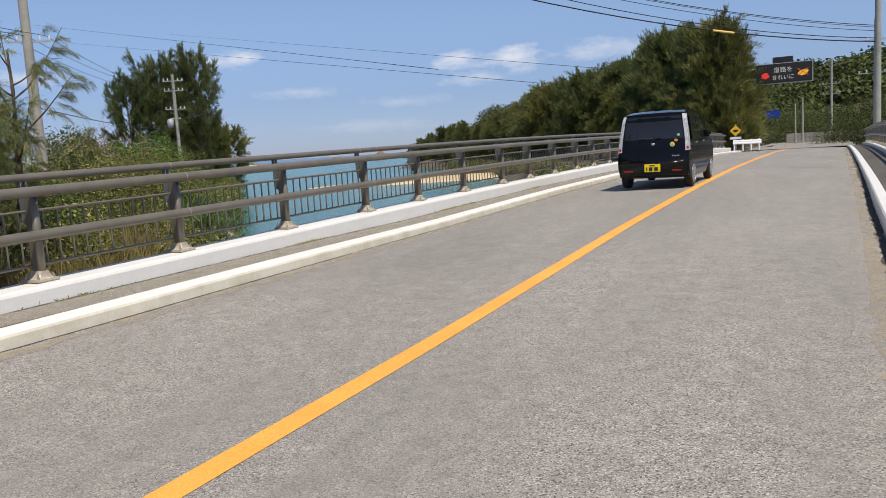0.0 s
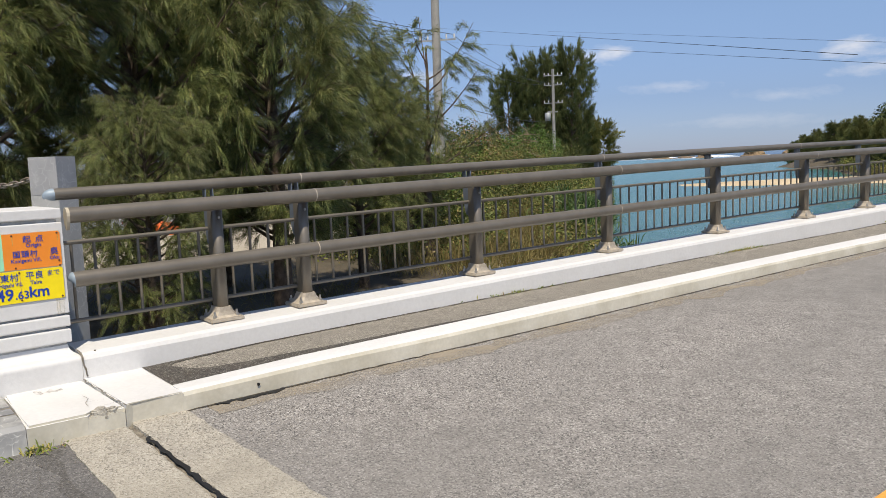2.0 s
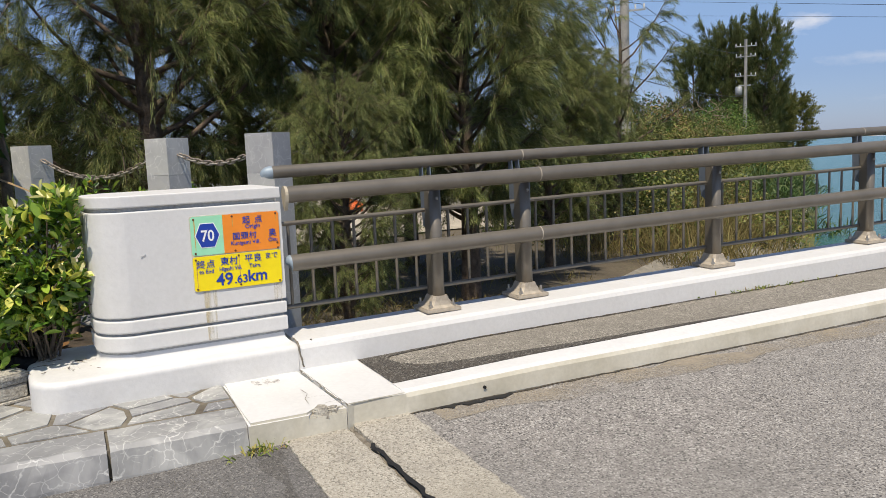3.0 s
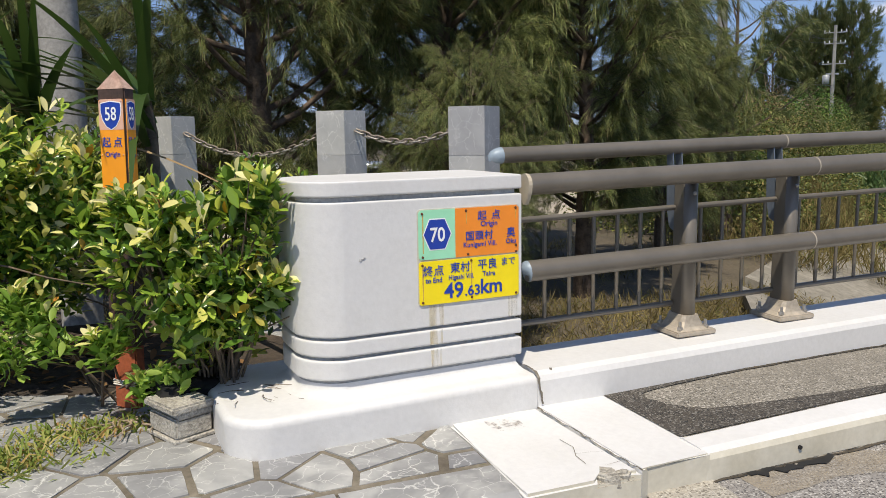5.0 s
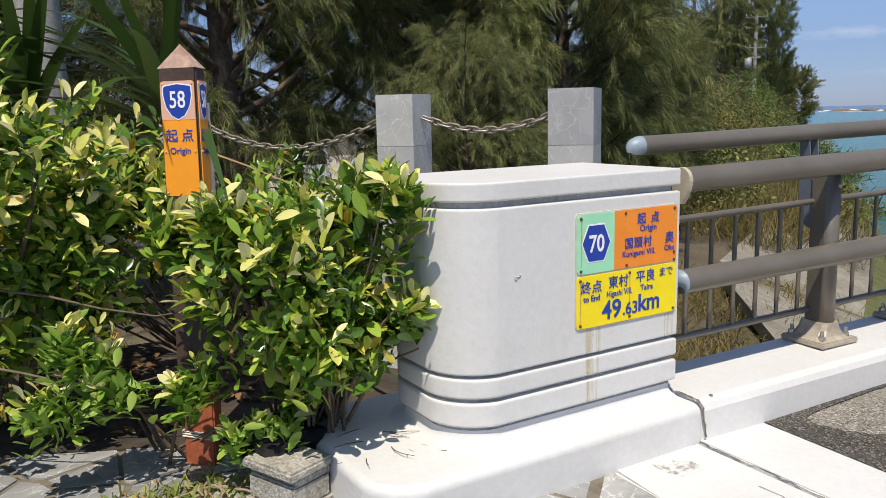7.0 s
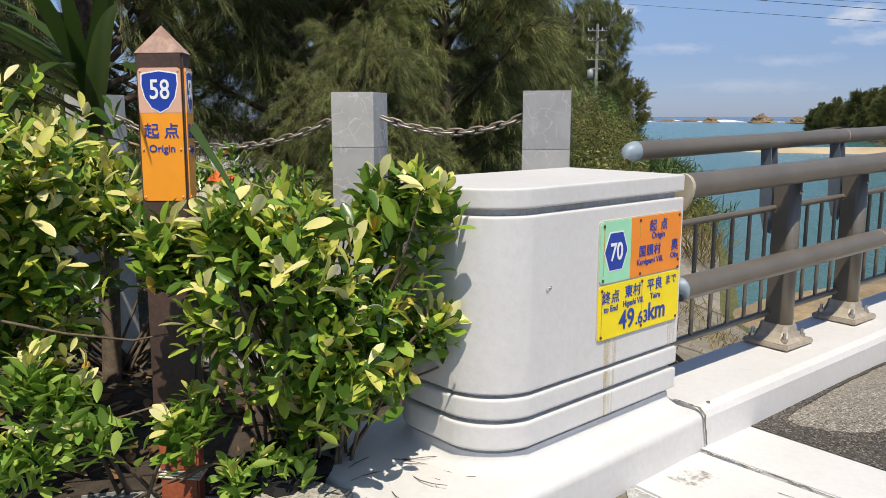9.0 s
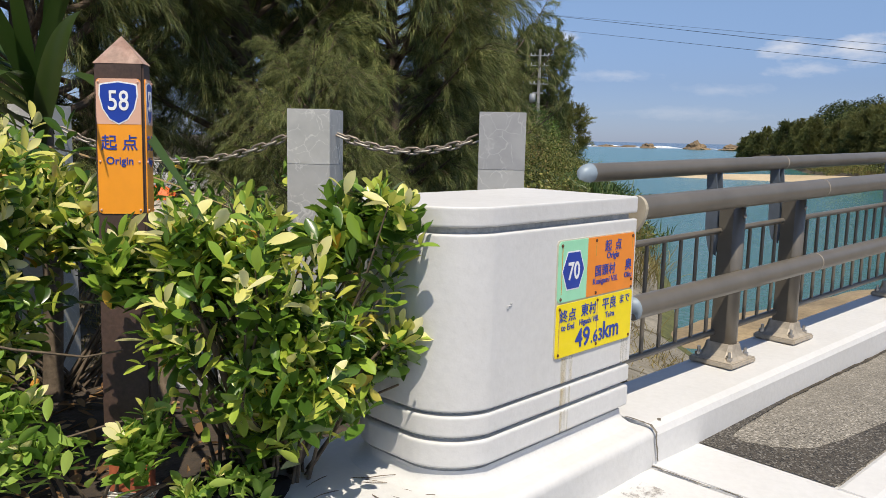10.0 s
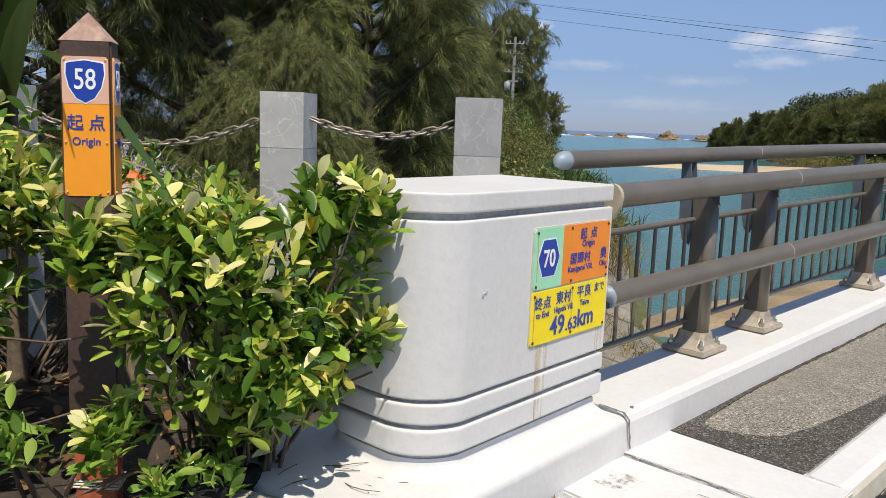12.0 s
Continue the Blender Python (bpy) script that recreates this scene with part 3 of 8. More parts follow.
X_SIDE = (1, 0, 0)
ys_fine = [2.16 + 0.06 * k for k in range(400)]
ragged("dirt_line", [((-6.312, y, WALK(y) + 0.002), X_SIDE) for y in ys_fine], 0.012, M_DIRT, 1, "dark line of dirt and moss at the strip's foot", "dirt")
ragged("dirt_line", [((-5.561, y, road_at(0.004, y) + 0.0035), X_SIDE) for y in ys_fine], 0.009, M_DIRT, 2, "dark crack between the kerb and the road", "dirt", 0.8)
ragged("dust_band", [((-5.44, y, road_at(0.02, y) + 0.003), X_SIDE) for y in ys_fine[2::3]], 0.13, M_DUST, 3, "band of pale sandy dust along the kerb", "dirt")
ragged("dirt_line", [((KERB_R(y) - 0.05, y, road_at(0.985, y) + 0.004), X_SIDE) for y in [3.0 + 0.15 * k for k in range(330)]], 0.07, M_DIRT, 12, "dark dirt and needles lying along the opposite kerb", "dirt", 0.6)
ragged("dust_band", [((KERB_R(y) - 0.20, y, road_at(0.965, y) + 0.003), X_SIDE) for y in [5.0 + 0.3 * k for k in range(160)]], 0.12, M_DUST, 13, "band of brown dust along the opposite kerb", "dirt")
ragged("road_joint", [((-5.4 + 0.2 * k, 24.4 + 0.004 * k, road_at(0.03 + 0.031 * k, 24.4) + 0.004), (0, 1, 0)) for k in range(31)], 0.05, M_GAP, 14, "dark deck joint across the road", "joint", 0.5)
ragged("joint_tar", [((-5.30 + 0.05 * k, 1.843 + 0.0009 * k, road_at((0.30 + 0.05 * k) / 6.3, 2.0) + 0.0045), (0, 1, 0)) for k in range(118)], 0.015, M_GAP, 15, "ragged black tar squeezed out of the expansion joint", "tar", 0.5)
ragged("asphalt_patch", [((-5.50 + 0.08 * k, 1.40 + 0.0014 * k, road_at((0.10 + 0.08 * k) / 6.3, 2.0) - 0.0196 * 0.6 - 0.007), (0, 1, 0)) for k in range(70)], 0.085, M_TARGREY, 16, "darker strip of patched asphalt before the joint", "patch", 0.3)
# hollow under the kerb where the road has broken away
ragged("kerb_hollow", [((-5.548, 2.33 + 0.03 * k, road_at(0.005, 2.33 + 0.03 * k) + 0.005), X_SIDE) for k in range(16)], 0.026, M_GAP, 4, "dark hollow where asphalt has broken away under the kerb", "crack", 0.8)
bm = bmesh.new()
r = bmesh.ops.create_cone(bm, cap_ends=True, segments=10, radius1=0.009, radius2=0.009, depth=0.01)
ob = done(bm, "drain_hole", M_GAP)
ob.matrix_basis = pose(-5.574, 2.615, 0.072, 0, 90, 0)
tagged(ob, "small round hole in the kerb's face", "hole", kind="structure")
# cracks of the end slabs and the joint beside the pillar
ragged("slab_crack", [((-6.33 + 0.77 * k / 24, 1.785 + 0.033 * k / 24, 0.1205), (0, 1, 0)) for k in range(25)], 0.004, M_JOINT, 5, "thin dirty crack between the white slabs", "crack", 1.6)
for k, (pts, seed) in enumerate((([(-5.95, 1.69), (-5.86, 1.70), (-5.78, 1.665), (-5.70, 1.66)], 6), ([(-5.80, 1.67), (-5.79, 1.74), (-5.77, 1.80)], 7), ([(-5.70, 1.67), (-5.66, 1.73), (-5.67, 1.79)], 8))):
    ragged("slab_crack", [((x, y, 0.1182), (0.5, 0.86, 0)) for x, y in pts], 0.0022, M_JOINT, seed, "hairline crack at the slab's broken corner", "crack")
ragged("joint_crack", [((-6.46 + 0.12 * k / 6, 1.786, 0.2895), (0, 1, 0)) for k in range(7)] + [((-6.314, 1.788 + 0.003 * k, 0.262 - 0.018 * k), (0, 1, 0)) for k in range(8)], 0.008, M_JOINT, 9, "dirty open joint between the plinth and the strip", "crack")
bm = bmesh.new()
bmesh.ops.create_grid(bm, x_segments=1, y_segments=1, size=0.5, matrix=Matrix.Translation((-6.20, 1.56, 0.1178)) @ Matrix.Diagonal((0.13, 0.15, 1, 1)))
tagged(done(bm, "grime_spot", M_GRIME), "brown flaked stain on the white slab", "stain", kind="structure")
bm = bmesh.new()
slab(bm, [(-6.366, 1.872), (-6.360, 1.870), (-6.353, 1.880), (-6.360, 1.884)], 0.280, 0.2888)
tagged(done(bm, "rust_nick", M_JOINT), "rusty nick in the strip's edge", "stain", kind="structure")

# sloping concrete facing along the river bank, green at the waterline
M_BANKCONC = worn("bank_concrete", (0.30, 0.275, 0.225), (0.20, 0.18, 0.14), 0.9, 8, 0.8, 0.4, depth=0.01)
M_ALGAE = worn("algae", (0.13, 0.14, 0.04), (0.08, 0.085, 0.03), 0.8, 20, 3, 0.4)
bank = empty("bank_facing")
tagged(bank, "sloping concrete facing along the river bank", "bank facing", kind="structure")
corner = [(-7.6, 8.6), (-9.0, 9.6), (-12.5, 12.3), (-16.2, 18.0), (-22.0, 25.3), (-28.0, 32.8)]
for k, (a, b) in enumerate(zip(corner, corner[1:])):
    a, b = Vector(a), Vector(b)
    d = (b - a).normalized()
    inland = Vector((-abs(d.y), -abs(d.x)))
    for name, s0, z0, s1, z1, mt in (("facing_slab", 0.25, -2.25, 2.7, -1.42, M_BANKCONC), ("algae_band", -0.35, -2.50, 0.246, -2.25, M_ALGAE)):
        bm = bmesh.new()
        p = [a + d * 0.012 + inland * s0, b - d * 0.012 + inland * s0, b - d * 0.012 + inland * s1, a + d * 0.012 + inland * s1]
        zz = (z0, z0, z1, z1)
        hi = [bm.verts.new((q.x, q.y, z)) for q, z in zip(p, zz)]
        lo = [bm.verts.new((q.x, q.y, z - 0.2)) for q, z in zip(p, zz)]
        bm.faces.new(hi)
        for i in range(4):
            bm.faces.new((hi[i], lo[i], lo[(i + 1) % 4], hi[(i + 1) % 4]))
        bmesh.ops.recalc_face_normals(bm, faces=bm.faces)
        part(name, bm, mt, bank)
bm = bmesh.new()
for k in range(6):
    block(bm, -0.30 + 0.11 * k, -0.25 + 0.11 * k, -0.16, 0.16, 0, 0.02)
ob = done(bm, "drain_grate", M_GAP)
ob.matrix_basis = pose(-18.3, 18.6, -1.72, 0, 14, 52)
tagged(ob, "dark drain grating set in the concrete bank", "grate")
# ---- railing of the bridge ----
RAIL_Y = [2.82, 3.51, 5.28]
for k in range(27):
    RAIL_Y.append(RAIL_Y[-1] + (1.82, 2.0, 2.12)[k % 3])
RAIL_END = RAIL_Y[-1] + 0.3


def post_meshes():
    """Meshes of one post and its fittings, origin on the strip under the post."""
    out = {}
    bm = bmesh.new()
    sec = [(-0.050, -0.043), (0.030, -0.043), (0.052, -0.036), (0.066, -0.020), (0.070, 0.0), (0.066, 0.020), (0.052, 0.036), (0.030, 0.043), (-0.050, 0.043)]
    lo = [bm.verts.new((x, y, 0.03)) for x, y in sec]
    hi = [bm.verts.new((x * 0.92, y * 0.95, 0.812)) for x, y in sec]
    for k in range(len(sec)):
        f = bm.faces.new((lo[k], lo[(k + 1) % len(sec)], hi[(k + 1) % len(sec)], hi[k]))
        f.smooth = 1 <= k <= 6
    bm.faces.new(hi)
    bm.faces.new(list(reversed(lo)))
    out["post"] = (bm, M_RAIL)
    bm = bmesh.new()
    block(bm, -0.115, 0.12, -0.125, 0.125, 0.002, 0.030, 0.006)
    rings = []
    for hx, hy, z in ((0.100, 0.112, 0.030), (0.086, 0.088, 0.044), (0.076, 0.066, 0.072), (0.072, 0.050, 0.104)):
        c = min(hx, hy) * 0.3
        rings.append([bm.verts.new((x, y, z)) for x, y in ((hx - c, -hy), (hx, -hy + c), (hx, hy - c), (hx - c, hy), (-hx + c, hy), (-hx, hy - c), (-hx, -hy + c), (-hx + c, -hy))])
    for r, q in zip(rings, rings[1:]):
        for k in range(8):
            bm.faces.new((r[k], r[(k + 1) % 8], q[(k + 1) % 8], q[k]))
    bm.faces.new(rings[-1])
    out["base_plate"] = (bm, M_PLATE)
    bm = bmesh.new()
    r = bmesh.ops.create_cone(bm, cap_ends=True, segments=6, radius1=0.017, radius2=0.017, depth=0.018)
    bmesh.ops.transform(bm, matrix=Matrix.Translation((0, 0, 0.041)), verts=r["verts"])
    r = bmesh.ops.create_cone(bm, cap_ends=True, segments=8, radius1=0.009, radius2=0.008, depth=0.03)
    bmesh.ops.transform(bm, matrix=Matrix.Translation((0, 0, 0.062)), verts=r["verts"])
    out["bolt"] = (bm, M_BOLT)
    bm = bmesh.new()
    for s in (-0.030, 0.026):
        prof = [(-0.06, 0.54), (-0.10, 0.56), (-0.125, 0.66), (-0.135, 0.95), (-0.085, 0.96), (-0.06, 0.74), (-0.05, 0.66)]
        a = [bm.verts.new((x, s, z)) for x, z in prof]
        b = [bm.verts.new((x, s + 0.006, z)) for x, z in prof]
        bm.faces.new(a)
        bm.faces.new(list(reversed(b)))
        for k in range(len(prof)):
            bm.faces.new((a[k], b[k], b[(k + 1) % len(prof)], a[(k + 1) % len(prof)]))
    bmesh.ops.recalc_face_normals(bm, faces=bm.faces)
    out["bracket"] = (bm, M_FIN)
    bm = bmesh.new()
    r = bmesh.ops.create_uvsphere(bm, u_segments=8, v_segments=5, radius=0.011)
    out["stud"] = (bm, M_BOLT)
    made = {}
    for name, (bm, mt) in out.items():
        me = bpy.data.meshes.new(name)
        bm.normal_update()
        bm.to_mesh(me)
        bm.free()
        me.materials.append(mt)
        made[name] = me
    return made


POSTS = post_meshes()
bm = bmesh.new()
tube(bm, [(0, 0, 0.15), (0, 0, 0.68)], 0.0105, 6, caps=False)
me_bal = bpy.data.meshes.new("baluster")
bm.to_mesh(me_bal)
bm.free()
me_bal.materials.append(M_RAIL)

X_POST, X_HAND, X_MID = -6.595, -6.705, -6.48


def railing(name, x_shift, mirror, ys, end, label, detail):
    """Posts with base plates, three round rails and barred panels along the strip."""
    top = empty(name)
    tagged(top, label, "railing")
    sg = -1 if mirror else 1

    def at(y):
        return x_shift(y), (ZS(y) if not mirror else WALK(y) + 0.14)

    rails = (("handrail", X_HAND, 0.987, 0.0395), ("upper_rail", X_MID, 0.856, 0.050), ("lower_rail", X_MID, 0.447, 0.050))
    y_first = 1.80 if not mirror else ys[0] - 0.4
    stops = [y_first] + ys[3::3] + [end]
    for rname, x, z, r in rails:
        start = (1.79 if rname == "handrail" else 1.815) if not mirror else y_first
        cuts = [start] + [y + 0.06 for y in ys[1::(2 if detail else 6)]]
        cuts = [c for c in cuts if c < end - 0.5] + [end]
        for a, b in zip(cuts, cuts[1:]):
            bm = bmesh.new()
            n = max(2, int((b - a) / 0.9) + 1)
            pts = []
            for k in range(n + 1):
                y = a + (b - a) * k / n
                dx, dz = at(y)
                pts.append((dx + sg * x, y, dz + z))
            tube(bm, pts, r, 18 if detail else 8)
            part(rname, bm, M_RAIL, top)
            if detail and b < end:
                bm = bmesh.new()
                dx, dz = at(b)
                tube(bm, [(dx + sg * x, b - 0.004, dz + z), (dx + sg * x, b + 0.004, dz + z)], r + 0.0015, 18)
                part("rail_joint", bm, M_PLATE, top, "pale joint ring between two rail lengths")
        if not mirror:
            bm = bmesh.new()
            dx, dz = at(start)
            c = Vector((dx + sg * x, start, dz + z))
            if rname == "upper_rail":
                # flat plate against the pillar, drawn out downwards to a point
                o = [(r * 1.04 * math.cos(radians(a)), r * 1.04 * math.sin(radians(a))) for a in range(-20, 201, 20)]
                o += [(-r * 0.88, -r * 0.75), (-r * 0.62, -r * 1.30), (-r * 0.22, -r * 1.85), (r * 0.22, -r * 1.85), (r * 0.62, -r * 1.30), (r * 0.88, -r * 0.75)]
                a0 = [bm.verts.new(c + Vector((u, -0.016, w))) for u, w in o]
                a1 = [bm.verts.new(c + Vector((u, 0.002, w))) for u, w in o]
                bm.faces.new(a0)
                bm.faces.new(list(reversed(a1)))
                for k in range(len(o)):
                    bm.faces.new((a0[k], a1[k], a1[(k + 1) % len(o)], a0[(k + 1) % len(o)]))
                bmesh.ops.recalc_face_normals(bm, faces=bm.faces)
                part("end_plate", bm, M_CREAMCAP, top, "cream end plate against the pillar")
            else:
                long = 0.062 if rname == "handrail" else 0.020
                drop = 0.75 * r if rname == "handrail" else 0.2 * r
                tube(bm, [c + Vector((0, 0.002 - long * u, -drop * (1 - w))) for u, w in ((0.0, 1.0), (0.25, 0.97), (0.5, 0.90), (0.72, 0.76), (0.88, 0.55), (0.97, 0.30), (1.0, 0.05))], [r * w for w in (1.03, 0.98, 0.91, 0.77, 0.56, 0.30, 0.05)], 18)
                part("rail_cap", bm, M_CAPEND, top, "pale blue-grey end cap")
    for k, y in enumerate(ys):
        dx, dz = at(y)
        base = Matrix.Translation((dx + sg * X_POST, y, dz)) @ (Matrix.Rotation(math.pi, 4, "Z") if mirror else Matrix.Identity(4))
        post = share("post", POSTS["post"], top, base)
        share("base_plate", POSTS["base_plate"], post)
        if detail or k < 12:
            for bx in (-0.085, 0.08):
                for by in (-0.082, 0.082):
                    share("bolt", POSTS["bolt"], post, Matrix.Translation((bx, by, 0)))
            share("stud", POSTS["stud"], post, Matrix.Translation((0.066, 0.0, 0.75)))
        share("bracket", POSTS["bracket"], post)
    # barred panels between the posts
    spans = list(zip([y_first - 0.02] + ys, ys + [end]))
    far_v, far_f = [], []
    count = 0
    for a, b in spans:
        a0, b0 = a + (0.05 if a != spans[0][0] else 0), b - 0.05
        for z, hh in ((0.672, 0.016), (0.155, 0.016)):
            bm = bmesh.new()
            dxa, dza = at(a0)
            dxb, dzb = at(b0)
            tube(bm, [(dxa + sg * -6.63, a0, dza + z), (dxb + sg * -6.63, b0, dzb + z)], hh, 6)
            part("panel_bar", bm, M_RAIL, top)
        n = max(2, round((b0 - a0) / 0.15))
        for k in range(n):
            y = a0 + (b0 - a0) * (k + 0.5) / n
            dx, dz = at(y)
            if detail and count < 300:
                share("baluster", me_bal, top, Matrix.Translation((dx + sg * -6.63, y, dz)))
                count += 1
            else:
                i0 = len(far_v)
                for q in range(4):
                    cx, cy = 0.011 * math.cos(q * math.pi / 2), 0.011 * math.sin(q * math.pi / 2)
                    far_v += [(dx + sg * -6.63 + cx, y + cy, dz + 0.15), (dx + sg * -6.63 + cx, y + cy, dz + 0.68)]
                for q in range(4):
                    j = (q + 1) % 4
                    far_f.append((i0 + 2 * q, i0 + 2 * j, i0 + 2 * j + 1, i0 + 2 * q + 1))
    if far_v:
        ob = raw("far_balusters", far_v, far_f, M_RAIL, top)
        ob["kind"] = "stuff"
    return top


railing("bridge_railing", lambda y: 0.0, False, RAIL_Y, RAIL_END, "dark bronze tubular bridge railing with barred panels on the white strip", True)
railing("opposite_railing", lambda y: KERB_R(y) + 1.14 - 6.595, True, [22 + 2.0 * k for k in range(20)], 61.0, "dark bronze tubular railing along the other side of the bridge", False)
# ---- end pillar with its signs ----
def marble(name, dark, light):
    """Grey limestone marble with two nets of pale veins; each block has its own tone."""
    m, _n, _l, _b = material(name)
    _big = tex_noise(_n, _l, 3.0, 6, 0.65)
    _v = _n.new("ShaderNodeTexNoise")
    _v.inputs["Scale"].default_value = 4.6
    _v.inputs["Detail"].default_value = 3.0
    _v.inputs["Distortion"].default_value = 0.7
    _co = _n.new("ShaderNodeTexCoord")
    _oi = _n.new("ShaderNodeObjectInfo")
    _add = _n.new("ShaderNodeVectorMath")
    _add.operation = "ADD"
    _l.new(_co.outputs["Object"], _add.inputs[0])
    _comb = _n.new("ShaderNodeCombineXYZ")
    _mul = _n.new("ShaderNodeMath")
    _mul.operation = "MULTIPLY"
    _mul.inputs[1].default_value = 37.0
    _l.new(_oi.outputs["Random"], _mul.inputs[0])
    _l.new(_mul.outputs[0], _comb.inputs[0])
    _l.new(_mul.outputs[0], _comb.inputs[1])
    _l.new(_comb.outputs[0], _add.inputs[1])
    _l.new(_add.outputs[0], _v.inputs["Vector"])
    _c = ramp(_n, _l, _big, (0.3, dark), (0.7, light))
    # cloudy pale drifts, then nets of thin, nearly straight pale veins, broken here and there
    _drift = ramp(_n, _l, _v.outputs["Fac"], (0.50, (0, 0, 0)), (0.66, (0.45, 0.45, 0.45)))
    _c = mix(_n, _l, _drift, _c, (0.50, 0.50, 0.485))
    _bend = _n.new("ShaderNodeTexNoise")
    _bend.inputs["Scale"].default_value = 9.0
    _bend.inputs["Detail"].default_value = 4.0
    _l.new(_add.outputs[0], _bend.inputs["Vector"])
    for _scale, _wide, _strong, _gap in ((5.0, 0.016, 0.75, 0.42), (11.0, 0.026, 0.6, 0.42)):
        _sum = _n.new("ShaderNodeVectorMath")
        _sum.operation = "MULTIPLY_ADD"
        _l.new(_bend.outputs["Color"], _sum.inputs[0])
        _sum.inputs[1].default_value = (0.10, 0.10, 0.10)
        _l.new(_add.outputs[0], _sum.inputs[2])
        _net = _n.new("ShaderNodeTexVoronoi")
        _net.feature = "DISTANCE_TO_EDGE"
        _net.inputs["Scale"].default_value = _scale
        _l.new(_sum.outputs[0], _net.inputs["Vector"])
        _thin = ramp(_n, _l, _net.outputs["Distance"], (0.0, (_strong,) * 3), (_wide, (0, 0, 0)))
        _some = ramp(_n, _l, tex_noise(_n, _l, _scale * 1.3, 3, 0.6), (_gap, (0, 0, 0)), (_gap + 0.12, (1, 1, 1)))
        _c = mix(_n, _l, mix(_n, _l, 1.0, _thin, _some, "MULTIPLY"), _c, (0.64, 0.64, 0.62))
    _tone = ramp(_n, _l, _oi.outputs["Random"], (0.0, (0.82, 0.82, 0.84)), (1.0, (1.22, 1.21, 1.16)))
    _c = mix(_n, _l, 1.0, _c, _tone, "MULTIPLY")
    _l.new(_c, _b.inputs["Base Color"])
    _b.inputs["Roughness"].default_value = 0.6
    relief(_n, _l, _b, _big, 0.25, 0.01)
    return m


M_MARBLE = marble("grey_marble", (0.185, 0.188, 0.192), (0.33, 0.332, 0.33))
# the bollards take a lighter tone of the same marble
M_POSTMARBLE = marble("post_marble", (0.33, 0.335, 0.335), (0.47, 0.47, 0.46))

# grey for the recesses: their shade put into the colour; the scuffs share it
M_SHADE_SCUFF = worn("groove_shade_and_scuff", (0.50, 0.50, 0.49), (0.38, 0.38, 0.37), 0.8, 50, 3, 0.3)
PED = Matrix.Translation((-6.447, 1.768, 0)) @ Matrix.Rotation(radians(-90 + 3.7), 4, "Z")
# in the pillar's own frame x runs along its front face away from the bridge, y points inwards (0 .. depth)


def rounded(x0, x1, y0, y1, r, n=18):
    """Outline with round corners at the far end (x1) and square ones at the bridge (x0)."""
    half = radians(36.5)
    big = r * math.sqrt(0.5) / math.sin(half)
    off = big * math.cos(half) * math.sqrt(0.5)
    pts = [(x0, y0), (x1 - r - 0.006, y0)]
    for k in range(n + 1):
        a = -math.pi / 4 - half + 2 * half * k / n
        pts.append((x1 - r / 2 - off + big * math.cos(a), y0 + r / 2 + off + big * math.sin(a)))
    for k in range(n + 1):
        a = math.pi / 4 - half + 2 * half * k / n
        pts.append((x1 - r / 2 - off + big * math.cos(a), y1 - r / 2 - off + big * math.sin(a)))
    pts += [(x1 - r - 0.006, y1), (x0, y1)]
    return pts


def loft(bm, outline, z0, z1, soft, soft_low=0.0, seg=5):
    """A body whose outline(inset) is drawn in along a rounded upper and lower edge."""
    profile = []
    if soft_low:
        for k in range(seg + 1):
            a = math.pi / 2 * k / seg
            profile.append((soft_low * (1 - math.sin(a)), z0 + soft_low * (1 - math.cos(a))))
        profile.append((0.0, z0 + soft_low + 0.004))
    else:
        profile += [(0.0, z0)]
    profile.append((0.0, z1 - soft - 0.004))
    for k in range(seg + 1):
        a = math.pi / 2 * k / seg
        profile.append((soft * (1 - math.cos(a)), z1 - soft * (1 - math.sin(a))))
    profile.append((soft + 0.004, z1))
    rows = [[bm.verts.new((x, -y, z)) for x, y in outline(i)] for i, z in profile]
    for r, q in zip(rows, rows[1:]):
        for k in range(len(r)):
            bm.faces.new((r[k], r[(k + 1) % len(r)], q[(k + 1) % len(r)], q[k]))
    bm.faces.new(rows[0])
    bm.faces.new(rows[-1])
    bmesh.ops.recalc_face_normals(bm, faces=bm.faces)


pillar = empty("end_pillar")
pillar.matrix_basis = PED
tagged(pillar, "white-painted concrete end pillar with grooved bands and rounded corner", "pillar")
L, ROUND, DEEP = 1.04, 0.18, 0.57


def ring(z0, z1, inset, bevel, mt, name, label=""):
    bm = bmesh.new()
    loft(bm, lambda i: rounded(inset + i, L - inset - i, inset + i, DEEP - inset - i, ROUND - inset - i), z0, z1, bevel, bevel, 3)
    return part(name, bm, mt, pillar, label, True)


ring(0.262, 1.15, 0.024, 0.004, M_SHADE_SCUFF, "core")
ring(1.130, 1.195, 0.0, 0.007, M_WHITE, "cap")
ring(0.533, 1.108, 0.0, 0.007, M_WHITE, "shaft")
ring(0.448, 0.519, 0.0, 0.009, M_WHITE, "band")
ring(0.345, 0.432, 0.0, 0.009, M_WHITE, "band")
# hollow-rounded foot under the lowest band
bm = bmesh.new()
rows = []
for inset, z in ((0.020, 0.330), (0.018, 0.308), (0.010, 0.292), (-0.006, 0.281), (-0.030, 0.2735), (-0.055, 0.2700)):
    o = rounded(max(inset, 0.0), L - inset, inset, DEEP - inset, ROUND - inset)
    rows.append([bm.verts.new((x, -y, z)) for x, y in o])
for r, q in zip(rows, rows[1:]):
    for k in range(len(r)):
        bm.faces.new((r[k], r[(k + 1) % len(r)], q[(k + 1) % len(r)], q[k]))
bmesh.ops.recalc_face_normals(bm, faces=bm.faces)
part("foot", bm, M_WHITE, pillar, "", True)

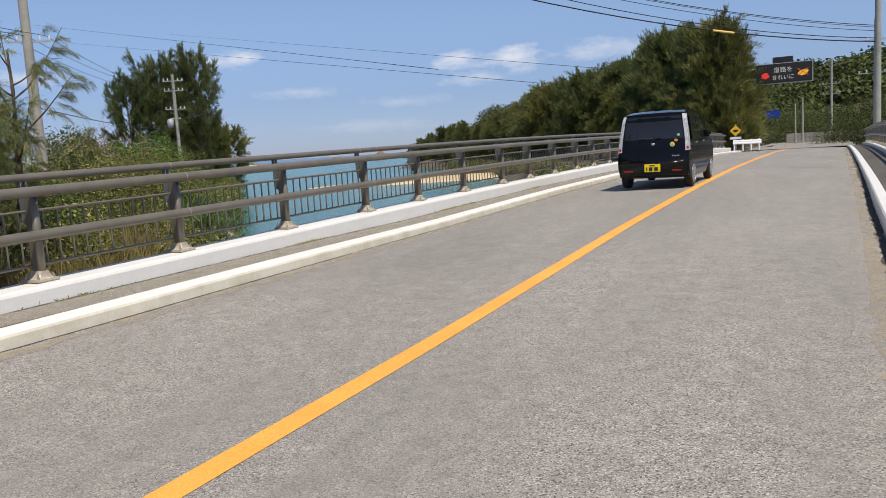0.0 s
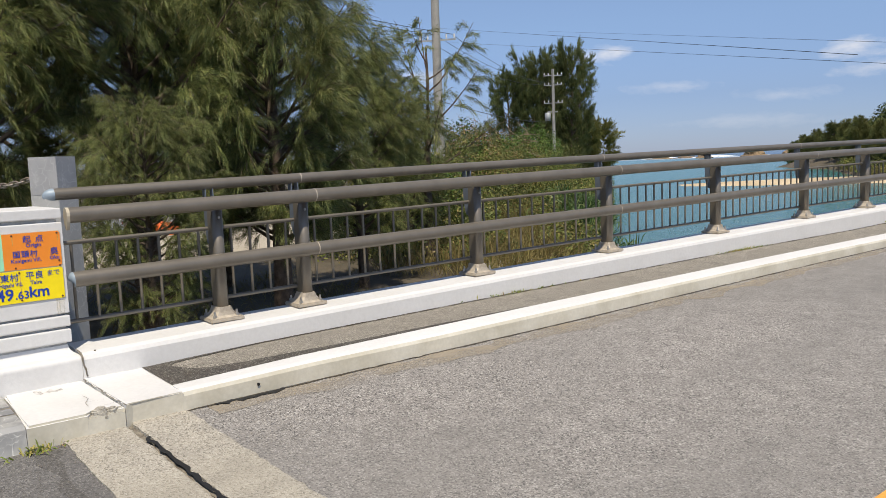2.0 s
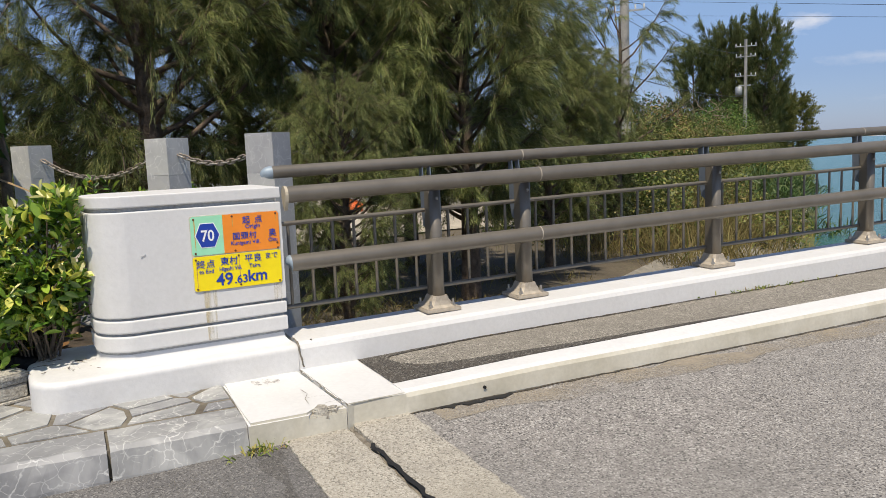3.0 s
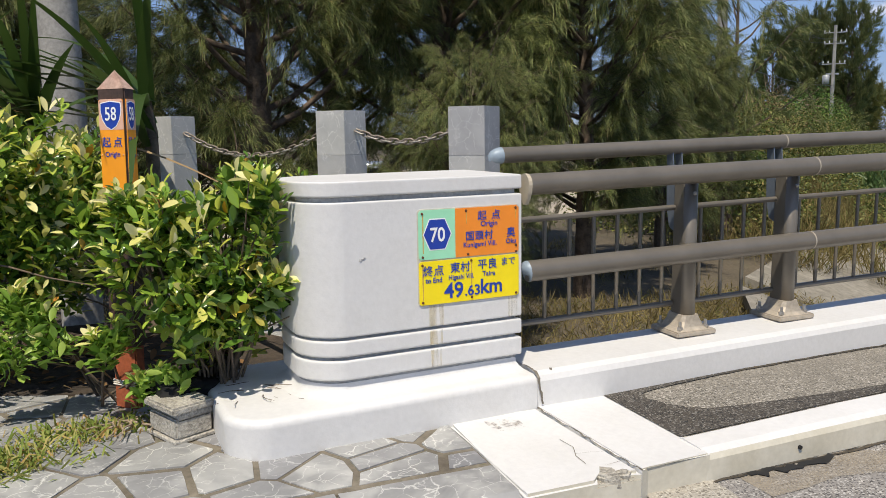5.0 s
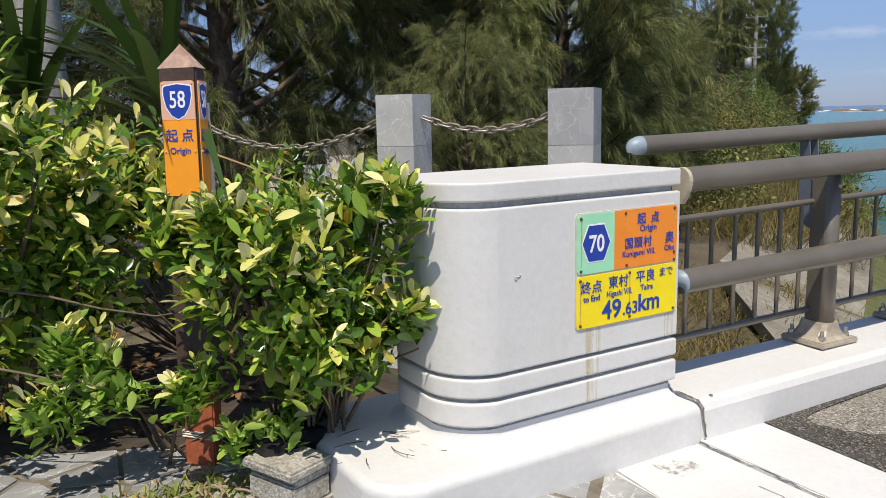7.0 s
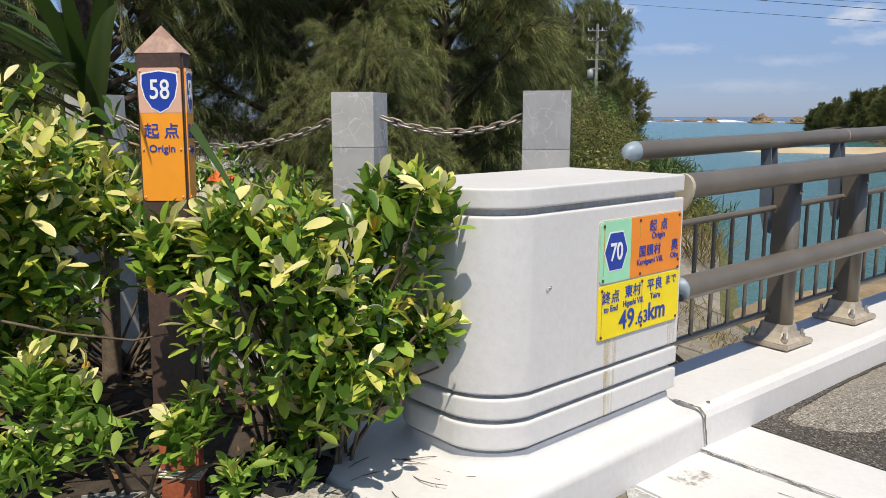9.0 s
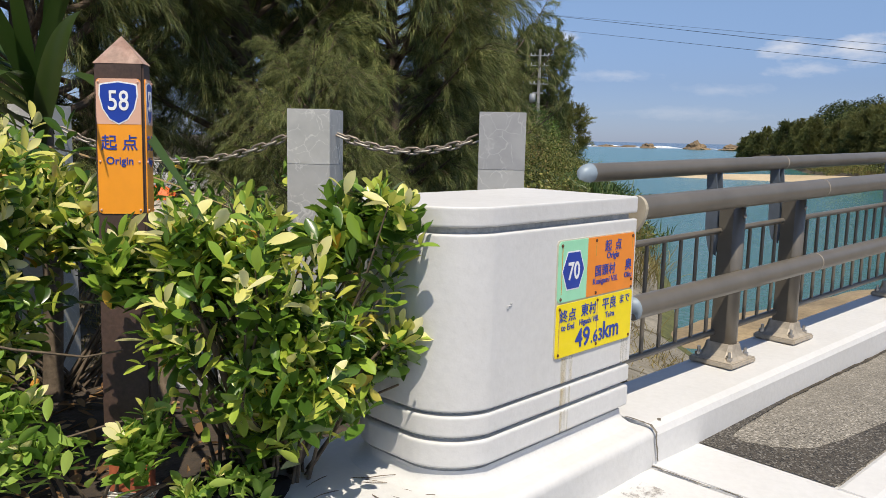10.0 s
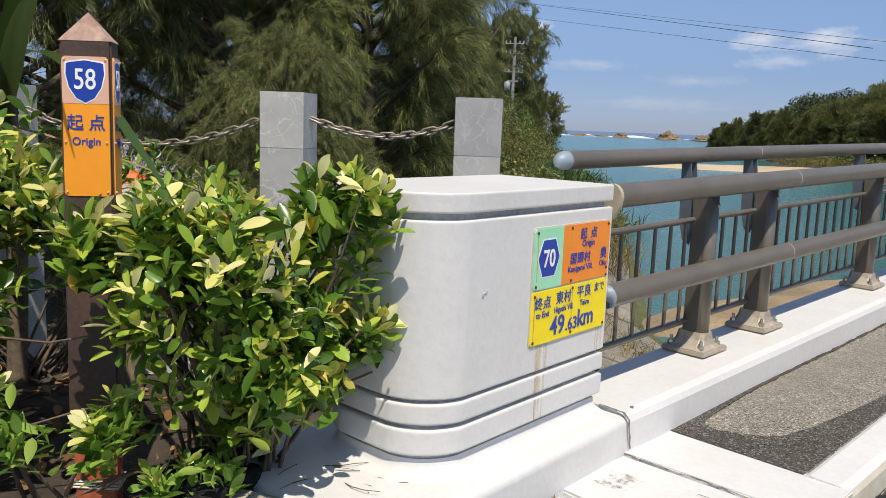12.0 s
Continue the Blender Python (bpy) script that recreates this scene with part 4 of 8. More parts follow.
bm = bmesh.new()
loft(bm, lambda i: rounded(-0.012, 1.385 - i, -0.125 + i, 0.72 - i, 0.16 - i), -0.05, 0.272, 0.032)
ob = done(bm, "pillar_plinth", M_WHITE, smooth=True)
ob.matrix_basis = PED
tagged(ob, "low white-painted concrete plinth with a rounded end", "plinth", kind="structure")

M_ORANGE = plain("sign_orange", (0.88, 0.27, 0.03), 0.35, var=0.05)
M_GREEN = plain("sign_green", (0.33, 0.74, 0.48), 0.35, var=0.05)
M_YELLOW = plain("sign_yellow", (0.92, 0.72, 0.015), 0.35, var=0.05)
M_BLUE = plain("sign_blue", (0.012, 0.05, 0.35), 0.35, var=0.05)
M_SIGNWHITE = plain("sign_white", (0.85, 0.85, 0.85), 0.35, var=0.03)
M_PINK = plain("sign_pink", (0.72, 0.42, 0.30), 0.4, var=0.05)
M_RUST = worn("rust", (0.23, 0.085, 0.03), (0.10, 0.04, 0.02), 0.9, 120, 20, 0.4)

# plane of the sign: x along the face towards the bridge, y up, z out of the face; origin at the plate's lower left
SIGN = PED @ Matrix(((-1, 0, 0, 0.522), (0, 0, 1, 0.004), (0, 1, 0, 0.636), (0, 0, 0, 1)))
# (PED's y points away from the face)


def sheet(bm, outline, z0, z1):
    lo = [bm.verts.new((x, y, z0)) for x, y in outline]
    hi = [bm.verts.new((x, y, z1)) for x, y in outline]
    n = len(outline)
    bm.faces.new(hi)
    bm.faces.new(list(reversed(lo)))
    for k in range(n):
        bm.faces.new((lo[k], lo[(k + 1) % n], hi[(k + 1) % n], hi[k]))
    return bm


def soft_rect(x0, x1, y0, y1, r, n=4):
    pts = []
    for cx, cy, a0 in ((x1 - r, y0 + r, -90), (x1 - r, y1 - r, 0), (x0 + r, y1 - r, 90), (x0 + r, y0 + r, 180)):
        for k in range(n + 1):
            a = radians(a0 + 90 * k / n)
            pts.append((cx + r * math.cos(a), cy + r * math.sin(a)))
    return pts


sign = empty("route_sign")
tagged(sign, "rust-spotted enamel route sign plates screwed to the white pillar", "sign")
W, H = 0.503, 0.420


def sign_part(name, outline, z0, z1, mt, label=""):
    bm = bmesh.new()
    sheet(bm, outline, z0, z1)
    ob = part(name, bm, mt, sign, label)
    ob.matrix_basis = SIGN
    return ob


M_RIM = plain("sign_rim", (0.55, 0.52, 0.42), 0.5)
sign_part("backing_plate", soft_rect(-0.004, W + 0.004, -0.004, H + 0.004, 0.016), -0.006, 0.0, M_RIM)
sign_part("yellow_plate", soft_rect(0, W, 0.0, 0.194, 0.013), 0.0, 0.003, M_YELLOW, "yellow lower plate")
sign_part("orange_plate", [(0.178, 0.202), (W - 0.012, 0.202), (W, 0.212), (W, H - 0.012), (W - 0.012, H), (0.178, H)], 0.0, 0.003, M_ORANGE, "orange upper plate")
sign_part("green_plate", [(0.012, 0.202), (0.178, 0.202), (0.178, H), (0.012, H), (0, H - 0.012), (0, 0.214)], 0.0, 0.003, M_GREEN, "pale green upper plate")


def hexagon(cx, cy, w, h):
    return [(cx - w, cy), (cx - w * 0.55, cy - h), (cx + w * 0.55, cy - h), (cx + w, cy), (cx + w * 0.55, cy + h), (cx - w * 0.55, cy + h)]


sign_part("hexagon_border", hexagon(0.090, 0.312, 0.070, 0.070), 0.003, 0.0038, M_SIGNWHITE)
sign_part("hexagon", hexagon(0.090, 0.312, 0.065, 0.065), 0.0038, 0.0048, M_BLUE, "blue hexagon route shield")


def word(text, size, x, y, mt=M_BLUE, squeeze=1.0, bold=0.0, gap=1.0, z=0.0045):
    return lettering(text, size, x, y, z, mt, sign, SIGN, "lettering", "CENTER", squeeze, bold, gap)


word("70", 0.088, 0.090, 0.281, M_SIGNWHITE, 0.85, 0.0015, z=0.006)
word("起  点", 0.046, 0.348, 0.366, gap=0.98, bold=0.0004)
word("Origin", 0.034, 0.348, 0.334, bold=0.0004)
word("国頭村", 0.045, 0.298, 0.277, gap=1.12, bold=0.0004)
word("奥", 0.048, 0.462, 0.280, bold=0.0004)
word("Kunigami Vill.", 0.031, 0.302, 0.244, squeeze=0.95, bold=0.0004, gap=1.05)
word("Oku", 0.031, 0.462, 0.247, bold=0.0004)
word("終点", 0.050, 0.068, 0.132, gap=1.12, bold=0.0004)
word("東村", 0.050, 0.200, 0.138, gap=1.05, bold=0.0004)
word("平良", 0.050, 0.338, 0.142, gap=1.05, bold=0.0004)
word("まで", 0.040, 0.446, 0.150, gap=1.0)
word("to End", 0.032, 0.070, 0.098, bold=0.0005, squeeze=0.95)
word("Higashi Vill.", 0.032, 0.205, 0.103, bold=0.0003, squeeze=0.86)
word("Taira", 0.032, 0.345, 0.106, bold=0.0003)
word("49", 0.098, 0.168, 0.022, bold=0.0016, squeeze=0.98)
word(".63", 0.066, 0.262, 0.024, bold=0.0010)
word("km", 0.094, 0.358, 0.027, bold=0.0018)
for k, (x, y) in enumerate([(0.018, 0.405), (0.232, 0.408), (0.486, 0.408), (0.018, 0.214), (0.24, 0.212), (0.488, 0.236), (0.016, 0.178), (0.256, 0.182), (0.489, 0.206), (0.016, 0.012), (0.258, 0.014), (0.489, 0.012)]):
    bm = bmesh.new()
    bmesh.ops.create_uvsphere(bm, u_segments=8, v_segments=5, radius=0.0065)
    ob = part("rusty_screw", bm, M_RUST, sign, "rusted screw head")
    ob.matrix_basis = SIGN @ Matrix.Translation((x, y, 0.0045)) @ Matrix.Diagonal((1, 1, 0.5, 1))
# rust runs below the screws and on the wall
M_RUN = worn("rust_run", (0.60, 0.36, 0.08), (0.70, 0.48, 0.12), 0.6, 80, 14, 0.2)
for k, (x, y, w, h, z) in enumerate([(0.0215, 0.23, 0.006, 0.17, 0.0034), (0.234, 0.35, 0.004, 0.06, 0.0034), (0.258, 0.02, 0.005, 0.16, 0.0034), (0.018, 0.02, 0.006, 0.15, 0.0034), (0.488, 0.36, 0.004, 0.05, 0.0034)]):
    sign_part("rust_streak", [(x - w * 0.3, y), (x + w * 0.3, y), (x + w * 0.5, y + h * 0.6), (x + w * 0.4, y + h), (x - w * 0.5, y + h), (x - w * 0.5, y + h * 0.5)], z - 0.001, z, M_RUN, "thin brown rust streak")
for z0, z1, x0, x1 in ((0.536, 0.634, 0.045, 0.120), (0.452, 0.516, 0.050, 0.112), (0.350, 0.428, 0.055, 0.105), (0.536, 0.634, 0.452, 0.500)):
    bm = bmesh.new()
    sheet(bm, [(x0, z0 - 0.636), (x1, z0 - 0.636), (x1, z1 - 0.636), (x0, z1 - 0.636)], -0.0035, -0.0025)
    ob = done(bm, "rust_stain", M_RUSTFADE)
    ob.matrix_basis = SIGN
    tagged(ob, "faint brown rust stain run down the white pillar", "stain", kind="structure")

# grey scuff where the paint has flaked
for lx, lz, w, h in ((0.788, 0.862, 0.010, 0.012), (0.770, 0.872, 0.008, 0.006), (0.776, 0.866, 0.012, 0.004)):
    bm = bmesh.new()
    block(bm, lx - w / 2, lx + w / 2, -0.0006, 0.004, lz - h / 2, lz + h / 2, 0.0015, 1)
    ob = tagged(done(bm, "paint_scuff", M_SHADE_SCUFF), "small grey scuff in the white paint", "scuff", kind="structure")
    ob.matrix_basis = PED

# ---- route marker post ----
M_BROWN = worn("brown_post", (0.085, 0.05, 0.038), (0.06, 0.036, 0.028), 0.6, 70, 5, 0.2)
M_CAPTOP = worn("faded_cap", (0.50, 0.34, 0.27), (0.36, 0.21, 0.16), 0.8, 40, 14, 0.3)
M_TERRA = worn("terracotta_paint", (0.42, 0.11, 0.045), (0.34, 0.085, 0.035), 0.7, 50, 5, 0.3)
M_ORANGE2 = plain("marker_orange", (0.90, 0.33, 0.02), 0.4, var=0.05)
marker = empty("route_marker")
# the post leans back a little from its foot
marker.matrix_basis = Matrix.Translation((-7.134, 0.014, 0.11)) @ Matrix.Rotation(radians(-2.1), 4, "Y") @ Matrix.Rotation(radians(-1.25), 4, "X") @ Matrix.Rotation(radians(49.7), 4, "Z")
tagged(marker, "tapered brown square route marker post with orange sign plates", "marker post")
# own frame: front face looks to -y, x along it


def frustum(bm, a0, a1, b0, b1, z0, z1):
    lo = [bm.verts.new((x * a0, y0, z0)) for x, y0 in ((-1, b0[0]), (1, b0[0]), (1, b0[1]), (-1, b0[1]))]
    hi = [bm.verts.new((x * a1, y1, z1)) for x, y1 in ((-1, b1[0]), (1, b1[0]), (1, b1[1]), (-1, b1[1]))]
    bm.faces.new(list(reversed(lo)))
    bm.faces.new(hi)
    for k in range(4):
        bm.faces.new((lo[k], lo[(k + 1) % 4], hi[(k + 1) % 4], hi[k]))
    bmesh.ops.bevel(bm, geom=list(bm.edges), offset=0.006, segments=2, affect="EDGES", clamp_overlap=True)


bm = bmesh.new()
frustum(bm, 0.0765, 0.0755, (0.0, 0.068), (0.0, 0.066), 0.30, 1.505)
part("shaft", bm, M_BROWN, marker)
bm = bmesh.new()
frustum(bm, 0.064, 0.066, (0.002, 0.064), (0.002, 0.066), -0.15, 0.30)
part("lower_shaft", bm, M_TERRA, marker, "terracotta-painted lower part")
bm = bmesh.new()
lo = [bm.verts.new(p) for p in ((-0.0775, -0.001, 1.500), (0.0775, -0.001, 1.500), (0.0775, 0.068, 1.500), (-0.0775, 0.068, 1.500))]
tip = bm.verts.new((0, 0.034, 1.588))
bm.faces.new(list(reversed(lo)))
for k in range(4):
    bm.faces.new((lo[k], lo[(k + 1) % 4], tip))
part("cap", bm, M_CAPTOP, marker, "faded pyramid cap")

SHIELD = [(-0.058, 0.052), (-0.05, 0.055), (0.0, 0.062), (0.05, 0.055), (0.058, 0.052), (0.060, 0.02), (0.050, -0.02), (0.028, -0.052), (0.0, -0.066), (-0.028, -0.052), (-0.050, -0.02), (-0.060, 0.02)]
for k, face in enumerate((Matrix(((1, 0, 0, 0), (0, 0, -1, 0), (0, 1, 0, 0), (0, 0, 0, 1))), Matrix(((0, 0, 1, 0.0765), (0.42, 0, 0, 0.035), (0, 1, 0, 0), (0, 0, 0, 1))))):
    bm = bmesh.new()
    sheet(bm, soft_rect(-0.068, 0.068, 1.038, 1.454, 0.012), -0.002, 0.003)
    plate = part("sign_plate", bm, M_ORANGE2, marker, "orange sign plate")
    plate.matrix_basis = face
    bm = bmesh.new()
    sheet(bm, [(-0.068, 1.315), (0.068, 1.315), (0.068, 1.443), (0.057, 1.454), (-0.057, 1.454), (-0.068, 1.443)], 0.003, 0.0038)
    part("upper_field", bm, M_PINK, plate, "faded pink field")
    bm = bmesh.new()
    sheet(bm, [(x * 1.0, 1.382 + y * 1.04) for x, y in reversed(SHIELD)], 0.0038, 0.0046)
    part("shield_border", bm, M_SIGNWHITE, plate)
    bm = bmesh.new()
    sheet(bm, [(x * 0.93, 1.382 + y * 0.97) for x, y in reversed(SHIELD)], 0.0046, 0.0054)
    part("shield", bm, M_BLUE, plate, "blue route shield")
    idm = Matrix.Identity(4)
    lettering("58", 0.086, 0, 1.358, 0.0066, M_SIGNWHITE, plate, idm, squeeze=0.78, bold=0.0008)
    lettering("起 点", 0.050, 0, 1.24, 0.0042, M_BLUE, plate, idm, bold=0.0004)
    lettering("Origin", 0.033, 0, 1.192, 0.0042, M_BLUE, plate, idm, bold=0.0004)
    for x, y in ((-0.060, 1.444), (0.060, 1.444), (-0.060, 1.20), (0.060, 1.20), (-0.060, 1.05), (0.060, 1.05)):
        bm = bmesh.new()
        bmesh.ops.create_uvsphere(bm, u_segments=6, v_segments=4, radius=0.004)
        part("screw", bm, M_PINK, plate).matrix_basis = Matrix.Translation((x, y, 0.004))
M_WIRE = plain("pale_wire", (0.66, 0.62, 0.54), 0.6)
bm = bmesh.new()
for q in range(3):
    z = 0.185 + 0.010 * q
    tube(bm, [(-0.069, 0.0, z - 0.07), (0.069, 0.0, z - 0.078), (0.071, 0.069, z - 0.07), (-0.070, 0.069, z - 0.074), (-0.069, 0.0, z - 0.07)], 0.004, 5, False)
part("wire_loop", bm, M_WIRE, marker, "pale wire wound round the foot")

# ---- stone posts and chain ----


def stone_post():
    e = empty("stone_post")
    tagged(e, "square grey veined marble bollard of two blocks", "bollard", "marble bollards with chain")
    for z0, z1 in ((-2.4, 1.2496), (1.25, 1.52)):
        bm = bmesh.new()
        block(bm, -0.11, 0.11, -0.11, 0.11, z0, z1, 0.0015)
        part("stone_block", bm, M_POSTMARBLE, e)
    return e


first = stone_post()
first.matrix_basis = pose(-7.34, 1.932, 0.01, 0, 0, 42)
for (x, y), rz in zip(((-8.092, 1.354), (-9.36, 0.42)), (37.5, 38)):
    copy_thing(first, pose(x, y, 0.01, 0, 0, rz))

M_CHAIN = worn("rusty_chain", (0.46, 0.42, 0.36), (0.26, 0.20, 0.15), 0.5, 80, 14, 0.3, 0.5)


def chain_link():
    bm = bmesh.new()
    pts = []
    for k in range(14):
        a = 2 * math.pi * k / 14
        pts.append(Vector((0.024 * math.cos(a) + (0.016 if math.cos(a) > 0 else -0.016), 0.0165 * math.sin(a), 0)))
    n = len(pts)
    rings = []
    for i, p in enumerate(pts):
        d = (pts[(i + 1) % n] - pts[i - 1]).normalized()
        u = Vector((0, 0, 1))
        w = d.cross(u)
        rings.append([bm.verts.new(p + 0.0062 * (math.cos(2 * math.pi * q / 6) * u + math.sin(2 * math.pi * q / 6) * w)) for q in range(6)])
    for i in range(n):
        r, s = rings[i], rings[(i + 1) % n]
        for q in range(6):
            bm.faces.new((r[q], s[q], s[(q + 1) % 6], r[(q + 1) % 6])).smooth = True
    bmesh.ops.recalc_face_normals(bm, faces=bm.faces)
    me = bpy.data.meshes.new("chain_link")
    bm.to_mesh(me)
    bm.free()
    me.materials.append(M_CHAIN)
    return me


LINK = chain_link()


def chain(a, b, sag):
    e = empty("chain")
    tagged(e, "rusty steel chain hanging slack between marble bollards", "chain", "chains between bollards")
    a, b = Vector(a), Vector(b)
    n = max(4, round((b - a).length * 1.06 / 0.056))
    pts = [a.lerp(b, k / n) - Vector((0, 0, sag * 4 * (k / n) * (1 - k / n))) for k in range(n + 1)]
    for k, (p, q) in enumerate(zip(pts, pts[1:])):
        d = (q - p).to_track_quat("X", "Z").to_matrix().to_4x4()
        share("chain_link", LINK, e, Matrix.Translation((p + q) / 2) @ d @ Matrix.Rotation(radians(90 if k % 2 else 0) + 0.3, 4, "X"))
    return e


chain((-8.005, 1.425, 1.41), (-7.427, 1.862, 1.41), 0.075)
chain((-9.27, 0.50, 1.41), (-8.18, 1.28, 1.41), 0.16)

# ---- paving, kerb stones and small things at the pillar's foot ----
paving = empty("pavement_stone")
tagged(paving, "crazy paving of grey marble slabs in sandy mortar", "paving", kind="structure")
M_MORTAR = worn("mortar", (0.22, 0.192, 0.145), (0.125, 0.105, 0.078), 0.95, 30, 5, 0.5, third=(0.12, 0.115, 0.06))
bm = bmesh.new()
slab(bm, [(-5.86, -9), (-5.84, 1.333), (-6.4, 1.33), (-7.5, 1.35), (-9.0, 0.4), (-9.4, -9)], -0.3, 0.109)
part("mortar_bed", bm, M_MORTAR, paving)


def clip_half(poly, px, py, nx, ny):
    """The part of a polygon on the side of p that n points away from."""
    out = []
    for i, a in enumerate(poly):
        b = poly[(i + 1) % len(poly)]
        da, db = (a[0] - px) * nx + (a[1] - py) * ny, (b[0] - px) * nx + (b[1] - py) * ny
        if da <= 0:
            out.append(a)
        if (da < 0) != (db < 0):
            t = da / (da - db)
            out.append((a[0] + t * (b[0] - a[0]), a[1] + t * (b[1] - a[1])))
    return out


rnd = random.Random(17)
seeds = []
while len(seeds) < 330:
    p = (rnd.uniform(-9.1, -5.8), rnd.uniform(-5.3, 1.4))
    if all(math.hypot((p[0] - q[0]), (p[1] - q[1])) > rnd.choice((0.12, 0.18, 0.25)) for q in seeds):
        seeds.append(p)
bounds = [(-5.882, 0, 1, 0), (0, 1.325, 0, 1), (-9.0, 0, -1, 0), (0, -5.2, 0, -1)]
for i, (sx, sy) in enumerate(seeds):
    poly = [(sx - 0.7, sy - 0.7), (sx + 0.7, sy - 0.7), (sx + 0.7, sy + 0.7), (sx - 0.7, sy + 0.7)]
    for j, (tx, ty) in enumerate(seeds):
        d = math.hypot(tx - sx, ty - sy)
        if i == j or d > 1.3:
            continue
        nx, ny = (tx - sx) / d, (ty - sy) / d
        w = 0.006 + 0.014 * ((math.sin(37.0 * (sx + tx)) * math.cos(41.0 * (sy + ty)) + 1) / 2) ** 2
        poly = clip_half(poly, sx + nx * (d / 2 - w), sy + ny * (d / 2 - w), nx, ny)
    for px, py, nx, ny in bounds:
        poly = clip_half(poly, px, py, nx, ny) if poly else poly
    if len(poly) < 3:
        continue
    area = abs(sum(a[0] * b[1] - a[1] * b[0] for a, b in zip(poly, poly[1:] + poly[:1]))) / 2
    if area < 0.006:
        continue
    # broken edges
    rough = []
    for a, b in zip(poly, poly[1:] + poly[:1]):
        n = max(1, int(math.hypot(b[0] - a[0], b[1] - a[1]) / 0.07))
        for q in range(n):
            t = q / n
            x, y = a[0] + (b[0] - a[0]) * t, a[1] + (b[1] - a[1]) * t
            k = rnd.uniform(0.0, 0.045) if q else 0.03
            rough.append((x + (sx - x) * k, y + (sy - y) * k))
    bm = bmesh.new()
    h = 0.114 + rnd.uniform(-0.003, 0.004)
    slab(bm, rough, 0.06, h)
    part("paving_stone", bm, M_MARBLE, paving)

edge = empty("kerb_row")
tagged(edge, "row of grey veined marble kerb stones beside the road", "kerb", kind="structure")
bm = bmesh.new()
block(bm, -5.88, -5.588, -4.8, 1.318, -0.25, 0.104)
part("kerb_mortar", bm, M_MORTAR, edge)
y = 1.322
for k, ln in enumerate((0.62, 0.95, 0.9, 0.95, 0.9, 0.95, 0.9)):
    # rough-hewn: the front leans and both edges wander
    bm = bmesh.new()
    n = 16
    ring_rows = []
    for q in range(n + 1):
        yy = y - (ln - 0.014) * q / n
        w = [0.010 * noise.noise(Vector((yy * 7, 3.1 * c, k))) for c in range(5)]
        top = 0.118 + 0.002 * (k % 2)
        ring_rows.append([bm.verts.new(c) for c in ((-5.835, yy, -0.25), (-5.835 + w[0] * 0.9, yy, top + w[1] * 0.3), (-5.605 + w[2], yy, top + w[1] * 0.5), (-5.575 + w[3], yy, top - 0.022 + w[2]), (-5.552 + w[4] * 1.4, yy, -0.02 + w[0]), (-5.548, yy, -0.25))])
    for r, q in zip(ring_rows, ring_rows[1:]):
        for c in range(5):
            bm.faces.new((r[c], r[c + 1], q[c + 1], q[c]))
    bm.faces.new(ring_rows[0])
    bm.faces.new(ring_rows[-1])
    bmesh.ops.recalc_face_normals(bm, faces=bm.faces)
    part("kerb_stone", bm, M_MARBLE, edge)
    y -= ln

bm = bmesh.new()
block(bm, -0.145, 0.145, -0.115, 0.115, 0.0, 0.022, 0.005, 1)
block(bm, -0.135, 0.135, -0.100, 0.105, 0.020, 0.125, 0.010, 2)
block(bm, -0.140, 0.140, -0.082, 0.108, 0.120, 0.155, 0.006, 2)
block(bm, -0.150, 0.150, -0.118, 0.118, 0.150, 0.192, 0.010, 2)
ob = done(bm, "concrete_block", M_CONC)
ob.matrix_basis = pose(-6.69, 0.235, 0.112, 0, 0, 26) @ Matrix.Diagonal((0.84, 0.84, 0.84, 1))
tagged(ob, "weathered broken concrete block standing beside the plinth", "block")

M_TARBAG = plain("black_plastic", (0.012, 0.012, 0.012), 0.75, spec=0.2, var=0.3)
bm = bmesh.new()
bmesh.ops.create_icosphere(bm, subdivisions=4, radius=1.0)
for vtx in bm.verts:
    p = vtx.co.copy()
    k = 1 + 0.30 * noise.noise(p * 1.4) + 0.20 * abs(noise.noise(p * 3.1)) + 0.08 * abs(noise.noise(p * 8))
    q = (abs(p.x) ** 3.5 + abs(p.y) ** 3.5 + abs(p.z) ** 3.5) ** (1 / 3.5)
    vtx.co = Vector((p.x / q * 0.18 * k, p.y / q * 0.145 * k, max(p.z / q * 0.15 * k, -0.07)))
ob = done(bm, "black_bag", M_TARBAG, smooth=True)
ob.matrix_basis = pose(-6.86, 0.24, 0.262, 0, 0, 25) @ Matrix.Diagonal((0.85, 0.85, 0.40, 1))
tagged(ob, "crumpled black plastic sheet bundle lying on the concrete block", "plastic bundle")

# dark tar patch with an uneven outline at the start of the walkway
# (the pale, worn middle begins a hand's width from the slab and leaves a dark band along the kerb)
rnd = random.Random(3)
tar_x = [-6.335, -6.304, -6.285, -6.265, -6.21, -6.14, -6.07, -6.02, -5.975, -5.945, -5.915, -5.865, -5.83, -5.80, -5.775, -5.757]
tar_y = [3.1, 2.9, 2.45, 2.33, 2.30, 2.32, 2.35, 2.385, 2.44, 2.52, 2.65, 3.0, 3.4, 4.3, 4.9, 5.2]
bm = bmesh.new()
cols = []
for k in range(60):
    x = -6.335 + 0.578 * k / 59
    y1 = float(np.interp(x, tar_x, tar_y)) + rnd.uniform(-0.012, 0.012)
    ys_t = [2.147 + (y1 - 2.147) * q / 8 for q in range(9)]
    cols.append([bm.verts.new((x, y, WALK(y) + 0.0025)) for y in ys_t])
for r, q in zip(cols, cols[1:]):
    for k in range(8):
        bm.faces.new((r[k], q[k], q[k + 1], r[k + 1]))
